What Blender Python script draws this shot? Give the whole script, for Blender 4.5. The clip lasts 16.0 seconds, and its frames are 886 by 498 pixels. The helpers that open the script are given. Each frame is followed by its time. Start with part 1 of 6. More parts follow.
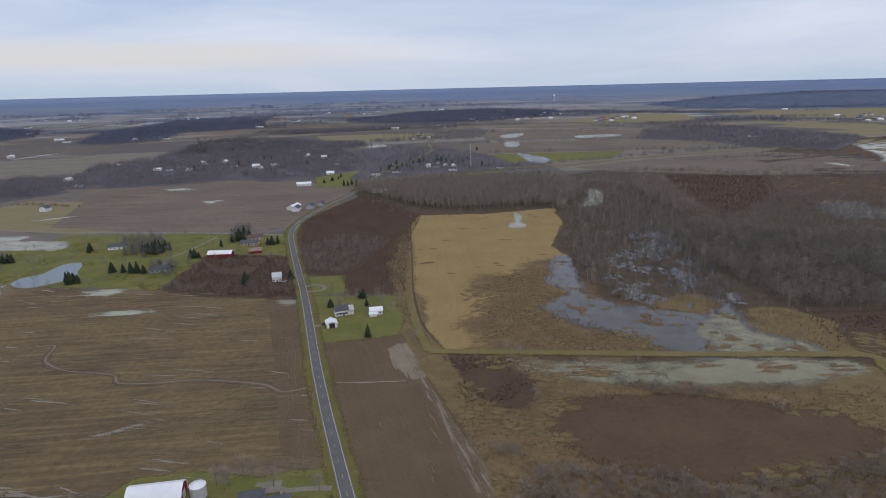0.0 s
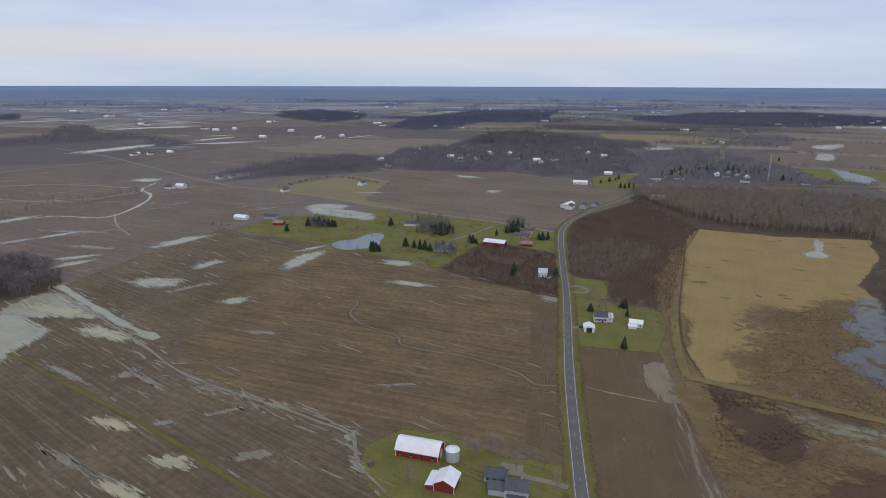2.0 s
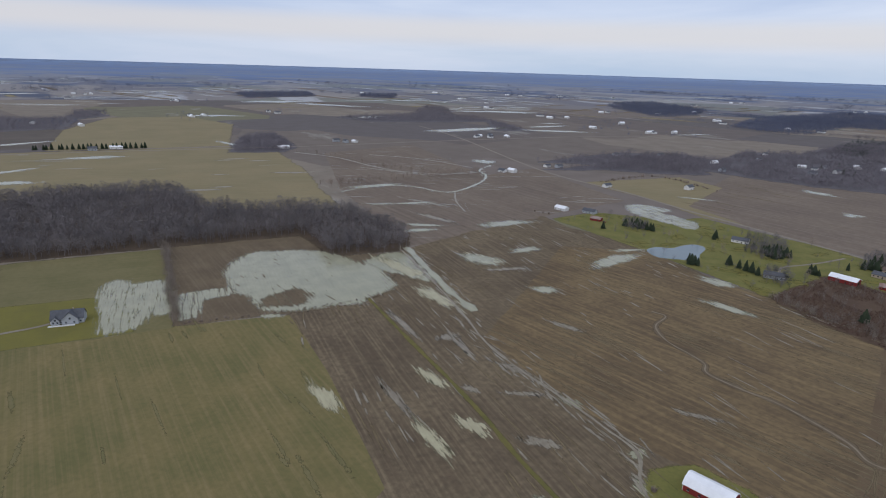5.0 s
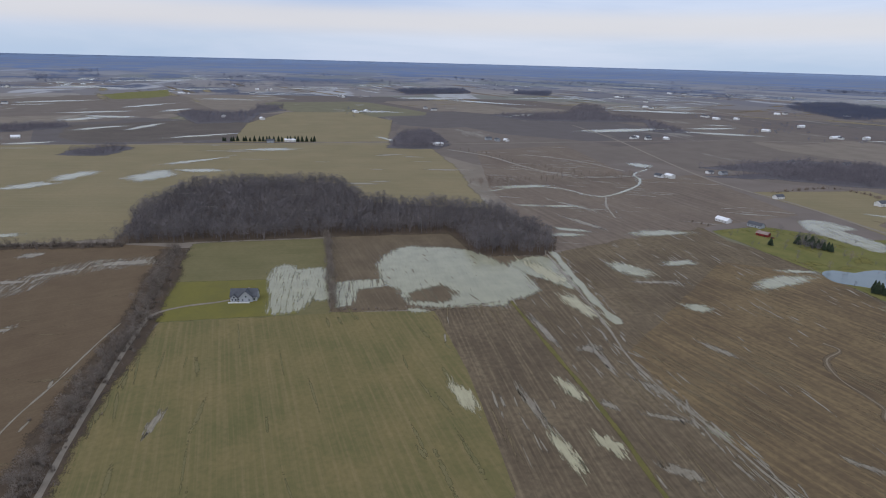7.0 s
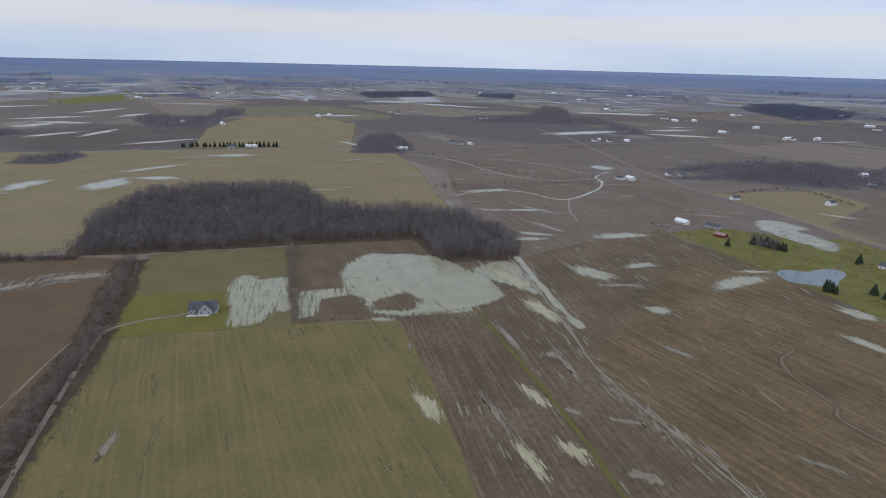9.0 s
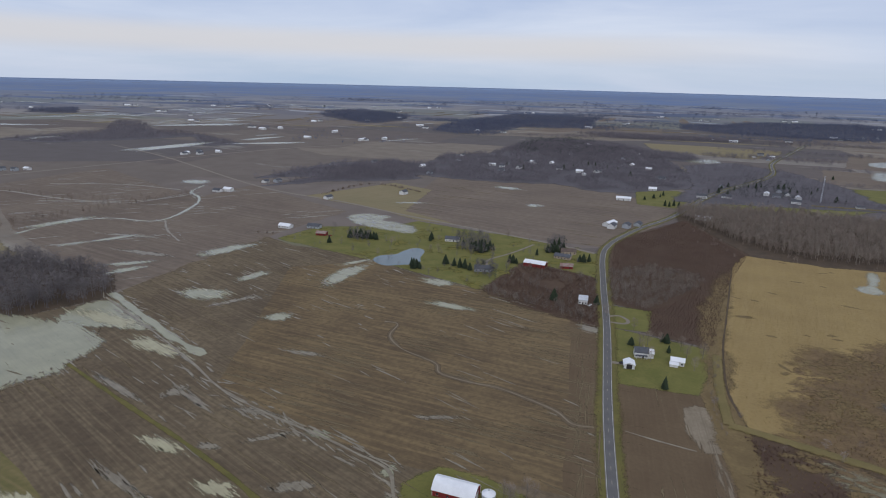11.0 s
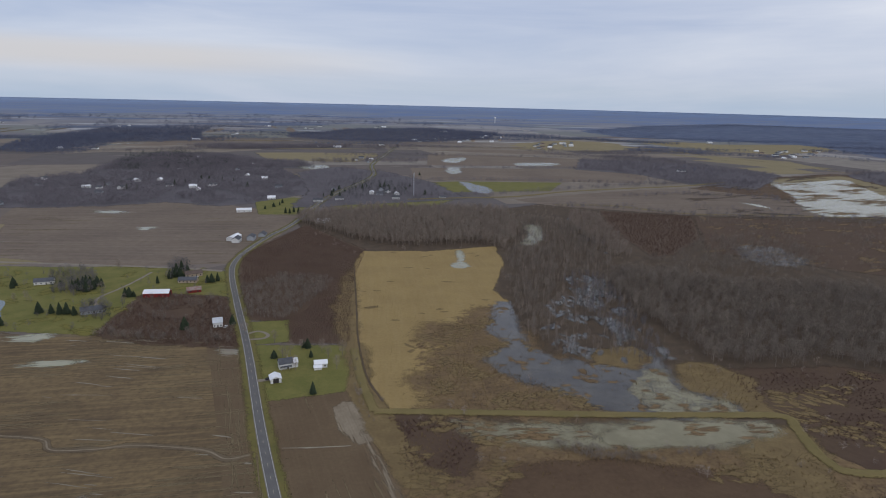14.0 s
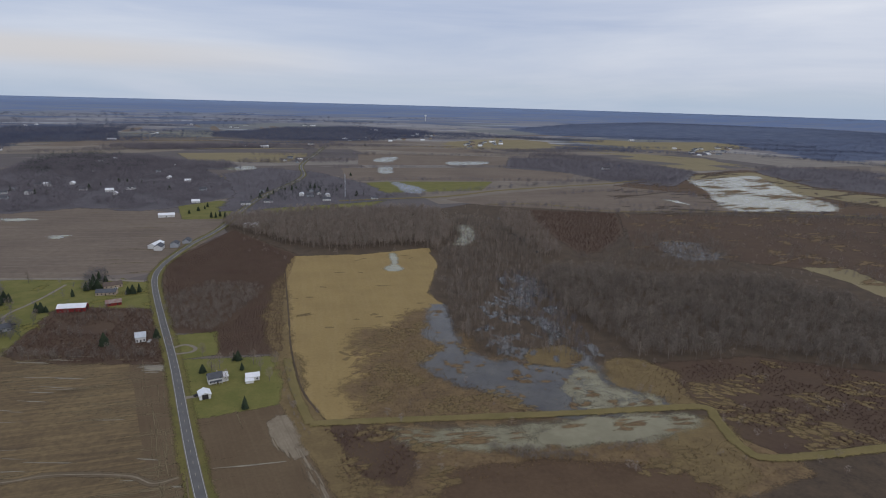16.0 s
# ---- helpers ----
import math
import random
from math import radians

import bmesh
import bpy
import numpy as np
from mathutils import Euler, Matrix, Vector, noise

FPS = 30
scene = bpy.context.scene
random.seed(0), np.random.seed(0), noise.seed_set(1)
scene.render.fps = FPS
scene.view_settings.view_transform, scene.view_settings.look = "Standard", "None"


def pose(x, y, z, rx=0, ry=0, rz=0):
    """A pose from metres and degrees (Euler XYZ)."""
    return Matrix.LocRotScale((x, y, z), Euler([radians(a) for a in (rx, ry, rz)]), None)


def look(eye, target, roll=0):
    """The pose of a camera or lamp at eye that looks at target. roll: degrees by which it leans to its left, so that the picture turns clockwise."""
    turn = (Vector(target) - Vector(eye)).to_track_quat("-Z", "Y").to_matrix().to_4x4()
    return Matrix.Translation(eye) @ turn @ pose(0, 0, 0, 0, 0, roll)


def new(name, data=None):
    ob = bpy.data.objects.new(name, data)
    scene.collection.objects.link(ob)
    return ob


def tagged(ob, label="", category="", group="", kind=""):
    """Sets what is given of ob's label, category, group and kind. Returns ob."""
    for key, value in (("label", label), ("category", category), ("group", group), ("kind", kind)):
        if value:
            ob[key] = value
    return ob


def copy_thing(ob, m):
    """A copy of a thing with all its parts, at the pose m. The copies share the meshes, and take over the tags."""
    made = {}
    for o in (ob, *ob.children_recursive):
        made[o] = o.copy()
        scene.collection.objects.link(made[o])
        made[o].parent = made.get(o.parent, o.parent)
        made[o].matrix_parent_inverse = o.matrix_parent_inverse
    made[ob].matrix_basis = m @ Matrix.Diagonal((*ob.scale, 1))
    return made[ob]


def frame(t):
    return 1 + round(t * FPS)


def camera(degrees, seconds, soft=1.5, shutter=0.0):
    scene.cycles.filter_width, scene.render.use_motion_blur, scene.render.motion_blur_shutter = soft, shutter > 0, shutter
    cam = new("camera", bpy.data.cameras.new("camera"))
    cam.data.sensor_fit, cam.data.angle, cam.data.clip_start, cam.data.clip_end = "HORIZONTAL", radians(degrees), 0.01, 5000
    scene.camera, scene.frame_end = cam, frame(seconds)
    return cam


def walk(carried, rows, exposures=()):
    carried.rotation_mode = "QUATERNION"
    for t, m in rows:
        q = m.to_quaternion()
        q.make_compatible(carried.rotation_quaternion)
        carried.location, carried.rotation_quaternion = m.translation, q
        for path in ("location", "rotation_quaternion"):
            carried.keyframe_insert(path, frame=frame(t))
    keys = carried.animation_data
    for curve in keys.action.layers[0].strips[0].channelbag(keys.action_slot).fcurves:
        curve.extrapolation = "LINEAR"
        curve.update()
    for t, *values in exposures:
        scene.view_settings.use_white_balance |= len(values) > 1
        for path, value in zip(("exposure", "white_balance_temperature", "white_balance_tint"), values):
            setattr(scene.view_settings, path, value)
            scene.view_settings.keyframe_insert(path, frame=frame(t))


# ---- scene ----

cam = camera(72.21, 16.0, soft=1.0)
PATH = [
    (0, (0.4, 0.2, 157.4), (-1.64, 96.78, 131.63), -1.41),
    (0.5, (0.3, -2.9, 159.6), (-8.01, 93.43, 134.06), -1.05),
    (1, (0.3, -5.8, 162.1), (-19.60, 88.83, 136.47), -0.75),
    (1.5, (0.3, -8.2, 164.5), (-31.41, 83.04, 138.60), -0.34),
    (2, (0.4, -10.3, 166.7), (-42.91, 75.92, 140.44), 0.17),
    (2.5, (0.2, -11.9, 168.7), (-53.05, 68.34, 141.94), 0.64),
    (3, (-0.2, -13.5, 170.5), (-60.42, 61.58, 143.26), 0.98),
    (3.5, (-0.7, -14.7, 172.1), (-66.52, 55.31, 144.42), 1.34),
    (4, (-1.0, -15.7, 173.8), (-71.91, 48.87, 145.56), 1.61),
    (4.5, (-1.1, -16.6, 175.5), (-76.71, 42.31, 146.96), 1.72),
    (7, (-0.2, -20.6, 183.6), (-89.98, 11.73, 153.61), 1.49),
    (7.5, (-0.2, -20.5, 185.0), (-91.76, 6.13, 154.79), 1.38),
    (8, (-0.5, -19.7, 186.1), (-93.19, 2.44, 155.82), 1.24),
    (8.5, (-1.0, -18.3, 186.8), (-92.81, 7.30, 156.64), 1.29),
    (9, (-1.8, -16.6, 187.1), (-89.78, 20.75, 157.59), 1.44),
    (9.5, (-3.1, -14.8, 187.4), (-83.17, 37.76, 158.76), 1.49),
    (10, (-4.0, -13.1, 187.7), (-73.57, 53.09, 159.90), 1.42),
    (12.5, (-5.1, -3.4, 187.8), (-23.73, 91.58, 162.70), 1.51),
    (13, (-5.3, -1.8, 187.9), (-12.61, 94.90, 163.38), 1.37),
    (13.5, (-5.5, -0.7, 188.3), (-2.45, 96.29, 164.28), 1.35),
    (14, (-5.7, -0.1, 189.1), (2.40, 96.73, 165.37), 1.41),
    (14.5, (-5.7, 0.3, 190.3), (5.01, 96.89, 166.72), 1.50),
    (15, (-5.6, 0.6, 191.6), (9.23, 96.71, 168.21), 1.49),
    (15.5, (-5.5, 1.0, 193.2), (11.95, 96.63, 169.76), 1.55),
    (16, (-5.5, 1.4, 194.9), (13.43, 96.67, 171.05), 1.62),
]
walk(cam, [(t, look(eye, target, roll)) for t, eye, target, roll in PATH],
     ((0, -0.06, 6150, 13.5), (4.5, -0.03, 6040, 13), (8, 0.03, 5990, 13), (10, -0.05, 6010, 13), (12.5, -0.17, 6110, 13), (16, -0.22, 6200, 13)))

# ---- sky and light ----
SUN_AZ, SUN_EL = 150.0, 32.0
world = bpy.data.worlds.new("overcast_sky")
scene.world = world
world.use_nodes = True
wt = world.node_tree
wl = wt.links.new


def wnode(kind, **sets):
    n = wt.nodes.new(kind)
    for key, value in sets.items():
        n.inputs[key].default_value = value
    return n


w_geo = wt.nodes.new("ShaderNodeTexCoord")
w_sep = wt.nodes.new("ShaderNodeSeparateXYZ")
wl(w_geo.outputs["Generated"], w_sep.inputs[0])
# the colour of the cloud cover from the horizon up
w_ramp = wt.nodes.new("ShaderNodeValToRGB")
w_ramp.color_ramp.elements[0].position, w_ramp.color_ramp.elements[0].color = 0.0, (0.52, 0.63, 0.76, 1)
w_ramp.color_ramp.elements[1].position, w_ramp.color_ramp.elements[1].color = 1.0, (0.66, 0.71, 0.80, 1)
for at, colour in ((0.02, (0.56, 0.65, 0.76, 1)), (0.05, (0.53, 0.61, 0.76, 1)), (0.12, (0.49, 0.57, 0.74, 1)), (0.25, (0.56, 0.63, 0.77, 1))):
    w_ramp.color_ramp.elements.new(at).color = colour
wl(w_sep.outputs["Z"], w_ramp.inputs[0])
# long flat cloud streaks
w_map = wt.nodes.new("ShaderNodeMapping")
w_map.inputs["Scale"].default_value = (1.0, 1.2, 9.0)
wl(w_geo.outputs["Generated"], w_map.inputs[0])
w_noise = wnode("ShaderNodeTexNoise", Scale=1.5, Detail=5.0, Roughness=0.55, Distortion=0.4)
wl(w_map.outputs[0], w_noise.inputs["Vector"])
w_streak = wt.nodes.new("ShaderNodeMapRange")
for key, value in (("From Min", 0.38), ("From Max", 0.72)):
    w_streak.inputs[key].default_value = value
wl(w_noise.outputs[0], w_streak.inputs[0])
w_mix = wt.nodes.new("ShaderNodeMix")
w_mix.data_type = "RGBA"
wl(w_streak.outputs[0], w_mix.inputs[0])
wl(w_ramp.outputs[0], w_mix.inputs[6])
w_mix.inputs[7].default_value = (0.74, 0.78, 0.86, 1)
# the warm gap low over the land to the north-west
w_low = wt.nodes.new("ShaderNodeMapRange")
w_low.interpolation_type = "SMOOTHERSTEP"
for key, value in (("From Min", 0.085), ("From Max", 0.055), ("To Min", 0.0), ("To Max", 0.85)):
    w_low.inputs[key].default_value = value
wl(w_sep.outputs["Z"], w_low.inputs[0])
w_west = wt.nodes.new("ShaderNodeMapRange")
for key, value in (("From Min", 0.05), ("From Max", -0.3)):
    w_west.inputs[key].default_value = value
wl(w_sep.outputs["X"], w_west.inputs[0])
w_foot = wt.nodes.new("ShaderNodeMapRange")
w_foot.interpolation_type = "SMOOTHERSTEP"
for key, value in (("From Min", 0.018), ("From Max", 0.052)):
    w_foot.inputs[key].default_value = value
wl(w_sep.outputs["Z"], w_foot.inputs[0])
w_m1 = wt.nodes.new("ShaderNodeMath")
w_m1.operation = "MULTIPLY"
wl(w_low.outputs[0], w_m1.inputs[0])
wl(w_west.outputs[0], w_m1.inputs[1])
w_m2 = wt.nodes.new("ShaderNodeMath")
w_m2.operation = "MULTIPLY"
wl(w_m1.outputs[0], w_m2.inputs[0])
wl(w_foot.outputs[0], w_m2.inputs[1])
w_warm = wt.nodes.new("ShaderNodeMix")
w_warm.data_type = "RGBA"
wl(w_m2.outputs[0], w_warm.inputs[0])
wl(w_mix.outputs[2], w_warm.inputs[6])
w_warm.inputs[7].default_value = (0.76, 0.72, 0.69, 1)
# thinner, brighter cloud to the east and to the south-west
last = w_warm
for axis, low, high, amount in (("X", 0.25, 0.75, 0.8), ("Y", 0.05, -0.65, 0.45)):
    w_side = wt.nodes.new("ShaderNodeMapRange")
    w_side.interpolation_type = "SMOOTHSTEP"
    for key, value in (("From Min", low), ("From Max", high), ("To Max", amount)):
        w_side.inputs[key].default_value = value
    wl(w_sep.outputs[axis], w_side.inputs[0])
    w_up = wt.nodes.new("ShaderNodeMapRange")
    w_up.interpolation_type = "SMOOTHSTEP"
    for key, value in (("From Min", 0.0), ("From Max", 0.2), ("To Min", 0.25)):
        w_up.inputs[key].default_value = value
    wl(w_sep.outputs["Z"], w_up.inputs[0])
    w_broken = wt.nodes.new("ShaderNodeMapRange")
    for key, value in (("From Min", 0.0), ("From Max", 1.0), ("To Min", 0.45)):
        w_broken.inputs[key].default_value = value
    wl(w_streak.outputs[0], w_broken.inputs[0])
    fac = w_side.outputs[0]
    for other in (w_up, w_broken):
        w_times = wt.nodes.new("ShaderNodeMath")
        w_times.operation = "MULTIPLY"
        wl(fac, w_times.inputs[0])
        wl(other.outputs[0], w_times.inputs[1])
        fac = w_times.outputs[0]
    w_bright = wt.nodes.new("ShaderNodeMix")
    w_bright.data_type = "RGBA"
    wl(fac, w_bright.inputs[0])
    wl(last.outputs[2], w_bright.inputs[6])
    w_bright.inputs[7].default_value = (1.02, 1.03, 1.04, 1)
    last = w_bright
w_sky = wt.nodes.new("ShaderNodeTexSky")
w_sky.sky_type, w_sky.sun_disc = "NISHITA", False
w_sky.sun_elevation, w_sky.sun_rotation = radians(SUN_EL), radians(SUN_AZ)
w_back = wt.nodes["Background"]
w_back.inputs[1].default_value = 0.87
scene.cycles.transparent_max_bounces = 32
wl(last.outputs[2], w_back.inputs[0])
w_blue = wt.nodes.new("ShaderNodeBackground")
w_blue.inputs[1].default_value = 0.012
wl(w_sky.outputs[0], w_blue.inputs[0])
w_add = wt.nodes.new("ShaderNodeAddShader")
wl(w_back.outputs[0], w_add.inputs[0])
wl(w_blue.outputs[0], w_add.inputs[1])
wl(w_add.outputs[0], wt.nodes["World Output"].inputs[0])

sun = new("sun", bpy.data.lights.new("sun", "SUN"))
sun.data.energy, sun.data.angle, sun.data.color = 0.7, radians(20), (1.0, 0.95, 0.88)
sun.matrix_world = look((0, 0, 0), (-math.sin(radians(SUN_AZ)) * math.cos(radians(SUN_EL)), -math.cos(radians(SUN_AZ)) * math.cos(radians(SUN_EL)), -math.sin(radians(SUN_EL))))

# ---- materials ----


def surface(name, base, other, size=40.0, fine=None, fine_size=1.5, fine_amount=0.5, rows=None, row_colour=None, row_size=(70.0, 1.6), row_amount=0.5,
            rough=0.95, bump=0.0, spec=0.2, sharp=(0.35, 0.65), metal=0.0, soft=0.0):
    """A matt or glossy surface with two tones in large patches, a fine grain, and streaks along rows (degrees)."""
    m = bpy.data.materials.new(name)
    m.use_nodes = True
    nt = m.node_tree
    link = nt.links.new
    b = nt.nodes["Principled BSDF"]
    b.inputs["Roughness"].default_value = rough
    b.inputs["Specular IOR Level"].default_value = spec
    b.inputs["Metallic"].default_value = metal
    geo = nt.nodes.new("ShaderNodeNewGeometry")

    def noise_at(vector, scale, low, high, detail=4.0):
        n = nt.nodes.new("ShaderNodeTexNoise")
        n.inputs["Scale"].default_value, n.inputs["Detail"].default_value, n.inputs["Roughness"].default_value = scale, detail, 0.6
        link(vector, n.inputs["Vector"])
        r = nt.nodes.new("ShaderNodeMapRange")
        r.inputs["From Min"].default_value, r.inputs["From Max"].default_value = low, high
        link(n.outputs[0], r.inputs[0])
        return n, r

    def mixed(fac, a, colour, amount=1.0):
        x = nt.nodes.new("ShaderNodeMix")
        x.data_type = "RGBA"
        if amount < 1.0:
            k = nt.nodes.new("ShaderNodeMath")
            k.operation = "MULTIPLY"
            k.inputs[1].default_value = amount
            link(fac, k.inputs[0])
            fac = k.outputs[0]
        link(fac, x.inputs[0])
        if isinstance(a, tuple):
            x.inputs[6].default_value = (*a, 1)
        else:
            link(a, x.inputs[6])
        x.inputs[7].default_value = (*colour, 1)
        return x.outputs[2]

    n, r = noise_at(geo.outputs["Position"], 1.0 / size, *sharp)
    out = mixed(r.outputs[0], base, other)
    if rows is not None:
        mp = nt.nodes.new("ShaderNodeMapping")
        mp.vector_type = "TEXTURE"
        mp.inputs["Rotation"].default_value = (0, 0, radians(rows))
        mp.inputs["Scale"].default_value = (row_size[0], row_size[1], 1.0)
        link(geo.outputs["Position"], mp.inputs[0])
        n3, r3 = noise_at(mp.outputs[0], 1.0, 0.44, 0.72, 3.0)
        out = mixed(r3.outputs[0], out, row_colour or other, row_amount)
    last = n
    if fine is not None:
        n2, r2 = noise_at(geo.outputs["Position"], 1.0 / fine_size, 0.4, 0.75, 6.0)
        out = mixed(r2.outputs[0], out, fine, fine_amount)
        last = n2
    link(out, b.inputs["Base Color"])
    if soft:
        # the cover thins out unevenly towards its edge
        at = nt.nodes.new("ShaderNodeAttribute")
        at.attribute_name = "cover"
        n5 = nt.nodes.new("ShaderNodeTexNoise")
        n5.inputs["Scale"].default_value, n5.inputs["Detail"].default_value, n5.inputs["Roughness"].default_value = 1.0 / soft, 8.0, 0.72
        if rows is not None:
            mp5 = nt.nodes.new("ShaderNodeMapping")
            mp5.vector_type = "TEXTURE"
            mp5.inputs["Rotation"].default_value = (0, 0, radians(rows))
            mp5.inputs["Scale"].default_value = (5.5, 0.5, 1.0)
            link(geo.outputs["Position"], mp5.inputs[0])
            link(mp5.outputs[0], n5.inputs["Vector"])
        else:
            link(geo.outputs["Position"], n5.inputs["Vector"])
        k0 = nt.nodes.new("ShaderNodeMapRange")
        k0.inputs["From Min"].default_value, k0.inputs["From Max"].default_value = 0.30, 0.70
        link(n5.outputs[0], k0.inputs[0])
        n6 = nt.nodes.new("ShaderNodeTexNoise")
        n6.inputs["Scale"].default_value, n6.inputs["Detail"].default_value = 1.3, 2.0
        link(geo.outputs["Position"], n6.inputs["Vector"])
        k6 = nt.nodes.new("ShaderNodeMapRange")
        k6.inputs["From Min"].default_value, k6.inputs["From Max"].default_value = 0.33, 0.67
        link(n6.outputs[0], k6.inputs[0])
        kb = nt.nodes.new("ShaderNodeMix")
        kb.inputs[0].default_value = 0.45 if rows is None else 0.22
        link(k0.outputs[0], kb.inputs[2])
        link(k6.outputs[0], kb.inputs[3])
        k1 = nt.nodes.new("ShaderNodeMath")
        k1.operation = "ADD"
        link(at.outputs["Fac"], k1.inputs[0])
        link(kb.outputs[0], k1.inputs[1])
        k2 = nt.nodes.new("ShaderNodeMapRange")
        k2.inputs["From Min"].default_value, k2.inputs["From Max"].default_value = 0.88, 1.12
        link(k1.outputs[0], k2.inputs[0])
        clear = nt.nodes.new("ShaderNodeBsdfTransparent")
        ms = nt.nodes.new("ShaderNodeMixShader")
        link(k2.outputs[0], ms.inputs[0])
        link(clear.outputs[0], ms.inputs[1])
        link(b.outputs[0], ms.inputs[2])
        link(ms.outputs[0], nt.nodes["Material Output"].inputs[0])
    if bump:
        bp = nt.nodes.new("ShaderNodeBump")
        bp.inputs["Strength"].default_value, bp.inputs["Distance"].default_value = 0.6, bump
        link(last.outputs[0], bp.inputs["Height"])
        link(bp.outputs[0], b.inputs["Normal"])
    return m


SOIL = surface("wet_soil", (0.100, 0.073, 0.047), (0.171, 0.129, 0.079), 60, (0.053, 0.042, 0.029), 4.0, 0.6, -10, (0.254, 0.199, 0.120), (95, 1.8), 0.55, bump=0.3)
SOIL_EAST = surface("stubble_soil", (0.107, 0.075, 0.044), (0.191, 0.136, 0.070), 60, (0.061, 0.044, 0.029), 4.0, 0.55, 7, (0.283, 0.201, 0.098), (75, 3.6), 0.62, bump=0.3)
SOIL_DARK = surface("dark_wet_soil", (0.113, 0.084, 0.053), (0.153, 0.115, 0.070), 30, (0.080, 0.059, 0.039), 2.5, 0.4, 0, (0.216, 0.174, 0.112), (60, 1.8), 0.35, bump=0.2, soft=5)
SOIL_WET = surface("waterlogged_soil", (0.098, 0.080, 0.067), (0.125, 0.102, 0.084), 80, (0.075, 0.061, 0.052), 8.0, 0.5, 60, (0.165, 0.143, 0.118), (160, 5), 0.4)
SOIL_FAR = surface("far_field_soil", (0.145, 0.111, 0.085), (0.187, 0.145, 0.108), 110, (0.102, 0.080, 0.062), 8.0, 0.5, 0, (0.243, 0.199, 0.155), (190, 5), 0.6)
SOIL_ROAD = surface("bare_brown_soil", (0.119, 0.081, 0.047), (0.145, 0.102, 0.059), 25, (0.100, 0.069, 0.042), 2.0, 0.5, 107, (0.166, 0.123, 0.072), (90, 2.2), 0.4, bump=0.2)
WHEAT = surface("winter_wheat", (0.136, 0.123, 0.048), (0.194, 0.153, 0.064), 38, (0.092, 0.089, 0.035), 3.0, 0.45, 0, (0.236, 0.179, 0.086), (130, 2.4), 0.7, bump=0.1)
WHEAT_DULL = surface("dull_wheat", (0.139, 0.124, 0.053), (0.173, 0.146, 0.067), 35, (0.100, 0.097, 0.041), 4.0, 0.35, 80, (0.189, 0.162, 0.081), (90, 3), 0.4, soft=6)
LAWN = surface("winter_lawn", (0.135, 0.136, 0.036), (0.186, 0.168, 0.051), 18, (0.097, 0.095, 0.031), 2.0, 0.5, bump=0.05, soft=5)
YARD = surface("yellowed_lawn", (0.168, 0.15, 0.034), (0.145, 0.132, 0.036), 22, (0.125, 0.108, 0.034), 3.0, 0.4, bump=0.05, soft=5)
VERGE = surface("verge_grass", (0.115, 0.108, 0.033), (0.165, 0.14, 0.045), 12, (0.095, 0.075, 0.03), 1.5, 0.5, bump=0.1, soft=3)
PASTURE = surface("tan_pasture", (0.207, 0.171, 0.091), (0.241, 0.194, 0.106), 80, (0.172, 0.148, 0.077), 5.0, 0.4, 75, (0.266, 0.222, 0.137), (150, 6), 0.4, soft=9)
REED = surface("dry_golden_reed", (0.312, 0.224, 0.092), (0.268, 0.190, 0.080), 36, (0.228, 0.158, 0.064), 2.2, 0.5, 92, (0.340, 0.252, 0.118), (60, 5), 0.35, bump=0.5, soft=7.0)
REED_PALE = surface("pale_dry_sedge", (0.211, 0.153, 0.070), (0.158, 0.112, 0.053), 10, (0.105, 0.074, 0.040), 1.8, 0.6, bump=0.4, soft=6)
MARSH = surface("brown_marsh", (0.176, 0.117, 0.060), (0.098, 0.064, 0.038), 14, (0.262, 0.188, 0.090), 2.6, 0.6, bump=0.5, soft=6)
MARSH_RED = surface("red_brown_marsh", (0.085, 0.054, 0.037), (0.102, 0.068, 0.043), 22, (0.060, 0.037, 0.027), 3.0, 0.4, bump=0.4, soft=8)
MARSH_BROWN = surface("smooth_brown_sedge", (0.110, 0.071, 0.042), (0.088, 0.055, 0.033), 22, (0.137, 0.092, 0.057), 3.0, 0.5, bump=0.4, soft=9)
LITTER = surface("leaf_litter", (0.095, 0.068, 0.045), (0.062, 0.046, 0.033), 12, (0.134, 0.097, 0.063), 2.0, 0.4, bump=0.3, soft=7)
# leaf litter farther off, its brown greyed and blued for haze
FLOOR_FAR = surface("hazy_wood_floor", (0.115, 0.103, 0.111), (0.092, 0.084, 0.092), 30, (0.151, 0.134, 0.136), 6.0, 0.5, soft=9)
DYKE_GRASS = surface("dyke_grass", (0.205, 0.160, 0.066), (0.165, 0.135, 0.052), 18, (0.135, 0.102, 0.045), 1.6, 0.45, bump=0.2, soft=4)
SILT = surface("pale_silt", (0.280, 0.234, 0.165), (0.208, 0.166, 0.114), 9, (0.169, 0.130, 0.092), 1.5, 0.5, 107, (0.163, 0.127, 0.087), (40, 1.4), 0.6, soft=5)
WATER = surface("silty_water", (0.329, 0.315, 0.205), (0.278, 0.266, 0.176), 16, rows=-10, row_colour=(0.217, 0.205, 0.139), row_size=(24, 1.4), row_amount=0.3, rough=0.2, spec=0.22, soft=5.0)
WATER_GREEN = surface("greenish_silty_water", (0.270, 0.248, 0.160), (0.205, 0.184, 0.116), 22, (0.17, 0.142, 0.088), 9.0, 0.35, rough=0.25, spec=0.1, soft=14)
WATER_DARK = surface("dark_marsh_water", (0.069, 0.064, 0.061), (0.110, 0.102, 0.087), 20, (0.051, 0.046, 0.042), 6.0, 0.4, rough=0.1, spec=0.25, soft=9)
WATER_BLUE = surface("pond_water", (0.094, 0.133, 0.144), (0.108, 0.144, 0.151), 12, rough=0.08, spec=0.35)
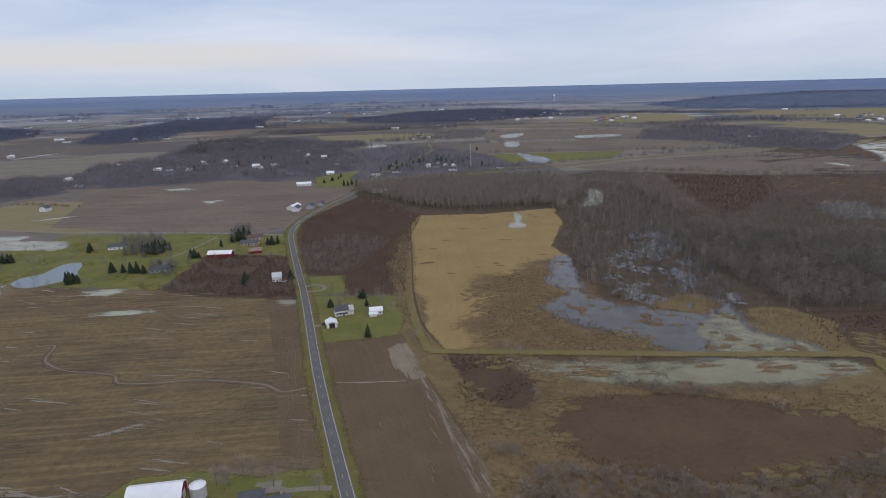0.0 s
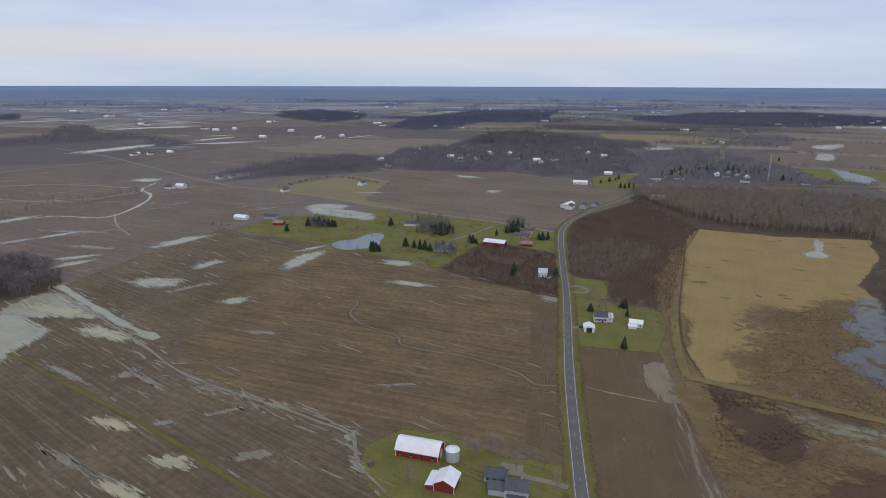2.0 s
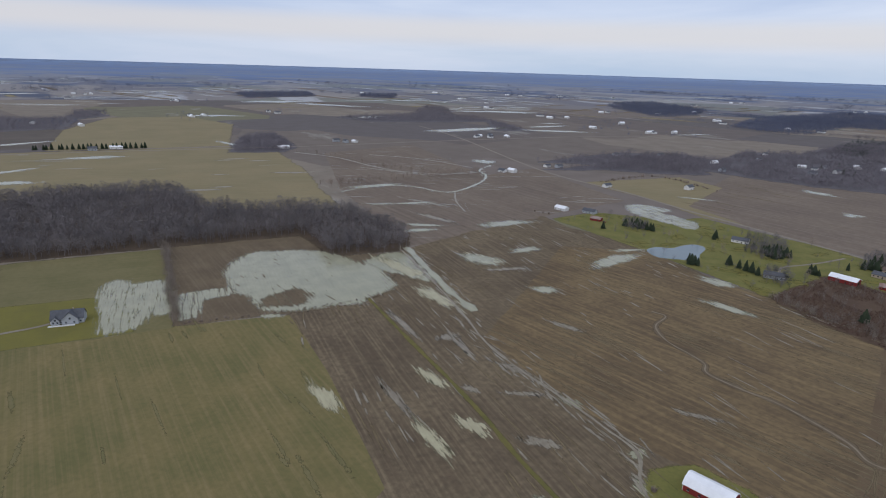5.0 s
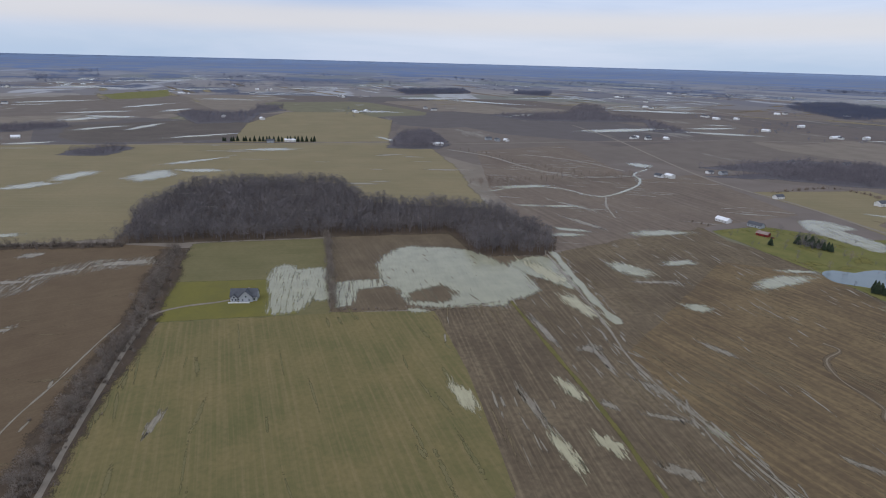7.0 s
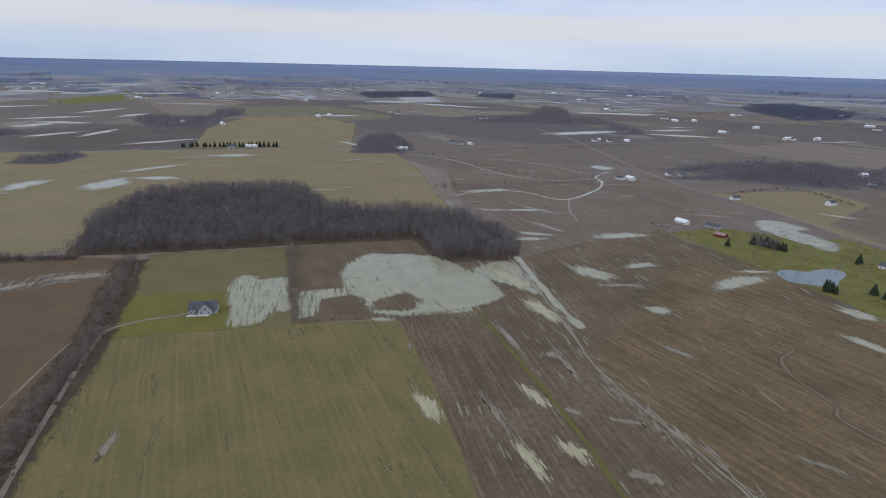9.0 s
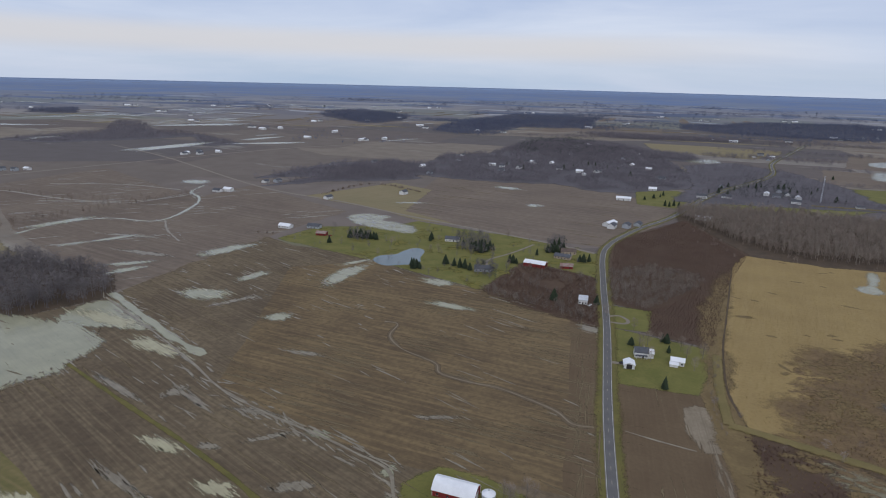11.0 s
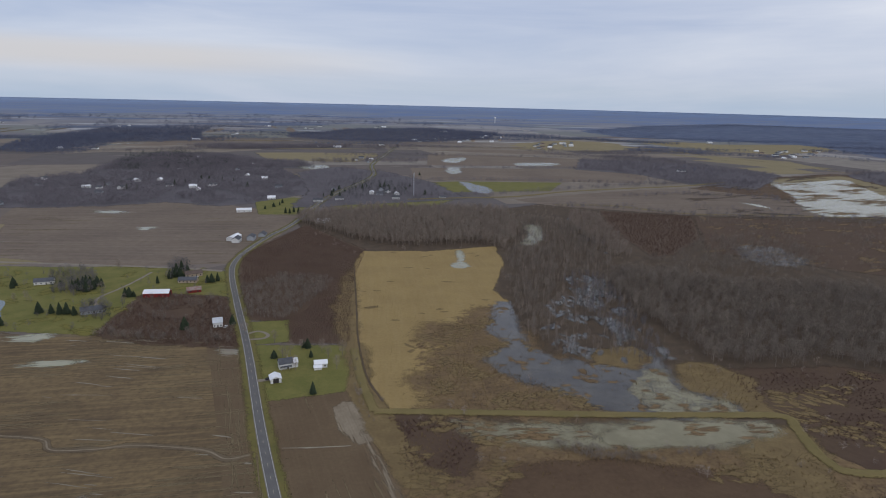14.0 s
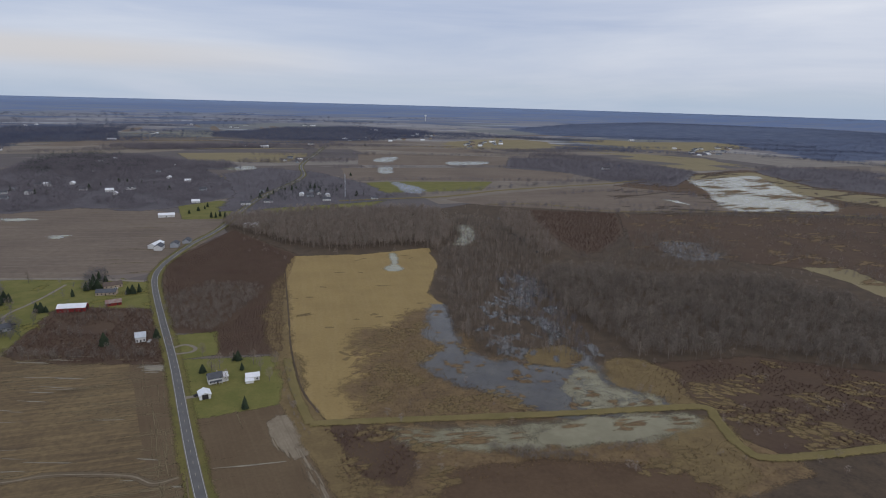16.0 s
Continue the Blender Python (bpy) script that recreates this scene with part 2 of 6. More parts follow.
WATER_SILT = surface("cream_silty_water", (0.430, 0.400, 0.255), (0.365, 0.335, 0.215), 9, (0.30, 0.265, 0.17), 3.0, 0.3, -10, (0.26, 0.22, 0.14), (18, 1.2), 0.4, rough=0.3, spec=0.1, soft=4.0)
WATER_THIN = surface("thin_water_on_soil", (0.285, 0.25, 0.18), (0.20, 0.168, 0.118), 7, (0.13, 0.103, 0.072), 1.6, 0.4, -10, (0.13, 0.103, 0.07), (22, 1.3), 0.6, rough=0.4, spec=0.2, soft=4.0)
ASPHALT = surface("worn_asphalt", (0.127, 0.122, 0.119), (0.153, 0.147, 0.142), 6, (0.103, 0.097, 0.095), 0.6, 0.5, rough=0.85, spec=0.1)
GRAVEL = surface("pale_gravel", (0.264, 0.229, 0.180), (0.211, 0.180, 0.140), 6, (0.158, 0.132, 0.108), 0.7, 0.5)
LINE_WHITE = surface("white_road_paint", (0.62, 0.61, 0.57), (0.5, 0.49, 0.45), 3)
LINE_YELLOW = surface("worn_yellow_road_paint", (0.40, 0.36, 0.27), (0.33, 0.30, 0.23), 3)
TWIG = surface("bare_twigs", (0.283, 0.231, 0.189), (0.173, 0.139, 0.116), 14, (0.335, 0.278, 0.229), 5.0, 0.6)
TWIG_SWAMP = surface("swamp_twigs", (0.205, 0.172, 0.143), (0.135, 0.113, 0.096), 22, (0.255, 0.218, 0.183), 7.0, 0.6)
# bare twigs of far trees, with the blue of distance haze in their colour
TWIG_HAZY = surface("hazy_far_woodland", (0.121, 0.134, 0.192), (0.090, 0.101, 0.149), 60, (0.149, 0.162, 0.218), 20.0, 0.5)
STUBBLE = surface("pale_stubble_streaks", (0.184, 0.142, 0.081), (0.145, 0.111, 0.063), 14, (0.106, 0.080, 0.048), 1.5, 0.5, soft=4)
TWIG_DARK = surface("dark_bare_twigs", (0.178, 0.160, 0.160), (0.113, 0.104, 0.108), 30, (0.227, 0.201, 0.194), 8.0, 0.55)
TWIG_GREY = surface("grey_bare_twigs", (0.286, 0.243, 0.198), (0.189, 0.159, 0.132), 18, (0.335, 0.286, 0.234), 5.0, 0.5)
TWIG_RED = surface("red_brown_twigs", (0.143, 0.092, 0.071), (0.104, 0.067, 0.054), 12, (0.165, 0.112, 0.085), 3.0, 0.5)
# twigs at middle distance: some haze blue is put into their colour
TWIG_MID = surface("hazy_mid_twigs", (0.185, 0.168, 0.182), (0.126, 0.115, 0.130), 40, (0.231, 0.206, 0.216), 12.0, 0.5)
# forest ground far off, its colour blued to stand for haze
FOREST_HAZY = surface("hazy_distant_forest", (0.087, 0.111, 0.178), (0.072, 0.092, 0.150), 400, (0.218, 0.238, 0.290), 70.0, 0.3)
PINE_FAR = surface("far_pine_needles", (0.052, 0.066, 0.060), (0.040, 0.052, 0.048), 20, (0.07, 0.083, 0.075), 6.0, 0.5)
BARK = surface("grey_bark", (0.15, 0.13, 0.11), (0.20, 0.18, 0.155), 3.0)
NEEDLE = surface("dark_conifer_needles", (0.028, 0.042, 0.024), (0.045, 0.058, 0.032), 3, (0.02, 0.03, 0.018), 0.8, 0.5)
SEDGE = surface("dry_sedge_clumps", (0.27, 0.195, 0.095), (0.19, 0.135, 0.07), 8, (0.13, 0.09, 0.05), 1.5, 0.5)
RED_WALL = surface("red_barn_boards", (0.22, 0.030, 0.028), (0.17, 0.026, 0.024), 3, (0.13, 0.02, 0.02), 0.4, 0.4, rough=0.7)
WHITE_WALL = surface("white_siding", (0.66, 0.66, 0.65), (0.56, 0.56, 0.55), 4, rough=0.6)
GREY_WALL = surface("grey_siding", (0.36, 0.38, 0.41), (0.30, 0.32, 0.34), 4, rough=0.6)
TAN_WALL = surface("tan_siding", (0.40, 0.33, 0.25), (0.33, 0.27, 0.21), 4, rough=0.6)
WHITE_ROOF = surface("white_metal_roof", (0.82, 0.83, 0.85), (0.72, 0.73, 0.75), 5, rough=0.45, spec=0.4)
GREY_ROOF = surface("grey_shingle_roof", (0.115, 0.12, 0.135), (0.085, 0.09, 0.10), 3, (0.07, 0.07, 0.08), 0.5, 0.5)
BROWN_ROOF = surface("brown_shingle_roof", (0.14, 0.105, 0.085), (0.10, 0.08, 0.07), 3)
RUST_ROOF = surface("rusted_red_roof", (0.25, 0.155, 0.13), (0.33, 0.29, 0.27), 3, (0.2, 0.11, 0.09), 1.0, 0.5)
STEEL = surface("galvanised_steel", (0.58, 0.61, 0.64), (0.48, 0.5, 0.53), 2, rough=0.4, spec=0.5, metal=0.35)
GLASS = surface("dark_window_glass", (0.03, 0.035, 0.045), (0.05, 0.055, 0.065), 2, rough=0.08, spec=0.6)
DARK = surface("dark_opening", (0.035, 0.03, 0.03), (0.05, 0.045, 0.04), 1)

# ---- plan ----
# plan of the land, in metres: x to the east, y to the north
MAIN_ROAD = [(10, 50), (-46, 213), (-80, 318), (-118, 448), (-154, 561), (-183, 658), (-191, 710), (-189, 764), (-179, 839), (-158, 942), (-133, 1199), (-60, 1536), (-70, 1816), (-34, 2178), (14, 2653)]
SIDE_ROAD = [(-194, 664), (-260, 678), (-399, 694), (-486, 704), (-620, 727), (-834, 748), (-1298, 897), (-1627, 969)]
WEST_ROAD = [(-1445, -562), (-1380, -197), (-1330, 170), (-1285, 486), (-1271, 784), (-1226, 1213), (-1147, 1457)]
HOUSE_DRIVE = [(-476, -7), (-466, -33), (-463, -62), (-451, -82), (-417, -89), (-369, -96), (-305, -104), (-253, -109), (-225, -113)]
GREEN_FIELD = [(-437, -73), (-422, 34), (-401, 116), (-311, 106), (-201, 86), (-183, 52), (-228, -106), (-329, -96)]
PLOT_GREEN = [(-630, -58), (-615, 68), (-422, 41), (-437, -73), (-521, -73)]
PLOT_BROWN = [(-619, 78), (-601, 206), (-513, 219), (-498, 275), (-408, 194), (-402, 155), (-424, 45)]
YARD_WEST = [(-521, -80), (-504, 8), (-481, 25), (-428, 18), (-440, -79)]
TAN_FIELD = [(-1473, -788), (-1403, -451), (-1372, -17), (-1323, 326), (-1242, 387), (-999, 356), (-825, 314), (-690, 290), (-714, 0), (-672, -150), (-682, -251), (-722, -427)]
WEST_FIELD = [(-733, -594), (-668, -241), (-644, -133), (-620, -79), (-499, -88), (-408, -95), (-345, -110), (-279, -118), (-231, -120), (-261, -218)]
WOOD_NEAR = [(-653, -132), (-641, -70), (-625, 70), (-607, 208), (-523, 203), (-507, 274), (-559, 309), (-616, 300), (-687, 297), (-770, 144), (-895, 137), (-941, 19), (-918, -74), (-791, -120)]
LAWN_POND = [(-534, 504), (-383, 496), (-248, 478), (-244, 548), (-248, 587), (-167, 572), (-190, 661), (-286, 681), (-378, 677), (-447, 681), (-459, 634), (-534, 578)]
FAR_FIELD = [(-542, 800), (-633, 1057), (-521, 1132), (-376, 1131), (-154, 1002), (-161, 916), (-191, 701), (-305, 689), (-397, 697), (-505, 729)]
SCRUB_ROAD_WEST = [(-243, 480), (-246, 583), (-167, 572), (-124, 450), (-206, 459)]
RED_SCRUB = [(-191, 734), (-138, 914), (-42, 759), (-45, 696), (-48, 595), (-40, 458), (-90, 460), (-100, 505), (-136, 515)]
GREY_THICKET = [(-159, 604), (-125, 648), (-68, 631), (-85, 538), (-100, 508), (-137, 514)]
GOLD_FIELD = [(-50, 697), (-42, 755), (41, 756), (128, 785), (123, 701), (95, 595), (103, 550), (80, 451), (85, 408), (47, 378), (19, 347), (-5, 350), (-25, 387), (-37, 464)]
MARSH_FIELD = [(53, 497), (96, 542), (97, 468), (110, 421), (171, 403), (210, 339), (151, 332), (100, 338), (19, 346), (19, 386), (27, 422), (47, 449), (21, 463), (30, 487)]
LAWN_SHEDS = [(-116, 451), (-38, 448), (-33, 376), (-85, 363)]
LAWN_LOOP = [(-132, 501), (-99, 507), (-90, 461), (-118, 454)]
ROAD_FIELD = [(-83, 360), (-34, 370), (-19, 335), (-1, 272), (15, 208), (70, 60), (20, 60), (-53, 242)]
SILT_BAND = [(-41, 350), (-35, 356), (-28, 356), (-21, 333), (-16, 313), (-24, 310), (-34, 326)]
SILT_TAIL = [(-24, 324), (-13, 293), (-3, 265), (9, 232), (18, 205), (11, 206), (2, 232), (-10, 268)]
DITCH_ROAD = [(-67, 306), (-48, 306), (-29, 307)]
DYKE = [(-17, 345), (36, 342), (128, 336), (198, 333), (240, 330), (239, 313), (234, 283), (247, 269), (330, 269), (395, 271)]
DYKE_NORTH = [(-36, 443), (-27, 387), (-17, 345)]
POOL_MAIN = [(101, 555), (100, 508), (97, 468), (100, 438), (118, 420), (142, 409), (171, 403), (189, 433), (193, 410), (189, 372), (205, 352), (212, 338), (183, 334), (151, 333), (132, 343), (115, 365), (99, 379), (79, 400), (69, 426), (89, 451), (80, 483), (90, 524)]
POOL_SOUTH = [(30, 331), (67, 323), (132, 322), (179, 325), (213, 322), (224, 315), (197, 303), (160, 302), (130, 299), (96, 303), (65, 310), (39, 318)]
SWAMP_WATER = [(203, 655), (229, 629), (219, 542), (213, 454), (207, 408), (176, 402), (174, 459), (177, 514), (176, 564), (180, 623)]
NORTH_WOOD = [(-160, 951), (-114, 892), (-63, 825), (-18, 796), (41, 785), (87, 801), (122, 798), (138, 759), (185, 895), (192, 1052), (118, 1066), (-20, 1058), (-76, 1038), (-144, 1009)]
MARSH_SOUTH = [(-12, 338), (35, 335), (128, 296), (235, 296), (255, 255), (197, 244), (203, 189), (136, 130), (30, 138), (17, 202)]
RED_MARSH = [(241, 396), (328, 398), (420, 355), (334, 273), (254, 273), (246, 294), (248, 327), (233, 350)]
CREEK = [(-507, 272), (-418, 251), (-345, 232), (-293, 216), (-249, 211), (-208, 210), (-181, 208), (-158, 205), (-142, 188), (-120, 176)]
DITCH_CURVE = [(-274, 362), (-262, 363), (-254, 341), (-234, 327), (-213, 323), (-199, 319), (-190, 309), (-167, 309), (-147, 312), (-110, 306), (-95, 297), (-83, 300)]
GRASS_STRIP = [(-406, 184), (-311, 172), (-267, 167), (-220, 160), (-186, 153), (-148, 148)]
LAWN_FARM = [(-144, 200), (-137, 220), (-114, 224), (-84, 220), (-54, 227), (-49, 217), (-67, 175), (-97, 163), (-119, 172), (-136, 184)]
MAIN_FIELD = [(-406, 189), (-499, 268), (-574, 505), (-498, 486), (-394, 507), (-300, 473), (-200, 476), (-134, 452), (-88, 330), (-56, 237), (-48, 190), (-20, 60), (-185, 60), (-201, 86), (-311, 106), (-401, 116), (-402, 155), (-408, 194), (-498, 275)]
EAST_FIELD = [(-298, 224), (-435, 427), (-380, 489), (-295, 466), (-198, 473), (-134, 450), (-88, 329), (-59, 244), (-111, 231), (-148, 218), (-207, 215)]
BEYOND_WEST = [(-522, 289), (-656, 321), (-802, 349), (-1170, 476), (-1221, 703), (-814, 602), (-839, 738), (-575, 669), (-563, 534), (-552, 477)]
HOME_PASTURE = [(-700, 729), (-662, 928), (-567, 907), (-505, 729), (-397, 697), (-451, 688), (-545, 718)]
NORTH_GREEN = [(33, 1415), (149, 1456), (403, 1460), (337, 1317), (131, 1285), (36, 1309)]
LAWN_NORTH = [(-257, 1127), (-199, 1185), (-160, 1140), (-166, 1009), (-226, 1006)]
VILLAGE_GREEN = [(-148, 1149), (-18, 1320), (112, 1191), (63, 1110), (-92, 1062)]
FAR_SCRUB = [(371, 1066), (519, 1026), (439, 840), (360, 751), (330, 737), (338, 901)]
EAST_MARSH = [(-38, 443), (-50, 692), (-115, 804), (-154, 949), (38, 1005), (180, 1066), (365, 1200), (696, 1033), (1072, 968), (1483, 874), (590, 277), (640, 120), (560, 40), (90, 40), (10, 263), (-17, 342)]
MARSH_DARK = [(-9, 337), (28, 336), (42, 315), (29, 284), (5, 277), (0, 315)]
MARSH_BASIN = [(56, 273), (112, 282), (182, 260), (178, 236), (114, 219), (59, 239)]
SEDGE_BANK = [(213, 408), (233, 405), (245, 383), (233, 348), (236, 337), (215, 339), (205, 361), (197, 380)]
FENCE_EDGE = [(-34, 376), (-36, 443), (-29, 442), (-22, 378), (-9, 341), (13, 270), (-1, 272), (-17, 323), (-29, 360)]
PLOT_POOL = [(-527, 113), (-561, 147), (-543, 189), (-512, 207), (-470, 219), (-427, 209), (-406, 177), (-410, 150), (-415, 124), (-427, 109), (-451, 111), (-480, 101)]
YARD_POOL = [(-514, 10), (-539, 22), (-523, 35), (-517, 52), (-453, 45), (-458, 33), (-437, 21), (-436, 5), (-474, 5)]
PLOT_POOL_SMALL = [(-482, 59), (-481, 94), (-467, 99), (-463, 73), (-432, 60), (-430, 50)]
POND = [(-382, 499), (-385, 513), (-373, 529), (-374, 555), (-366, 557), (-354, 530), (-346, 513), (-357, 500), (-367, 492)]
LAKE = [(987, 1516), (1054, 1518), (1240, 1599), (1198, 1497), (1096, 1268), (1084, 1184), (1011, 1043), (879, 1041), (786, 1051), (837, 1189), (871, 1245), (930, 1383)]
GOLD_POOL = [(78, 759), (80, 753), (78, 710), (81, 685), (68, 679), (66, 689), (75, 715)]
SWAMP_POOL_A = [(204, 930), (224, 920), (210, 879), (206, 841), (183, 800), (172, 808), (195, 868)]
SWAMP_POOL_B = [(470, 786), (518, 790), (527, 728), (500, 694), (455, 704)]
LAWN_POOL = [(-540, 646), (-537, 676), (-499, 681), (-492, 658), (-438, 650), (-422, 620), (-455, 618), (-502, 622)]
CREEK_UPPER = [(-512, 281), (-446, 264), (-384, 249), (-342, 242)]
RIVER = [(-799, 338), (-814, 399), (-792, 450), (-728, 479), (-772, 567), (-821, 616), (-871, 640), (-910, 697)]
RIVER_ARM = [(-723, 485), (-674, 453), (-616, 427)]
RIVER_WEST = [(-985, 458), (-922, 496), (-862, 533), (-866, 626)]
WEST_STREAM = [(-267, -147), (-294, -142), (-330, -135), (-370, -122), (-414, -110), (-444, -100)]
MEADOW_DITCH = [(-52, 692), (-40, 542), (-34, 464), (-24, 395), (-12, 358)]
FARM_DRIVE = [(-84, 217), (-77, 216), (-70, 213), (-61, 214), (-52, 214)]
LOOP_DRIVE = [(-125, 476), (-117, 482), (-108, 475), (-109, 467), (-120, 464)]
POND_DRIVE = [(-268, 659), (-272, 624), (-277, 598), (-283, 575), (-281, 558), (-264, 535)]
SHED_DRIVE = [(-98, 390), (-89, 392)]
FIELD_PUDDLES = [(-378, 233, 58, 18, 0), (-271, 159, 27, 9, 5), (-220, 126, 37, 8, -5), (-219, 150, 20, 11, 14), (-283, 96, 36, 10, 2), (-458, 244, 74, 20, 6), (-447, 328, 45, 18, 21)]
CREEK_PUDDLES = [(-209, 211, 15, 7, 8), (-158, 205, 7, 9, 0), (-141, 186, 14, 5, -25), (-353, 319, 21, 9, 36), (-381, 426, 33, 12, 83), (-397, 478, 34, 9, 68), (-294, 475, 31, 7, 12), (-250, 422, 29, 4, 18), (-408, 107, 16, 8, 61), (-544, 435, 58, 10, 77), (-446, 392, 14, 7, 48), (-153, 144, 13, 8, 21)]
FIELD_STAINS = [(-257, 208, 31, 5, 18), (-314, 200, 16, 10, 80), (-189, 171, 22, 7, 39), (-230, 194, 25, 4, 53), (-350, 183, 48, 5, -4), (-298, 199, 40, 5, -10), (-250, 171, 12, 5, 14), (-262, 129, 44, 5, -4), (-404, 159, 34, 5, 65), (-606, 374, 72, 12, 13), (-687, 411, 72, 12, 20), (-409, 329, 43, 8, 70), (-286, 283, 28, 6, 13), (-163, 261, 25, 4, 30), (-130, 441, 25, 14, -21)]
WEST_PUDDLES = [(-555, -196, 27, 9, 81), (-571, -164, 44, 9, 105), (-584, -115, 58, 16, 88), (-629, -200, 19, 16, 102), (-453, -173, 16, 8, 135), (-306, -67, 21, 5, 161)]
FAR_PUDDLES = [(-464, 1015, 51, 13, -8), (-361, 894, 25, 10, 5), (-532, 785, 50, 8, 33), (-1564, 1462, 88, 25, 58), (-1144, 1640, 188, 20, 83), (721, 1149, 72, 22, -77)]
HEADLAND = [(-146, 456), (-128, 459), (-81, 308), (-60, 240), (-76, 240), (-96, 308)]
SEDGE_EAST = [(219, 317), (233, 310), (230, 278), (202, 249), (190, 262), (197, 290)]
MARSH_FRINGE = [(13, 479), (48, 500), (91, 548), (46, 440), (22, 377), (15, 352), (6, 353), (14, 414)]
SWAMP_GLINTS = [(143, 550), (180, 623), (199, 580), (193, 470), (180, 412), (141, 407), (121, 465)]
TAN_EAST_A = [(1069, 2331), (1290, 2472), (1395, 2245), (1502, 2073), (1406, 1818), (1134, 1724), (1087, 2035)]
TAN_EAST_B = [(539, 2871), (944, 3321), (1123, 3083), (1122, 2766), (881, 2412), (712, 2500), (462, 2461)]
TAN_EAST_C = [(1262, 3115), (1636, 3350), (1695, 3125), (2408, 3291), (2161, 2813), (1641, 2465), (1396, 2677)]
# woods
VILLAGE_WOOD = [(-904, 814), (-832, 914), (-719, 990), (-699, 1050), (-616, 1051), (-509, 1070), (-416, 1127), (-312, 1086), (-257, 1128), (-187, 1231), (-214, 1425), (-379, 1828), (-563, 1971), (-749, 2047), (-791, 1848), (-738, 1496), (-821, 1412), (-762, 1213), (-926, 1101), (-919, 946), (-894, 807)]
WEST_WOOD = [(-830, 752), (-780, 865), (-695, 943), (-663, 1004), (-841, 1199), (-882, 1109), (-822, 928), (-818, 768)]
FIELD_WOOD = [(-1958, 849), (-1992, 971), (-2059, 1210), (-2432, 1484), (-2337, 1535), (-1941, 1311), (-1833, 1361), (-1426, 1224), (-1401, 1187), (-1432, 1121), (-1680, 1282), (-1706, 1125), (-1788, 892)]
ROAD_WOOD = [(-1252, 306), (-1490, 396), (-1561, 488), (-1291, 448), (-1224, 400)]
FAR_WOOD_A = [(-1624, -555), (-1726, -563), (-1792, -505), (-1802, -407), (-1730, -385), (-1650, -458)]
FAR_WOOD_B = [(-3574, 940), (-3695, 1044), (-3765, 1439), (-3227, 1284), (-3088, 871)]
FAR_WOOD_C = [(-3200, 1509), (-3477, 1695), (-3512, 1943), (-3019, 1655)]
FAR_WOOD_D = [(-2067, -154), (-2179, -115), (-2112, -24), (-2134, 67), (-2386, 98), (-2389, 182), (-2164, 172), (-2061, 81), (-1802, 36), (-1779, -86)]
FAR_WOOD_E = [(-1264, -299), (-1314, -293), (-1357, -227), (-1327, -201), (-1242, -232)]
FAR_WOOD_F = [(-2532, 2848), (-2542, 3233), (-1922, 2868), (-1746, 2565), (-1769, 2217)]
FAR_WOOD_G = [(-1263, 2053), (-1392, 2360), (-1405, 2854), (-1264, 3106), (-1025, 3347), (-811, 2675), (-1091, 2544), (-996, 2039), (-1029, 1956)]
FAR_WOOD_H = [(-1290, -507), (-1302, -464), (-1359, -422), (-1248, -439), (-1161, -461)]
EAST_BIG_WOOD = [(649, 2097), (835, 2286), (977, 2181), (1036, 1898), (1114, 1693), (851, 1383), (739, 1466), (683, 1674), (540, 1768)]
WEST_FLOOD = [(-456, -238), (-493, -234), (-526, -222), (-560, -195), (-581, -171), (-597, -144), (-595, -92), (-574, -90), (-572, -135), (-560, -162), (-535, -184), (-504, -206), (-477, -223), (-438, -229)]
GROVE_A = [(-333, 583), (-368, 647), (-359, 669), (-328, 661), (-296, 598), (-305, 575)]
GROVE_B = [(-243, 632), (-262, 699), (-248, 711), (-224, 648)]
GROVE_C = [(-466, 550), (-490, 585), (-465, 595), (-440, 568), (-444, 546)]
GROVE_D = [(-272, 513), (-287, 550), (-276, 565), (-255, 535), (-247, 507)]
EAST_THICKET = [(305, 716), (376, 765), (447, 839), (545, 859), (567, 777), (512, 664), (472, 662), (399, 643), (350, 679)]
VILLAGE_TREES = [(-179, 1076), (-173, 1273), (-246, 1593), (-163, 1730), (-26, 1629), (79, 1427), (132, 1196), (20, 1151), (-100, 1106)]
SWAMP_NORTH = [(271, 947), (271, 727), (301, 725), (326, 901), (341, 995), (306, 1030)]
MARSH_THICKET = [(15, 245), (45, 227), (112, 216), (186, 231), (151, 176), (17, 183)]
DYKE_THICKET = [(83, 307), (131, 293), (194, 295), (217, 287), (196, 273), (142, 283), (82, 290)]
SWAMP_EAST = [(231, 454), (238, 413), (265, 401), (324, 413), (359, 398), (377, 371), (426, 369), (490, 372), (564, 437), (535, 476), (525, 549), (496, 592), (461, 615), (378, 611), (333, 647), (278, 670), (237, 645), (217, 579), (220, 509)]
SWAMP_WEST = [(136, 747), (113, 571), (104, 467), (122, 432), (149, 416), (175, 423), (213, 454), (227, 541), (234, 664), (252, 676), (279, 825), (271, 947), (234, 989), (195, 990)]
TAN_STRIP = [(591, 643), (642, 631), (632, 567), (634, 505), (598, 486), (593, 529), (601, 588)]
MARSH_FAR = [(527, 1014), (736, 982), (1019, 936), (1094, 900), (644, 514), (596, 635), (525, 691), (425, 762)]
MEADOW_BROWN = [(246, 1186), (481, 1308), (683, 1382), (825, 1245), (765, 1039), (522, 1049), (301, 1130)]
LAKE_SHORE = [(986, 1591), (1306, 1686), (1217, 1334), (1293, 1180), (1169, 1064), (1128, 1183), (1096, 1268), (1208, 1521), (1009, 1529)]
LAKE_WOOD = [(1406, 1818), (1664, 1840), (1820, 1679), (1356, 1239), (1261, 1364), (1324, 1658)]
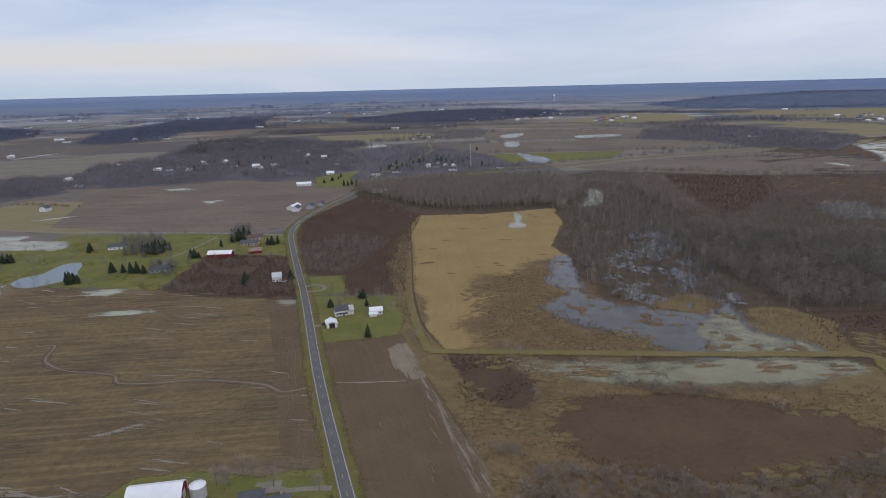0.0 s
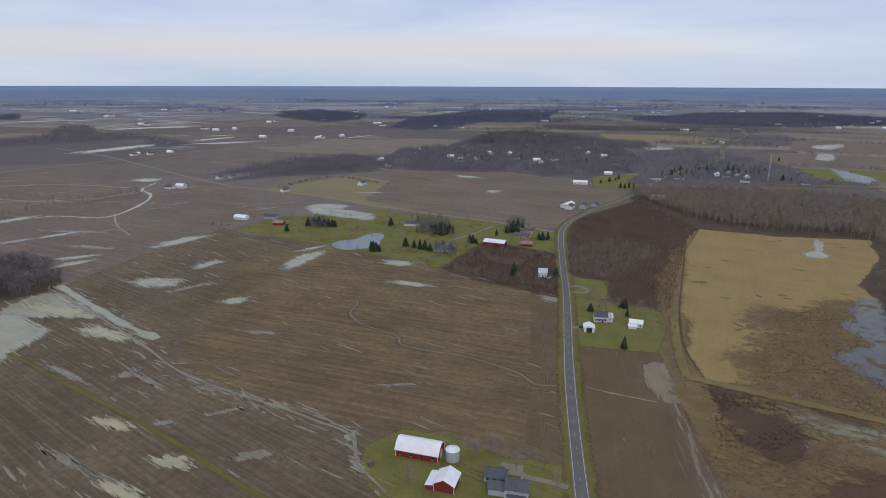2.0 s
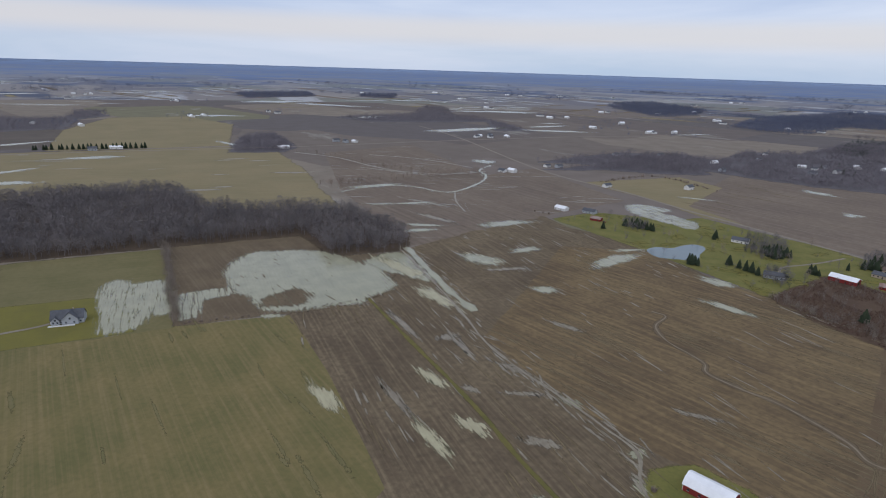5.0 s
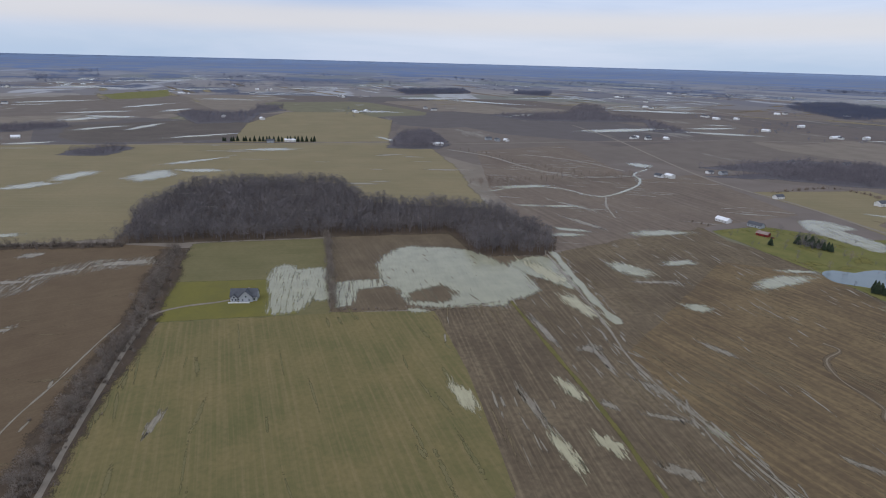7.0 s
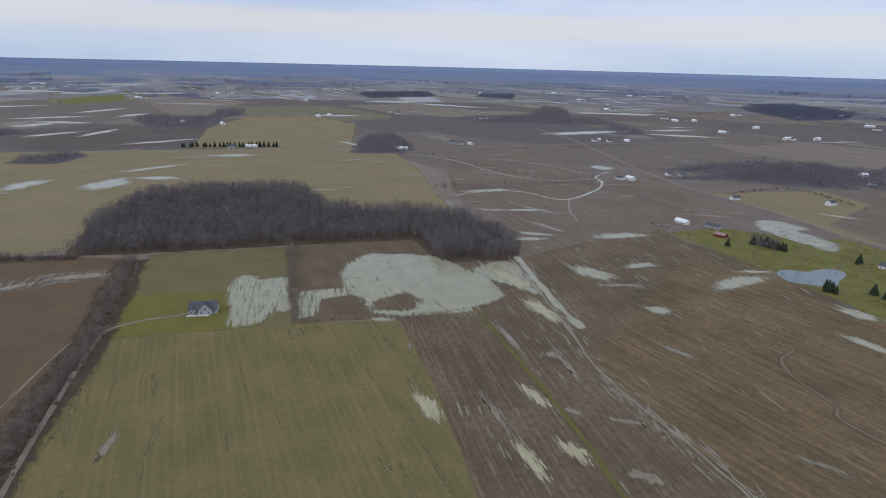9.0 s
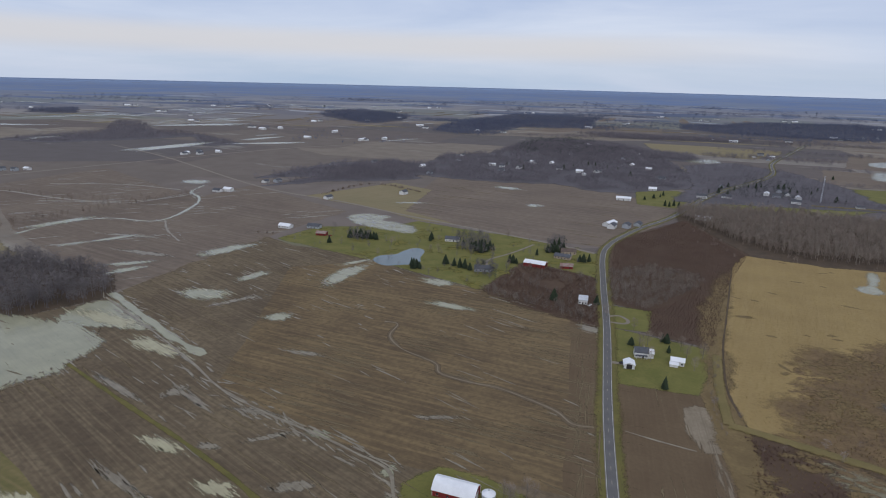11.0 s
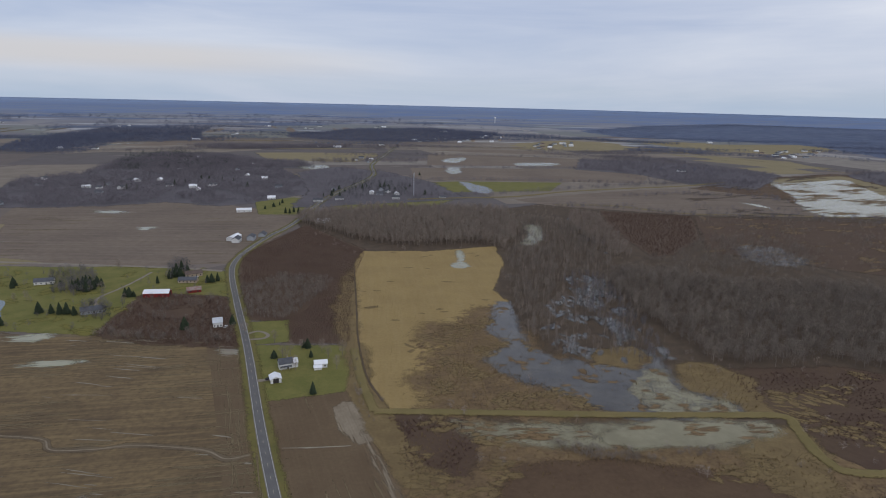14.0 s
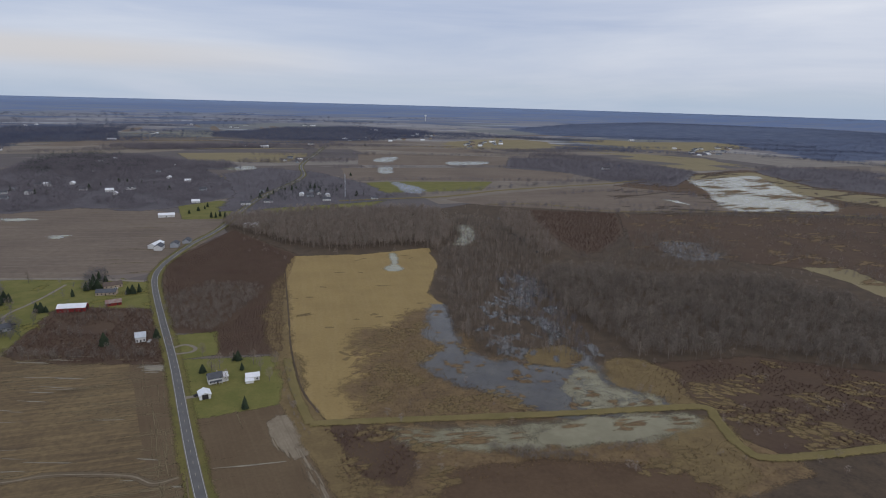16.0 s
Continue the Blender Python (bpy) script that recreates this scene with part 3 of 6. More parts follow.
FOREST_EAST = [(2134, 2736), (2218, 3344), (1780, 3493), (1370, 3663), (1345, 4435), (2346, 5817), (4281, 7641), (5049, 6943), (5734, 6338), (5746, 5251), (2392, 2162), (1937, 2115)]
NORTH_FIELD_A = [(151, 2619), (695, 2440), (650, 2097), (570, 1866), (104, 1833)]
NORTH_FIELD_B = [(51, 1740), (595, 1771), (678, 1620), (607, 1485), (56, 1496)]
NORTH_FIELD_C = [(-551, 2357), (-77, 2432), (-67, 2064), (-128, 1880), (-391, 1923)]
NORTH_FIELD_D = [(-450, 1484), (-419, 1547), (-247, 1552), (-216, 1377), (-270, 1244), (-375, 1335)]
NORTH_FIELD_E = [(-1060, 2277), (-1117, 2873), (-711, 3064), (-765, 2323), (-897, 2126)]
NORTH_POOL_A = [(155, 1456), (178, 1417), (207, 1343), (193, 1276), (168, 1292), (160, 1379)]
NORTH_POOL_B = [(150, 1746), (182, 1777), (172, 1651), (148, 1625)]
NORTH_POOL_C = [(160, 2010), (235, 2095), (203, 1940), (162, 1920)]
NORTH_POOL_D = [(392, 1938), (517, 1949), (480, 1876), (383, 1852)]
NORTH_POOL_E = [(-268, 1735), (-214, 1781), (-191, 1713), (-246, 1683)]
BANK = [(21, 1177), (122, 1202), (243, 1229), (374, 1308), (532, 1371), (708, 1433), (846, 1513)]
MARSH_TRACK = [(301, 1130), (416, 1127), (522, 1049), (694, 1042), (879, 1011), (1047, 962), (1130, 930)]
NORTH_WOOD_A = [(-767, 1810), (-617, 1959), (-284, 1855), (-219, 1698), (-401, 1688), (-439, 1484), (-577, 1511)]
NORTH_WOOD_B = [(-2335, 2594), (-2098, 2963), (-1801, 2646), (-1678, 2440), (-1657, 2153), (-2140, 2412)]
NORTH_WOOD_C = [(-1267, 2039), (-1472, 2560), (-1609, 3609), (-1076, 3719), (-983, 3231), (-1188, 2787), (-1090, 2326), (-1126, 1987)]
NORTH_WOOD_D = [(-548, 3295), (-259, 4000), (252, 4314), (648, 3842), (472, 3149), (166, 2867), (-231, 2780), (-530, 3025)]
NORTH_WOOD_E = [(-798, 2368), (-699, 2484), (-167, 2529), (-202, 2412), (-600, 2253)]
NORTH_WOOD_F = [(-769, 1633), (-749, 2047), (-540, 2032), (-436, 1925), (-559, 1714), (-705, 1644)]
DARK_FIELD = [(-1522, -352), (-1756, -379), (-1857, -119), (-1772, 35), (-1448, -2), (-1429, -283)]
GREEN_FAR = [(-3003, -529), (-3401, -275), (-2872, -225), (-2687, -415)]
TAN_WEST = [(-1772, 43), (-2100, 175), (-2095, 386), (-1811, 452), (-1356, 322), (-1391, -3)]
CREEK_NW = [(-1206, 419), (-1110, 467), (-992, 483), (-912, 507), (-858, 569), (-856, 643)]
DITCH_NW = [(-1121, 546), (-1022, 616), (-902, 643)]
ROW_CREEK = [(-864, 330), (-840, 371), (-850, 472), (-848, 542), (-829, 602)]
PLOT_TONGUE = [(-440, 113), (-447, 139), (-434, 144), (-424, 132), (-429, 112)]
POOL_ARM = [(-490, 226), (-499, 266), (-447, 257), (-419, 249), (-444, 237), (-465, 225)]
SEDGE_ISLE = [(155, 435), (187, 440), (189, 422), (173, 408), (153, 415)]
PLAIN_FLOODS = [(-2168, -748, 143, 75, 133), (-1940, -696, 79, 64, 123), (-2401, -684, 238, 70, 129), (-2590, -603, 255, 85, 119), (-2142, -394, 213, 60, 106), (-1990, -333, 144, 90, 67), (-1927, -392, 103, 90, 139), (-2386, -282, 313, 67, 145), (-1722, -209, 169, 39, 156), (-1508, -78, 171, 39, 114), (-1701, -308, 140, 44, 132), (-1600, -594, 68, 43, 57), (-1529, -484, 45, 25, 44), (-1436, -393, 84, 38, 102), (-2214, -162, 156, 64, 148), (-4498, -444, 703, 249, 120), (-3630, -651, 500, 125, 55), (-3626, -1180, 320, 159, 133), (-3478, -133, 374, 151, 115), (-2116, 474, 167, 90, 74), (-1400, 332, 95, 22, 11), (-2814, 906, 331, 203, 87), (-2560, 1076, 403, 125, 36), (-1478, 1033, 274, 90, 96), (-1362, 1288, 204, 60, 53), (-2061, 1604, 372, 151, 62), (-1944, 960, 145, 58, 113), (-1484, 1374, 161, 65, 90), (-952, 714, 40, 65, 65), (-4143, 3036, 393, 332, 76)]
PASTURE_FLOODS = [(-977, -284, 67, 43, 118), (-1043, -242, 92, 40, 151), (-1048, -383, 75, 54, 148), (-1022, -134, 102, 62, 151), (-1053, -68, 86, 29, 71), (-1150, -75, 108, 23, 118), (-1268, 62, 91, 39, 88), (-706, -245, 47, 14, 99), (-688, 394, 51, 12, 73), (-818, 403, 82, 28, 87), (-702, 353, 36, 12, 69), (-583, 342, 44, 14, 53)]
POOL_LIGHT = [(171, 388), (191, 400), (190, 370), (204, 351), (211, 339), (180, 336), (160, 345), (159, 367)]
SOUTH_LIGHT = [(120, 310), (138, 319), (174, 323), (203, 319), (201, 306), (161, 304), (131, 301)]
EDGE_PALE = [(-59, 637), (-53, 672), (-39, 485), (-25, 392), (-29, 393), (-39, 440), (-51, 487), (-60, 542), (-55, 564)]
MARSH_LAKE = [(674, 1362), (977, 1591), (1401, 1784), (1356, 1239), (1023, 925), (732, 977), (535, 1031)]
PINE_WOOD = [(-833, 1947), (-783, 2142), (-629, 2061), (-484, 1855), (-473, 1654), (-550, 1588), (-696, 1564)]
PINE_VILLAGE = [(-119, 1226), (-99, 1411), (-24, 1432), (32, 1366), (22, 1204), (-43, 1205), (-105, 1180)]
# hedges and tree rows
NEAR_FLOODS = [(-444, 324, 39, 34, 30), (-544, 437, 65, 26, 82), (-379, 439, 83, 20, 97), (-448, 385, 36, 18, 85), (-351, 322, 21, 16, 62), (-288, 470, 31, 15, 17), (-249, 422, 36, 11, 6), (-564, 327, 35, 17, 78), (-466, 1014, 52, 24, -10), (-361, 883, 18, 19, 49)]
HEDGE_N_A = [(35, 1739), (298, 1769), (595, 1771), (678, 1620)]
HEDGE_N_B = [(42, 1474), (306, 1480), (598, 1463), (724, 1465)]
HEDGE_N_C = [(149, 2587), (473, 2521), (678, 2186)]
HEDGE_N_D = [(123, 2146), (405, 2156), (652, 2139)]
HEDGE_N_E = [(-415, 1889), (-127, 1864), (-66, 2025)]
HEDGE_N_F = [(-551, 2357), (-323, 2393), (-35, 2467)]
HEDGE_N_G = [(22, 1218), (211, 1252), (417, 1362), (751, 1488)]
HEDGE_N_H = [(295, 1105), (406, 1102), (513, 1032), (691, 1018), (884, 987), (1025, 941)]
HEDGE_N_I = [(486, 1249), (638, 1290), (783, 1246), (803, 1189)]
ROW_N_E = [(-224, 1476), (-364, 1541), (-437, 1484)]
ROW_N_F = [(-708, 2425), (-397, 2422), (-46, 2356)]
HEDGE_WEST = [(-618, -75), (-510, -83), (-412, -93), (-344, -107), (-289, -113), (-251, -118)]
ROW_PLOT = [(-624, 73), (-501, 56), (-425, 45)]
ROW_WEST = [(-672, -308), (-666, -257), (-661, -210), (-652, -167), (-644, -123)]
ROW_DITCH = [(-425, 47), (-414, 101), (-406, 157), (-406, 192)]
ROW_RIVER = [(-965, 463), (-926, 508), (-865, 546), (-855, 630)]
ROW_RIVER_SOUTH = [(-835, 326), (-853, 367), (-840, 395)]
ROW_ROADSIDE = [(-1410, -28), (-1398, 31), (-1383, 101), (-1369, 172)]
ROW_PASTURE = [(-691, 757), (-686, 894), (-545, 871)]
ROW_SCRUB = [(-251, 474), (-199, 467), (-132, 463)]
ROW_FENCE = [(-36, 443), (-30, 372), (-17, 332)]
# houses
HOUSE_SPOTS = [(-423, 1297), (-401, 1260), (-570, 1384), (-587, 1386), (-600, 1274), (-477, 1316), (-556, 1270), (-390, 1334), (-51, 1244), (-34, 1230), (-112, 2007), (-79, 1953), (0, 1234), (-33, 1295), (-133, 1295), (-123, 1926), (-85, 1878), (-2, 1181), (-110, 1166), (-147, 1137), (-18, 1266), (91, 1198), (-731, 1300), (-628, 1280), (-563, 1376), (-671, 1070), (-214, 807), (-198, 821), (-188, 844)]
FARM_SPOTS = [(-1342, 570), (-1318, 583), (-1314, 604), (-1305, 954), (-1284, 983), (-1280, 1036), (-840, 668), (-829, 681), (-850, 784), (-836, 801), (-582, 842), (-655, 733), (-1371, 70), (-1319, 1009), (-1312, 968), (-1518, -439)]
BARN_SPOTS = [(-1273, 419), (-256, 1028), (-221, 821), (-116, 942), (-1381, 113)]
WEST_HOUSES = [(-567, 549), (-537, 570), (-357, 617), (-271, 530), (-220, 646)]
RED_SHEDS = [(-504, 547), (-202, 590)]
TOWN = [(567, 2742), (869, 3070), (847, 2799), (652, 2567), (558, 2580)]
TOWN_NORTH = [(-30, 2889), (688, 3662), (556, 2957), (66, 2660)]
TOWN_EAST = [(1601, 2646), (2011, 2748), (1677, 2286), (1493, 2251)]
SHED_A = [(-86, 390)]
SHED_B = [(-58, 413)]
HOUSE_A = [(-83, 412)]
HOUSE_B = [(-153, 495)]
LONG_BARN = [(-232, 577)]
HOUSE_C = [(-218, 623)]
LONE_HOUSE = [(-467, -16)]
SMALL_BARN = [(-99, 192)]
OUTBUILDING = [(-82, 206)]
FARM_HOUSE = [(-70, 200)]
GRAIN_BIN = [(-105, 210)]
CAR_SPOTS = [(-91, 392), (-146, 492), (-266, 543), (-492, 548), (-215, 639)]
WATER_TOWER = [(959, 5923)]
MAST = [(34, 1211)]
CONIFERS_A = [(-58, 370), (-94, 428), (-72, 447), (-75, 447), (-67, 429), (-237, 641), (-232, 641), (-241, 636), (-247, 618), (-194, 622), (-189, 626), (-198, 621), (-261, 575), (-257, 574), (-253, 574), (-142, 499), (-178, 488)]
CONIFERS_B = [(-379, 601), (-460, 564), (-451, 567), (-468, 558), (-441, 570), (-334, 496), (-304, 528), (-296, 526), (-290, 526), (-283, 524), (-313, 610), (-322, 607), (-303, 605), (-312, 594), (-472, 524), (-315, 529), (-337, 608)]
CONIFERS_C = [(-186, 1018), (-179, 1017), (-174, 1028), (-164, 1014), (-217, 1079), (-210, 1098), (-227, 1055), (-209, 1119), (-130, 1266), (-122, 1302), (-107, 1262), (-15, 1312), (-3, 1309), (20, 1305), (60, 1570), (-318, 1322)]
CONIFERS_D = [(-467, 568), (-461, 570), (-452, 563), (-449, 570), (-443, 566), (-436, 568), (-340, 501), (-335, 503), (-328, 498), (-382, 609), (-318, 614), (-312, 616), (-304, 613), (-297, 607), (-301, 597), (-304, 590), (-321, 599), (-320, 608), (-243, 662), (-240, 670), (-233, 666), (-243, 653)]
CONIFERS_E = [(-451, 1447), (-433, 1446), (-420, 1445), (-395, 1417), (-465, 1378), (-474, 1338), (-371, 1416), (-144, 1200), (-129, 1212), (-88, 1322), (-74, 1321), (-66, 1337), (-36, 1345), (-27, 1353), (-18, 1353), (30, 1361), (58, 1241), (72, 1241), (-112, 1198), (-524, 1268), (-545, 1270), (-598, 1370), (-605, 1310)]
BARE_TREES = [(-56, 210), (-97, 216), (-100, 216), (-75, 407), (-85, 425), (-76, 444), (-54, 426), (-46, 408), (-44, 432), (-60, 438), (-99, 457), (-96, 214), (-95, 216), (-76, 215), (-114, 185), (-87, 222), (-91, 222), (-354, 561), (-345, 564), (-406, 558), (-286, 583), (-254, 556), (-392, 512), (-88, 429), (-83, 433), (-307, 670), (-126, 474)]
SHRUBS = [(-136, 189), (-576, 510), (-565, 514), (-556, 516)]

# ---- ground ----
NEAR, REACH, EYE_LEVEL = 2200.0, 2700.0, 170.0


def lay(x, y):
    """The place of a far point of the land: beyond NEAR the land draws in and rises to the horizon. Gives x, y, z and the scale there."""
    d = math.hypot(x, y)
    if d <= NEAR:
        return x, y, 0.0, 1.0
    r = NEAR + REACH * (1 - math.exp(-(d - NEAR) / REACH))
    return x * r / d, y * r / d, EYE_LEVEL * (1 - r / d), r / d


def mesh_from(name, verts, faces, material, smooth=False, cover=None):
    me = bpy.data.meshes.new(name)
    me.from_pydata(verts, [], faces)
    me.materials.append(material)
    me.attributes.new("cover", "FLOAT", "POINT").data.foreach_set("value", cover or [1.0] * len(verts))
    if smooth:
        me.polygons.foreach_set("use_smooth", [True] * len(me.polygons))
    return me


def land_material(name, tones, stain, dark, coarse, cells, grain):
    m = bpy.data.materials.new(name)
    m.use_nodes = True
    nt = m.node_tree
    link = nt.links.new
    b = nt.nodes["Principled BSDF"]
    b.inputs["Roughness"].default_value, b.inputs["Specular IOR Level"].default_value = 1.0, 0.1
    uv = nt.nodes.new("ShaderNodeUVMap")
    uv.uv_map = "plan"

    def field(scale, turn, stretch):
        mp = nt.nodes.new("ShaderNodeMapping")
        mp.vector_type = "TEXTURE"
        mp.inputs["Rotation"].default_value = (0, 0, radians(turn))
        mp.inputs["Scale"].default_value = (stretch, 1, 1)
        link(uv.outputs[0], mp.inputs[0])
        return mp

    mp = field(1, 12, 1.6)
    vor = nt.nodes.new("ShaderNodeTexVoronoi")
    vor.distance = "CHEBYCHEV"
    vor.inputs["Scale"].default_value, vor.inputs["Randomness"].default_value = cells, 0.75
    link(mp.outputs[0], vor.inputs["Vector"])
    sep = nt.nodes.new("ShaderNodeSeparateColor")
    link(vor.outputs["Color"], sep.inputs[0])
    ramp = nt.nodes.new("ShaderNodeValToRGB")
    ramp.color_ramp.interpolation = "CONSTANT"
    ramp.color_ramp.elements[0].position, ramp.color_ramp.elements[0].color = tones[0][0], (*tones[0][1], 1)
    ramp.color_ramp.elements[1].position, ramp.color_ramp.elements[1].color = tones[1][0], (*tones[1][1], 1)
    for at, colour in tones[2:]:
        ramp.color_ramp.elements.new(at).color = (*colour, 1)
    link(sep.outputs[0], ramp.inputs[0])
    # long stains and standing water across the flat fields
    mp2 = field(1, -8, 3.2)
    nz = nt.nodes.new("ShaderNodeTexNoise")
    nz.inputs["Scale"].default_value, nz.inputs["Detail"].default_value = coarse, 8
    nz.inputs["Roughness"].default_value = 0.62
    link(mp2.outputs[0], nz.inputs["Vector"])
    rg = nt.nodes.new("ShaderNodeMapRange")
    rg.inputs["From Min"].default_value, rg.inputs["From Max"].default_value = (0.60, 0.66)
    rg.inputs["To Max"].default_value = 0.6
    link(nz.outputs[0], rg.inputs[0])
    mx = nt.nodes.new("ShaderNodeMix")
    mx.data_type = "RGBA"
    link(rg.outputs[0], mx.inputs[0])
    link(ramp.outputs[0], mx.inputs[6])
    mx.inputs[7].default_value = (*stain, 1)
    nz2 = nt.nodes.new("ShaderNodeTexNoise")
    nz2.inputs["Scale"].default_value, nz2.inputs["Detail"].default_value = grain, 8
    link(uv.outputs[0], nz2.inputs["Vector"])
    rg2 = nt.nodes.new("ShaderNodeMapRange")
    rg2.inputs["From Min"].default_value, rg2.inputs["From Max"].default_value, rg2.inputs["To Max"].default_value = 0.4, 0.8, 0.4
    link(nz2.outputs[0], rg2.inputs[0])
    mx2 = nt.nodes.new("ShaderNodeMix")
    mx2.data_type = "RGBA"
    link(rg2.outputs[0], mx2.inputs[0])
    link(mx.outputs[2], mx2.inputs[6])
    mx2.inputs[7].default_value = (*dark, 1)
    link(mx2.outputs[2], b.inputs["Base Color"])
    return m


def far_land_material(name):
    """Fields between strips of wood, which close up to an even wood towards the horizon. Distance haze is painted into
    their colours as blue.
    """
    m = bpy.data.materials.new(name)
    m.use_nodes = True
    nt = m.node_tree
    link = nt.links.new
    b = nt.nodes["Principled BSDF"]
    b.inputs["Roughness"].default_value, b.inputs["Specular IOR Level"].default_value = 1.0, 0.05
    uv = nt.nodes.new("ShaderNodeUVMap")
    uv.uv_map = "plan"
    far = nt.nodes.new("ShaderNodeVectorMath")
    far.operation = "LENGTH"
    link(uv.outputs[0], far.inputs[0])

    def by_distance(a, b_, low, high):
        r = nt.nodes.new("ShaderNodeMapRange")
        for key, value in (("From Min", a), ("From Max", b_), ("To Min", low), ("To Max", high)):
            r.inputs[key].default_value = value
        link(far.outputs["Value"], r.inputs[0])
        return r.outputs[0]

    def stretched(turn, stretch, scale, detail):
        mp = nt.nodes.new("ShaderNodeMapping")
        mp.vector_type = "TEXTURE"
        mp.inputs["Rotation"].default_value = (0, 0, radians(turn))
        mp.inputs["Scale"].default_value = (stretch, 1, 1)
        link(uv.outputs[0], mp.inputs[0])
        n = nt.nodes.new("ShaderNodeTexNoise")
        n.inputs["Scale"].default_value, n.inputs["Detail"].default_value, n.inputs["Roughness"].default_value = scale, detail, 0.6
        link(mp.outputs[0], n.inputs["Vector"])
        return n.outputs[0], mp.outputs[0]

    def over(value, threshold, width):
        s = nt.nodes.new("ShaderNodeMath")
        s.operation = "SUBTRACT"
        link(value, s.inputs[0])
        if isinstance(threshold, float):
            s.inputs[1].default_value = threshold
        else:
            link(threshold, s.inputs[1])
        r = nt.nodes.new("ShaderNodeMapRange")
        r.inputs["From Min"].default_value, r.inputs["From Max"].default_value = -width, width
        link(s.outputs[0], r.inputs[0])
        return r.outputs[0]

    def blend(fac, a, c):
        x = nt.nodes.new("ShaderNodeMix")
        x.data_type = "RGBA"
        link(fac, x.inputs[0])
        for slot, value in ((6, a), (7, c)):
            if isinstance(value, tuple):
                x.inputs[slot].default_value = (*value, 1)
            else:
                link(value, x.inputs[slot])
        return x.outputs[2]

    vor = nt.nodes.new("ShaderNodeTexVoronoi")
    vor.distance = "CHEBYCHEV"
    vor.inputs["Scale"].default_value, vor.inputs["Randomness"].default_value = 1.7, 0.75
    link(stretched(12, 1.6, 1.0, 1.0)[1], vor.inputs["Vector"])
    sep = nt.nodes.new("ShaderNodeSeparateColor")
    link(vor.outputs["Color"], sep.inputs[0])
    ramp = nt.nodes.new("ShaderNodeValToRGB")
    ramp.color_ramp.interpolation = "CONSTANT"
    for k, (at, colour) in enumerate(HAZY_FIELD_TONES):
        e = ramp.color_ramp.elements[k] if k < 2 else ramp.color_ramp.elements.new(at)
        e.position, e.color = at, (*colour, 1)
    link(sep.outputs[0], ramp.inputs[0])
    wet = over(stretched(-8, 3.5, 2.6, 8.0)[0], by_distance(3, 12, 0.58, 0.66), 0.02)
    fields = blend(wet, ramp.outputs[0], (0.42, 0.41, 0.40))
    # haze painted in: the fields' colour turns blue with distance
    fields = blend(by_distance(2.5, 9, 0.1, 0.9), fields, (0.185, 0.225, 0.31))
    # the same for the woods, which pale to haze blue at the horizon
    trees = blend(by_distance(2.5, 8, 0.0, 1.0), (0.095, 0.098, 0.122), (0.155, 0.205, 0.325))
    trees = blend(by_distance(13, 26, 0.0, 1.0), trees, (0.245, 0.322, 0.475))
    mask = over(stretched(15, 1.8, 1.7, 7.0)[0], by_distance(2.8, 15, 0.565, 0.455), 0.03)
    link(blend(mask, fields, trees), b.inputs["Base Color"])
    return m


def land(name, radii, material):
    """A ring of the land; its plan coordinates are in kilometres."""
    around = 160
    verts, faces, plan = [], [], []
    for d in radii:
        for k in range(around):
            a = 2 * math.pi * k / around
            x, y, z, _ = lay(d * math.cos(a), d * math.sin(a))
            verts.append((x, y, z))
            plan.append((d * math.cos(a) / 1000, d * math.sin(a) / 1000))
    for i in range(len(radii) - 1):
        for k in range(around):
            j = (k + 1) % around
            faces.append((i * around + k, (i + 1) * around + k, (i + 1) * around + j, i * around + j))
    me = mesh_from(name, verts, faces, material, True)
    layer = me.uv_layers.new(name="plan")
    for loop in me.loops:
        layer.data[loop.index].uv = plan[loop.vertex_index]
    return new(name, me)


# farmland tones, their blue raised slightly for mid-distance haze
NEAR_TONES = ((0.0, (0.174, 0.146, 0.124)), (0.2, (0.220, 0.186, 0.150)), (0.36, (0.149, 0.125, 0.113)), (0.5, (0.230, 0.195, 0.155)), (0.64, (0.133, 0.117, 0.113)),
              (0.76, (0.184, 0.172, 0.110)), (0.86, (0.189, 0.158, 0.136)), (0.95, (0.245, 0.219, 0.190)))
# paler, cooler tones for far fields, with some haze already in them
HAZY_FIELD_TONES = ((0.0, (0.205, 0.180, 0.162)), (0.2, (0.270, 0.234, 0.197)), (0.36, (0.178, 0.158, 0.151)), (0.5, (0.286, 0.251, 0.209)), (0.64, (0.200, 0.191, 0.145)), (0.78, (0.238, 0.207, 0.180)), (0.9, (0.313, 0.283, 0.244)))
rings = [0.0, 400, 900, 1500, 2200] + [2200 + 200 * k for k in range(1, 5)]
tagged(land("ground", rings, land_material("farmland", NEAR_TONES, (0.30, 0.28, 0.24), (0.095, 0.08, 0.067), 9.0, 2.6, 22.0)), "flat brown winter farmland with wet patches", "ground", kind="structure")
# backdrop whose base colour carries the haze
FAR_LAND = far_land_material("hazy_distant_country")
tagged(land("backdrop_fields", [3000 + 200 * k for k in range(21)], FAR_LAND), "distant farmland between strips of wood, haze painted into its colour", "backdrop", kind="structure")
tagged(land("backdrop_woods", [7000, 7500, 8200, 9000, 9700, 10300, 11000, 13000, 16000, 20000, 26000, 34000], FAR_LAND), "distant woodland reaching to the horizon, painted in haze blue", "backdrop", kind="structure")


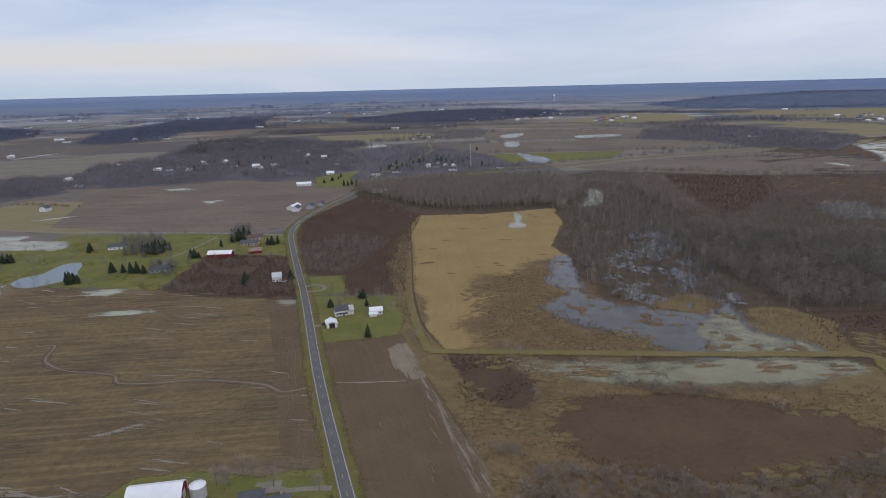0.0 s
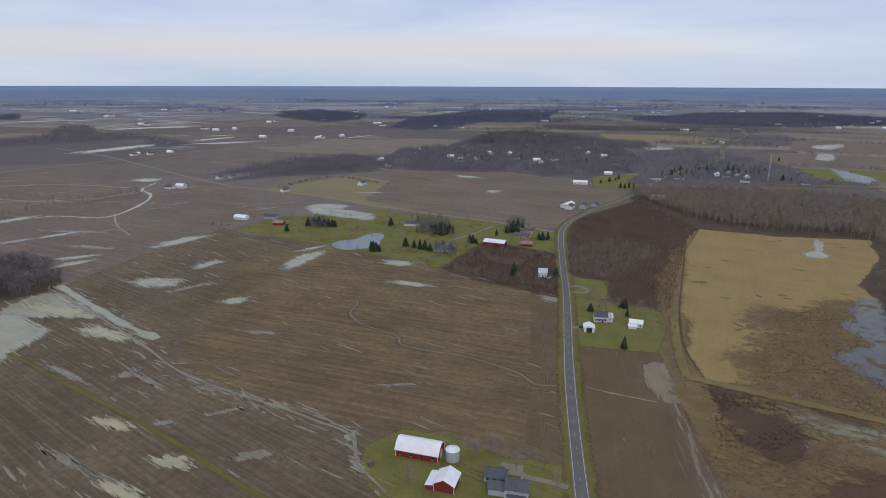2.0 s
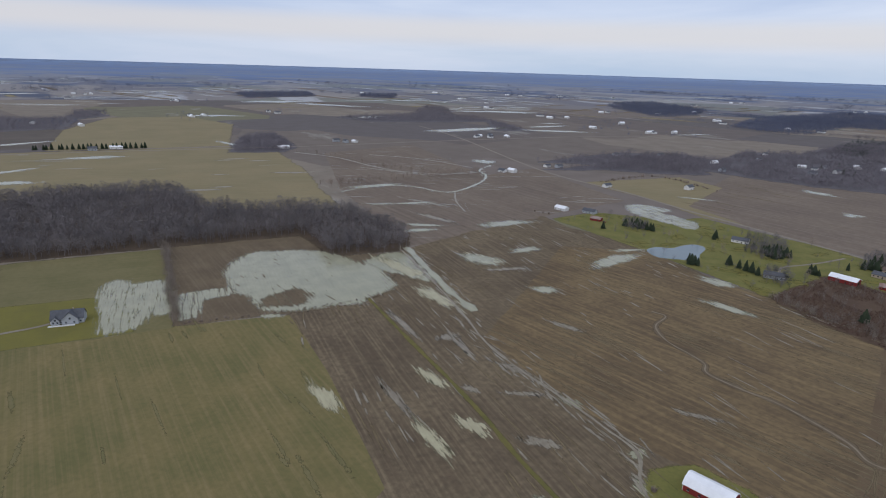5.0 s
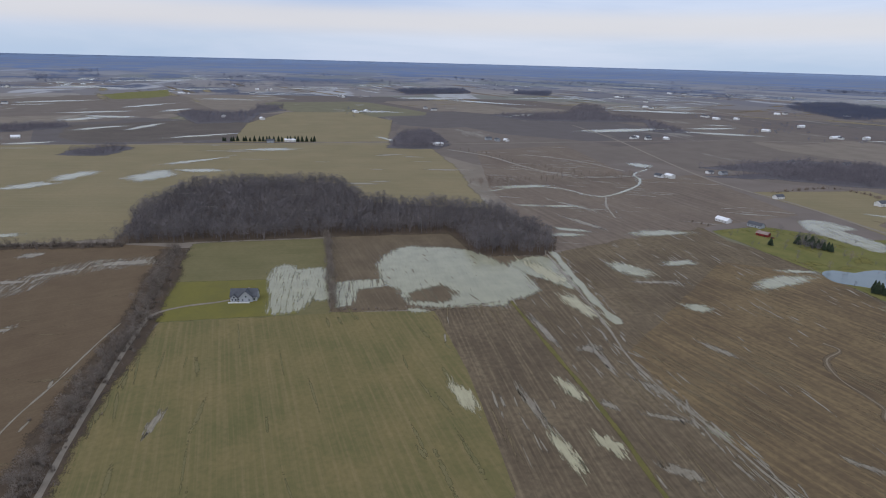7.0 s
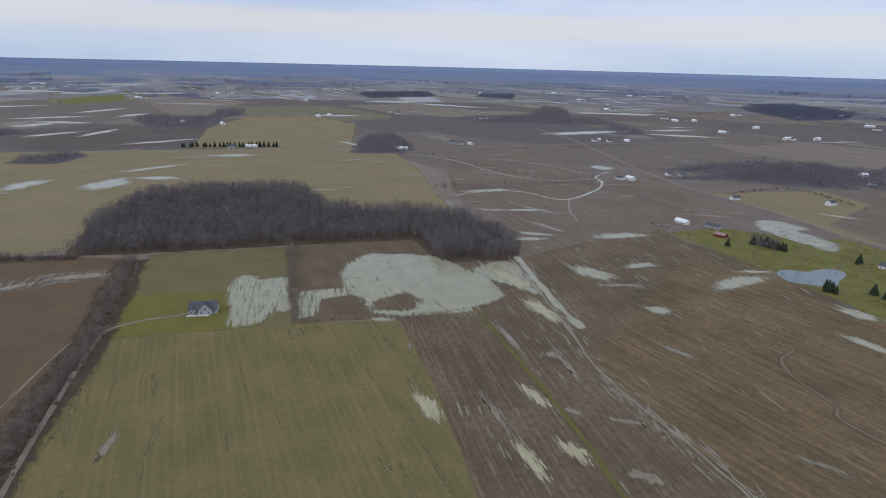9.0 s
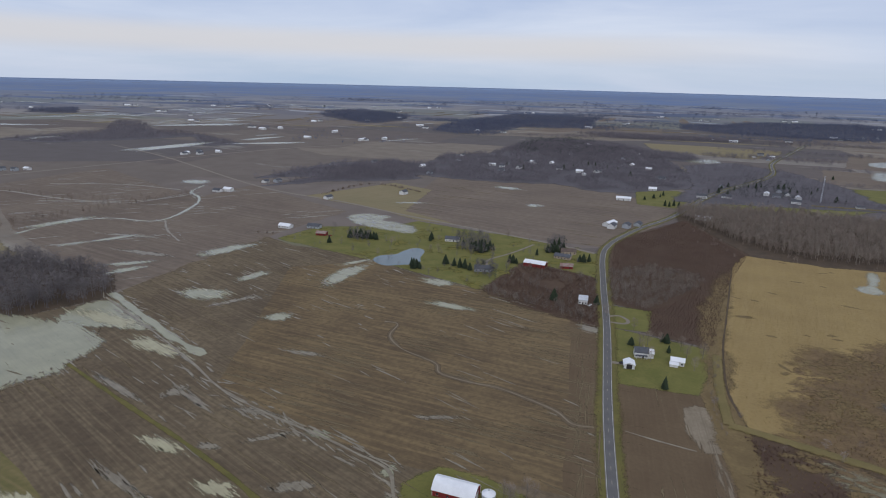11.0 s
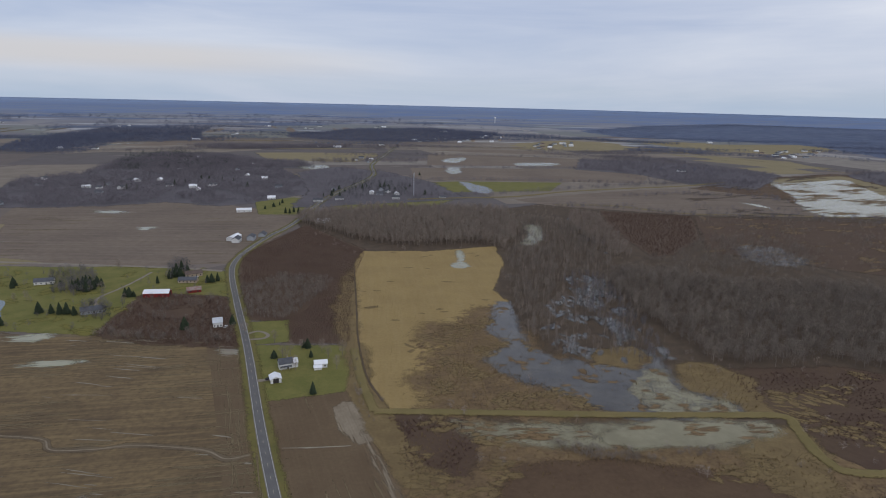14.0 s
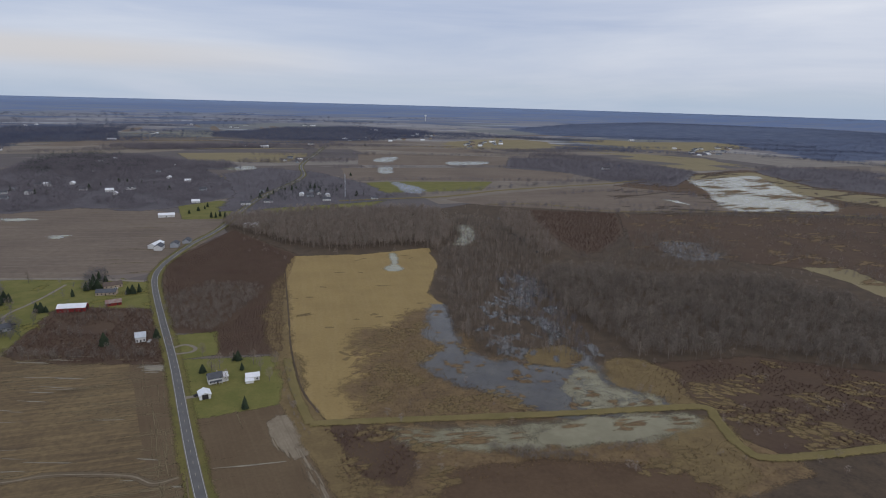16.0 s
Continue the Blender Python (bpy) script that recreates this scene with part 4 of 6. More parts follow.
def smooth_line(points, steps=8):
    """A flowing line through the given plan points."""
    pts = [Vector(p) for p in points]
    pts = [2 * pts[0] - pts[1]] + pts + [2 * pts[-1] - pts[-2]]
    out = []
    for i in range(1, len(pts) - 2):
        p0, p1, p2, p3 = pts[i - 1:i + 3]
        for s in range(steps):
            t = s / steps
            out.append(0.5 * (2 * p1 + (p2 - p0) * t + (2 * p0 - 5 * p1 + 4 * p2 - p3) * t * t + (3 * p1 - p0 - 3 * p2 + p3) * t ** 3))
    return out + [pts[-2]]


def ragged(points, amount, step=9.0, seed=0.0):
    """The outline with its edges cut into short pieces and set off a little."""
    out = []
    for i, p in enumerate(points):
        a, b = Vector(p), Vector(points[(i + 1) % len(points)])
        count = max(1, int((b - a).length / step))
        n = Vector((-(b - a).y, (b - a).x)).normalized()
        for k in range(count):
            q = a.lerp(b, k / count)
            off = noise.noise(Vector((q.x / 22, q.y / 22, seed))) + 0.6 * noise.noise(Vector((q.x / 7, q.y / 7, seed + 9)))
            out.append(q + n * amount * off)
    return out


def rounded(points):
    """The outline with its corners flowing."""
    line = smooth_line(points[-1:] + points + points[:2], 5)
    return [(p.x, p.y) for p in line[5:-5]][:-1]


def filled(points, z):
    from mathutils.geometry import tessellate_polygon
    ring = [Vector((p[0], p[1], 0)) for p in points]
    verts = []
    for p in ring:
        x, y, h, _ = lay(p.x, p.y)
        verts.append((x, y, h + z))
    return verts, [tuple(f) for f in tessellate_polygon([ring])]


BASES = {1: 0.004, 2: 0.012, 3: 0.030, 4: 0.048, 5: 0.072, 6: 0.112, 7: 0.150, 10.5: 0.23}
TAKEN = {}


def height_of(level):
    """Every cover lies at a height of its own, millimetres apart."""
    TAKEN[level] = TAKEN.get(level, -1) + 1
    return BASES[level] + 0.0007 * TAKEN[level]


def skirted(points, z, width, solid=1.0):
    """A filled outline with a skirt round it, along which the cover thins out."""
    verts, faces = filled(points, z)
    n, cover = len(verts), [solid] * len(verts)
    area = sum(points[i - 1][0] * points[i][1] - points[i][0] * points[i - 1][1] for i in range(n))
    for i in range(n):
        a, b = Vector(points[i - 1]), Vector(points[(i + 1) % n])
        d = (b - a).normalized() * (1 if area > 0 else -1)
        q = Vector(points[i]) + Vector((d.y, -d.x)) * width
        x, y, h, _ = lay(q.x, q.y)
        verts.append((x, y, h + z - 0.002 - 0.0007 * (i % 5)))
        cover.append(0.0)
        j = (i + 1) % n
        faces.append((i, n + i, n + j, j))
    return verts, faces, cover


def patch(name, points, level, material, label, category="field", edge=1.5, seed=0.0, solid=1.0):
    """A piece of land with its own cover, a few centimetres above the ground."""
    verts, faces, cover = skirted(ragged(points, edge, seed=seed), height_of(level), 2.0 + edge * 1.8, solid)
    ob = new(name, mesh_from(name, verts, faces, material, cover=cover))
    return tagged(ob, label, category, kind="structure")


def strip_mesh(line, width, z, waver=0.0, seed=0.0, crown=0.0, soft=False):
    verts, faces = [], []
    for i, p in enumerate(line):
        a, b = line[max(i - 1, 0)], line[min(i + 1, len(line) - 1)]
        d = (b - a).normalized()
        n = Vector((-d.y, d.x))
        w = width * (1 + waver * noise.noise(Vector((p.x / 15, p.y / 15, seed)))) / 2
        for side in (1.5, 0.6, -0.6, -1.5) if soft else (1, 0, -1) if crown else (1, -1):
            q = p + n * w * side
            x, y, h, _ = lay(q.x, q.y)
            verts.append((x, y, h + z + (crown if abs(side) < 0.7 else 0)))
        k = 4 if soft else 3 if crown else 2
        if i:
            for s in range(k - 1):
                faces.append((k * (i - 1) + s, k * (i - 1) + s + 1, k * i + s + 1, k * i + s))
    return verts, faces


def strip(name, line, width, level, material, label, category, waver=0.0, seed=0.0, crown=0.0, offset=0.0):
    if offset:
        moved = []
        for i, p in enumerate(line):
            d = (line[min(i + 1, len(line) - 1)] - line[max(i - 1, 0)]).normalized()
            moved.append(p + Vector((-d.y, d.x)) * offset)
        line = moved
    soft = material in (WATER, WATER_THIN, WATER_DARK, VERGE, LITTER, SOIL_DARK, DYKE_GRASS)
    verts, faces = strip_mesh(line, width, height_of(level), waver, seed, crown, soft)
    cover = [0.0, 1.0, 1.0, 0.0] * len(line) if soft else None
    return tagged(new(name, mesh_from(name, verts, faces, material, cover=cover)), label, category, kind="structure")


def blob(cx, cy, length, width, angle, seed, z, teeth=14, row=-8.0):
    """A puddle's outline, with thin fingers of water that stand in the rows round it."""
    ca, sa = math.cos(radians(angle)), math.sin(radians(angle))
    verts, faces, rng = [], [], random.Random(int(seed * 1000))
    cover, n = [], 48
    for reach, thick in ((0.3, 0.86), (0.75, 0.62), (1.45, 0.0)):
        for k in range(n):
            a = 2 * math.pi * k / n
            r = 1 + 0.5 * noise.noise(Vector((math.cos(a) * 1.4, math.sin(a) * 1.4, seed))) + 0.3 * noise.noise(Vector((math.cos(a) * 5, math.sin(a) * 5, seed + 4)))
            u, v = 0.5 * length * r * reach * math.cos(a), (0.5 * width * r + 0.6) * reach * math.sin(a)
            x, y, h, _ = lay(cx + u * ca - v * sa, cy + u * sa + v * ca)
            verts.append((x, y, h + z))
            cover.append(thick)
    faces.append(tuple(range(n)))
    for ring in (0, 1):
        for k in range(n):
            j = (k + 1) % n
            faces.append((ring * n + k, ring * n + n + k, ring * n + n + j, ring * n + j))
    cr, sr = math.cos(radians(row)), math.sin(radians(row))
    for _ in range(teeth):
        a = rng.uniform(0, 2 * math.pi)
        r = rng.uniform(0.75, 1.35)
        u, v = length / 2 * r * math.cos(a), width / 2 * r * math.sin(a)
        px, py = cx + u * ca - v * sa, cy + u * sa + v * ca
        half, w = rng.uniform(0.1, 0.35) * min(length, 60) * 0.6, rng.uniform(0.25, 0.6)
        base = len(verts)
        for du, dv in ((-half, 0), (-half * 0.4, -w), (half * 0.5, -w * 0.8), (half, 0), (half * 0.4, w), (-half * 0.5, w * 0.8)):
            x, y, h, _ = lay(px + du * cr - dv * sr, py + du * sr + dv * cr)
            verts.append((x, y, h + z + 0.004))
            cover.append(0.55)
        faces.append(tuple(range(base, base + 6)))
    return verts, faces, cover


def puddle(row, level, material, label, seed, teeth=14, along=-8.0, name="puddle"):
    verts, faces, cover = blob(*row, seed, height_of(level), teeth, along)
    return tagged(new(name, mesh_from(name, verts, faces, material, cover=cover)), label, "puddle", kind="structure")


def flecks(name, outline, count, lengths, widths, angle, level, material, label, category, seed, cluster=0.0, size=40.0, avoid=(), wander=4.0):
    """Many small long patches along the rows, gathered in clusters, as one piece of stuff."""
    rng = random.Random(seed)
    xs, ys = [p[0] for p in outline], [p[1] for p in outline]
    verts, faces, cover, made, tries, z = [], [], [], 0, 0, height_of(level)

    def within(px, py, ring):
        ok = False
        for (ax, ay), (bx, by) in zip(ring, ring[1:] + ring[:1]):
            if (ay > py) != (by > py) and px < (bx - ax) * (py - ay) / (by - ay) + ax:
                ok = not ok
        return ok

    while made < count and tries < count * 40:
        tries += 1
        px, py = rng.uniform(min(xs), max(xs)), rng.uniform(min(ys), max(ys))
        if not within(px, py, outline) or any(within(px, py, a) for a in avoid):
            continue
        if noise.noise(Vector((px / size, py / size, seed * 0.7))) < cluster:
            continue
        made += 1
        a = radians(angle + rng.gauss(0, wander))
        ca, sa = math.cos(a), math.sin(a)
        half, w = rng.uniform(*lengths) / 2, rng.uniform(*widths) / 2
        base = len(verts)
        n = 10
        for inner in (1, 0):
            for k in range(n):
                t = 2 * math.pi * k / n
                r = rng.uniform(0.15, 0.4) if inner else rng.uniform(1.3, 1.9)
                u, v = half * r * math.cos(t), w * r * math.sin(t)
                x, y, h, _ = lay(px + u * ca - v * sa, py + u * sa + v * ca)
                verts.append((x, y, h + z + 0.0005 * (made % 50) - (0 if inner else 0.0005)))
                cover.append(0.9 if inner else 0.0)
        faces.append(tuple(range(base, base + n)))
        faces.extend((base + k, base + n + k, base + n + (k + 1) % n, base + (k + 1) % n) for k in range(n))
    return tagged(new(name, mesh_from(name, verts, faces, material, cover=cover)), label, category, kind="stuff")


SPILL = "silty rainwater puddle standing in the tilled rows"

# fields and yards, largest first
patch("field_1", MAIN_FIELD, 1, SOIL, "tilled brown field with wet streaks along its rows", seed=1)
patch("field_2", EAST_FIELD, 2, SOIL_EAST, "brown stubble field beside the county road", seed=2)
patch("field_3", WEST_FIELD, 1, SOIL_ROAD, "dark brown tilled field beyond the hedgerow", seed=3)
patch("field_4", GREEN_FIELD, 3, WHEAT, "green winter wheat field with faint tramlines", seed=4, edge=0.6)
patch("field_5", PLOT_GREEN, 3, WHEAT_DULL, "dull green plot behind the lone house", seed=5)
patch("field_6", PLOT_BROWN, 3, SOIL_DARK, "flooded dark brown plot beside the wood", seed=6)
patch("field_7", TAN_FIELD, 1, PASTURE, "wide tan-green pasture beyond the wood", seed=7, edge=4)
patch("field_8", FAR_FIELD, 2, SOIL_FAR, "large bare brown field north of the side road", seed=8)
patch("field_9", ROAD_FIELD, 2, SOIL_ROAD, "narrow bare brown field along the road", seed=9)
patch("field_13", HEADLAND, 3, SOIL_ROAD, "headland strip tilled along the road", seed=34)
patch("marsh_9", SEDGE_EAST, 4, REED_PALE, "pale wet sedge at the end of the dyke pool", "marsh", seed=35, edge=8)
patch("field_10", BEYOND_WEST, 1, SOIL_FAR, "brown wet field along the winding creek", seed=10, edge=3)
patch("field_11", HOME_PASTURE, 2, PASTURE, "olive pasture with standing water", seed=11)
patch("field_12", NORTH_GREEN, 2, LAWN, "bright green strip field", seed=12)
patch("field_14", TAN_EAST_A, 2, PASTURE, "tan meadow before the eastern town", seed=36, edge=5)
patch("field_15", TAN_EAST_B, 2, PASTURE, "tan field beside the near town", seed=37, edge=5)
patch("field_16", TAN_EAST_C, 2, PASTURE, "pale field near the eastern town", seed=38, edge=5)
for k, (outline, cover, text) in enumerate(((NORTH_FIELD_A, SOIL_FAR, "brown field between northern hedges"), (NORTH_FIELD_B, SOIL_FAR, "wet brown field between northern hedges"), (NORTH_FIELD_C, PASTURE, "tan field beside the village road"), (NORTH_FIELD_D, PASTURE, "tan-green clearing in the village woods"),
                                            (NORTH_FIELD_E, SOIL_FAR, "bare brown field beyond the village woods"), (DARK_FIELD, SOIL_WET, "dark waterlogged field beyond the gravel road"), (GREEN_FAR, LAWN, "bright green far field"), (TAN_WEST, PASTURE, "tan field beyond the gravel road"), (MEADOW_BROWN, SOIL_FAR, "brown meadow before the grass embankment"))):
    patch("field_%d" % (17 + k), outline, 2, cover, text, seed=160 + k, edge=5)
patch("forest_floor", FOREST_EAST, 2, FOREST_HAZY, "floor of the distant eastern forest, tinted haze blue", "wood floor", seed=172, edge=20)
patch("marsh_10", MARSH_FAR, 2, MARSH_RED, "red-brown open marsh beyond the swamp", "marsh", seed=173, edge=6)
patch("marsh_14", MARSH_LAKE, 1, MARSH_BROWN, "brown wet marsh round the shallow lake", "marsh", seed=177, edge=8)
patch("marsh_11", TAN_STRIP, 4, PASTURE, "pale dry grass strip in the far marsh", "marsh", seed=174, edge=5)
patch("marsh_12", LAKE_SHORE, 3, PASTURE, "pale dry reed shore of the marsh lake", "marsh", seed=175, edge=9)
patch("marsh_13", SEDGE_ISLE, 7, REED_PALE, "orange-brown sedge island in the pool", "marsh", seed=176, edge=5)
patch("lawn_1", LAWN_POND, 3, LAWN, "green farmhouse lawns round the pond", "lawn", seed=13)
patch("lawn_2", LAWN_SHEDS, 3, LAWN, "mown green lawn round the white sheds", "lawn", seed=14)
patch("lawn_3", LAWN_LOOP, 3, LAWN, "yellow-green lawn with a loop drive", "lawn", seed=15)
patch("lawn_4", LAWN_FARM, 3, LAWN, "green lawn round the red barn", "lawn", seed=16)
patch("lawn_5", YARD_WEST, 4, YARD, "yellowed lawn round the lone grey house", "lawn", edge=0.6, seed=17)
patch("lawn_6", LAWN_NORTH, 3, LAWN, "pale green lawn dotted with conifers", "lawn", seed=18)
patch("lawn_7", VILLAGE_GREEN, 3, LAWN, "village lawns between houses", "lawn", seed=19, edge=5)
patch("scrub_1", SCRUB_ROAD_WEST, 3, MARSH_RED, "red-brown scrub beside the white house", "scrub", seed=20, edge=3)
patch("scrub_2", RED_SCRUB, 2, MARSH_RED, "red-brown scrub land along the road", "scrub", seed=21, edge=3)
patch("scrub_3", FAR_SCRUB, 2, MARSH_RED, "red-brown scrub beyond the swamp", "scrub", seed=22, edge=4)
patch("marsh_1", EAST_MARSH, 1, LITTER, "dark brown wet marsh and woodland floor", "marsh", seed=23, edge=4)
patch("marsh_2", GOLD_FIELD, 3, REED, "golden dry reed meadow", "marsh", seed=24, edge=2.5)
patch("marsh_3", MARSH_FIELD, 4, MARSH, "brown broken reed marsh", "marsh", seed=25, edge=14, solid=0.74)
patch("marsh_4", MARSH_SOUTH, 3, MARSH, "brown sedge marsh south of the dyke", "marsh", seed=26, edge=4)
patch("marsh_5", MARSH_DARK, 4, MARSH_RED, "dark red-brown marsh patch", "marsh", seed=27, edge=6)
patch("marsh_6", rounded(MARSH_BASIN), 4, MARSH_BROWN, "smooth brown marsh basin", "marsh", seed=28, edge=6)
patch("marsh_7", RED_MARSH, 3, MARSH_RED, "red-brown marsh with pale sedge", "marsh", seed=29, edge=4)
patch("marsh_8", SEDGE_BANK, 4, REED_PALE, "golden sedge bank at the pool", "marsh", seed=30, edge=6)
patch("silt_1", SILT_BAND, 3, SILT, "pale silt washed over the field edge", "silt", seed=31, edge=2, solid=0.9)
patch("silt_2", SILT_TAIL, 3, SILT, "silt trail along the field's wet edge", "silt", seed=62, edge=2, solid=0.5)
patch("litter_1", WOOD_NEAR, 4, LITTER, "leaf litter under the bare wood", "wood floor", seed=32, edge=3)
patch("verge_1", FENCE_EDGE, 4, REED_PALE, "pale rough grass between field and marsh", "verge", seed=33, edge=2)
for k, floor_of in enumerate((VILLAGE_WOOD, WEST_WOOD, ROAD_WOOD, FAR_WOOD_E, FAR_WOOD_A, NORTH_WOOD_A, NORTH_WOOD_F, NORTH_WOOD_E, FIELD_WOOD, FAR_WOOD_D, FAR_WOOD_B, FAR_WOOD_C, FAR_WOOD_F, FAR_WOOD_G, NORTH_WOOD_B, NORTH_WOOD_C, NORTH_WOOD_D, EAST_BIG_WOOD, LAKE_WOOD, VILLAGE_TREES)):
    patch("litter_%d" % (k + 2), floor_of, 2, FLOOR_FAR, "dark leaf litter under bare woods, greyed for haze", "wood floor", seed=140 + k, edge=8)
# standing water
for k, sheet in enumerate((NORTH_POOL_A, NORTH_POOL_B, NORTH_POOL_C, NORTH_POOL_D, NORTH_POOL_E)):
    patch("pool_%d" % (k + 16), rounded(sheet), 5, WATER_DARK if k == 0 else WATER, "pale pool between the northern fields", "pool", seed=150 + k, edge=7, solid=0.6)
patch("pool_21", rounded(POOL_ARM), 6, WATER, "silty arm of the flood pool on the tilled field", "pool", seed=159, edge=4, solid=0.8)
patch("pool_15", WEST_FLOOD, 5, WATER_THIN, "pale band of flood water across the dark field", "pool", seed=156, edge=6, solid=0.46)
patch("pool_1", rounded(POOL_MAIN), 6, WATER_DARK, "dark marsh pool reflecting the sky", "pool", seed=41, edge=6, solid=0.8)
patch("pool_22", rounded(POOL_LIGHT), 6, WATER_GREEN, "pale silty end of the marsh pool", "pool", seed=178, edge=6, solid=0.62)
patch("pool_23", rounded(SOUTH_LIGHT), 7, WATER_GREEN, "open silty water below the dyke", "pool", seed=179, edge=4, solid=0.95)
patch("verge_2", EDGE_PALE, 4, REED_PALE, "pale ragged sedge along the meadow ditch", "verge", seed=180, edge=5, solid=0.7)
patch("pool_2", rounded(POOL_SOUTH), 6, WATER_GREEN, "shallow greenish silty pool below the dyke", "pool", seed=42, edge=5, solid=0.66)
patch("pool_4", rounded(PLOT_POOL), 6, WATER, "wide silty flood pool on the brown plot", "pool", seed=44, edge=6, solid=0.88)
patch("pool_5", rounded(YARD_POOL), 6, WATER, "silty flood pool beside the lawn", "pool", seed=45, edge=5, solid=0.7)
patch("pool_6", PLOT_POOL_SMALL, 6, WATER, "small flood pool beside the tree row", "pool", seed=46, edge=2.5, solid=0.64)
patch("mud_tongue", rounded(PLOT_TONGUE), 7, SOIL_DARK, "brown mud bank rising from the flood pool", "mud bar", seed=158, edge=5, solid=0.7)
patch("pond", rounded(POND), 6, WATER_BLUE, "blue farm pond with grassy banks", "pond", seed=47, edge=2)
patch("lake", rounded(LAKE), 4, WATER, "shallow pale marsh lake with mud bars", "lake", seed=48, edge=9, solid=0.68)
patch("pool_7", rounded(GOLD_POOL), 6, WATER, "pale pool at the end of the reed meadow", "pool", seed=49, edge=3, solid=0.75)
patch("pool_8", rounded(SWAMP_POOL_A), 6, WATER, "small pool in the swamp wood", "pool", seed=50, edge=6, solid=0.62)
patch("pool_9", rounded(SWAMP_POOL_B), 6, WATER_DARK, "pool glinting between bare trees", "pool", seed=51, edge=9, solid=0.45)
patch("pool_10", rounded(LAWN_POOL), 6, WATER, "silty pool on the pasture beside the road", "pool", seed=52, edge=4, solid=0.64)
for rows_of, level, wet in ((FIELD_PUDDLES, 6, WATER_SILT), (CREEK_PUDDLES, 5, WATER), (FIELD_STAINS, 4, WATER_THIN), (WEST_PUDDLES, 5, WATER_THIN), (FAR_PUDDLES, 5, WATER), (PLAIN_FLOODS, 5, WATER), (PASTURE_FLOODS, 5, WATER), (NEAR_FLOODS, 6, WATER)):
    for k, (cx, cy, long, wide, turn) in enumerate(rows_of):
        row = (cx, cy, long, wide * (0.7 if rows_of is PLAIN_FLOODS else 0.85), turn)
        puddle(row, level, wet, SPILL, k * 1.37 + level + len(rows_of), 22 if wet is not WATER else 14)

flecks("wet_streaks", MAIN_FIELD, 170, (6, 34), (0.5, 1.8), -10, 5, WATER_THIN, "thin wet streaks between the rows", "wet streak", 3, 0.12, 45)
flecks("stubble_streaks", EAST_FIELD, 420, (10, 50), (0.5, 1.6), 7, 4, STUBBLE, "pale stubble streaks along the rows", "stubble", 4, 0.0, 50)
flecks("stubble_streaks", MAIN_FIELD, 260, (8, 40), (0.5, 1.5), -10, 4, STUBBLE, "pale stubble streaks along the rows", "stubble", 5, 0.1, 60, (EAST_FIELD,))
flecks("wet_streaks", BEYOND_WEST, 120, (12, 60), (1, 4), 60, 5, WATER_THIN, "wet streaks in the creek field", "wet streak", 6, 0.1, 60)
flecks("wet_streaks", FAR_FIELD, 60, (12, 60), (1, 3.5), 2, 5, STUBBLE, "pale streaks across the bare field", "wet streak", 7, 0.05, 90)
flecks("wet_streaks", WEST_FIELD, 120, (6, 30), (0.6, 2.0), 79, 5, STUBBLE, "pale wet streaks across the dark field", "wet streak", 8, 0.1, 40)
flecks("wet_streaks", ROAD_FIELD, 40, (8, 30), (0.5, 1.4), 107, 4, STUBBLE, "pale tracks in the bare field", "wet streak", 9, 0.05, 40)
flecks("headland_streaks", HEADLAND, 45, (12, 50), (0.4, 1.1), 107, 5, STUBBLE, "stubble streaks along the headland", "stubble", 10, -0.2, 40)
flecks("mud_bars", LAKE, 170, (12, 80), (3, 14), 20, 6, MARSH, "brown mud bars in the shallow lake", "mud bar", 11, 0.0, 80)
flecks("mud_bars", PLOT_POOL, 14, (4, 18), (0.6, 1.8), 4, 7, SOIL_DARK, "soil ridges showing through the flood pool", "mud bar", 12, 0.05, 22)
flecks("mud_bars", POOL_MAIN, 70, (3, 10), (2, 7), 10, 7, MARSH, "reed islands in the marsh pool", "reed island", 13, 0.05, 25)
flecks("mud_bars", POOL_SOUTH, 40, (4, 20), (1.5, 5), 0, 7, MARSH, "sedge bars in the greenish pool", "reed island", 14, 0.0, 25)
flecks("reed_patches", MARSH_FIELD, 420, (2, 10), (1.5, 5), 20, 5, REED_PALE, "golden reed patches in the brown marsh", "reed patch", 15, 0.05, 22, (POOL_MAIN,), 40)
flecks("marsh_patches", MARSH_FRINGE, 110, (2, 9), (1.5, 4), 60, 5, MARSH, "brown hollows in the reed meadow", "marsh patch", 16, 0.0, 25, (), 40)
flecks("marsh_patches", GOLD_FIELD, 30, (5, 16), (2, 5), 5, 4, REED_PALE, "paler worn patches in the reed meadow", "reed patch", 17, 0.1, 30, (), 30)
flecks("marsh_patches", MARSH_SOUTH, 300, (4, 16), (2, 7), 0, 5, REED_PALE, "pale sedge patches in the brown marsh", "reed patch", 18, 0.08, 25, (POOL_SOUTH, MARSH_BASIN), 25)
flecks("marsh_patches", RED_MARSH, 200, (4, 18), (2, 7), -35, 5, REED_PALE, "pale sedge streaks in the red marsh", "reed patch", 19, 0.15, 28, (), 20)
flecks("marsh_patches", MARSH_FAR, 130, (10, 50), (4, 14), 15, 4, MARSH, "tan and brown sedge bands in the far marsh", "reed patch", 27, 0.0, 60, (), 20)
flecks("marsh_patches", MARSH_LAKE, 110, (20, 110), (5, 20), 20, 3, LITTER, "dark wet hollows round the lake", "marsh patch", 28, 0.0, 90, (LAKE,), 20)
flecks("swamp_glints", SWAMP_GLINTS, 150, (5, 20), (2, 6), 95, 6, WATER_DARK, "glints of water on the swamp floor", "swamp water", 20, 0.0, 30, (), 30)
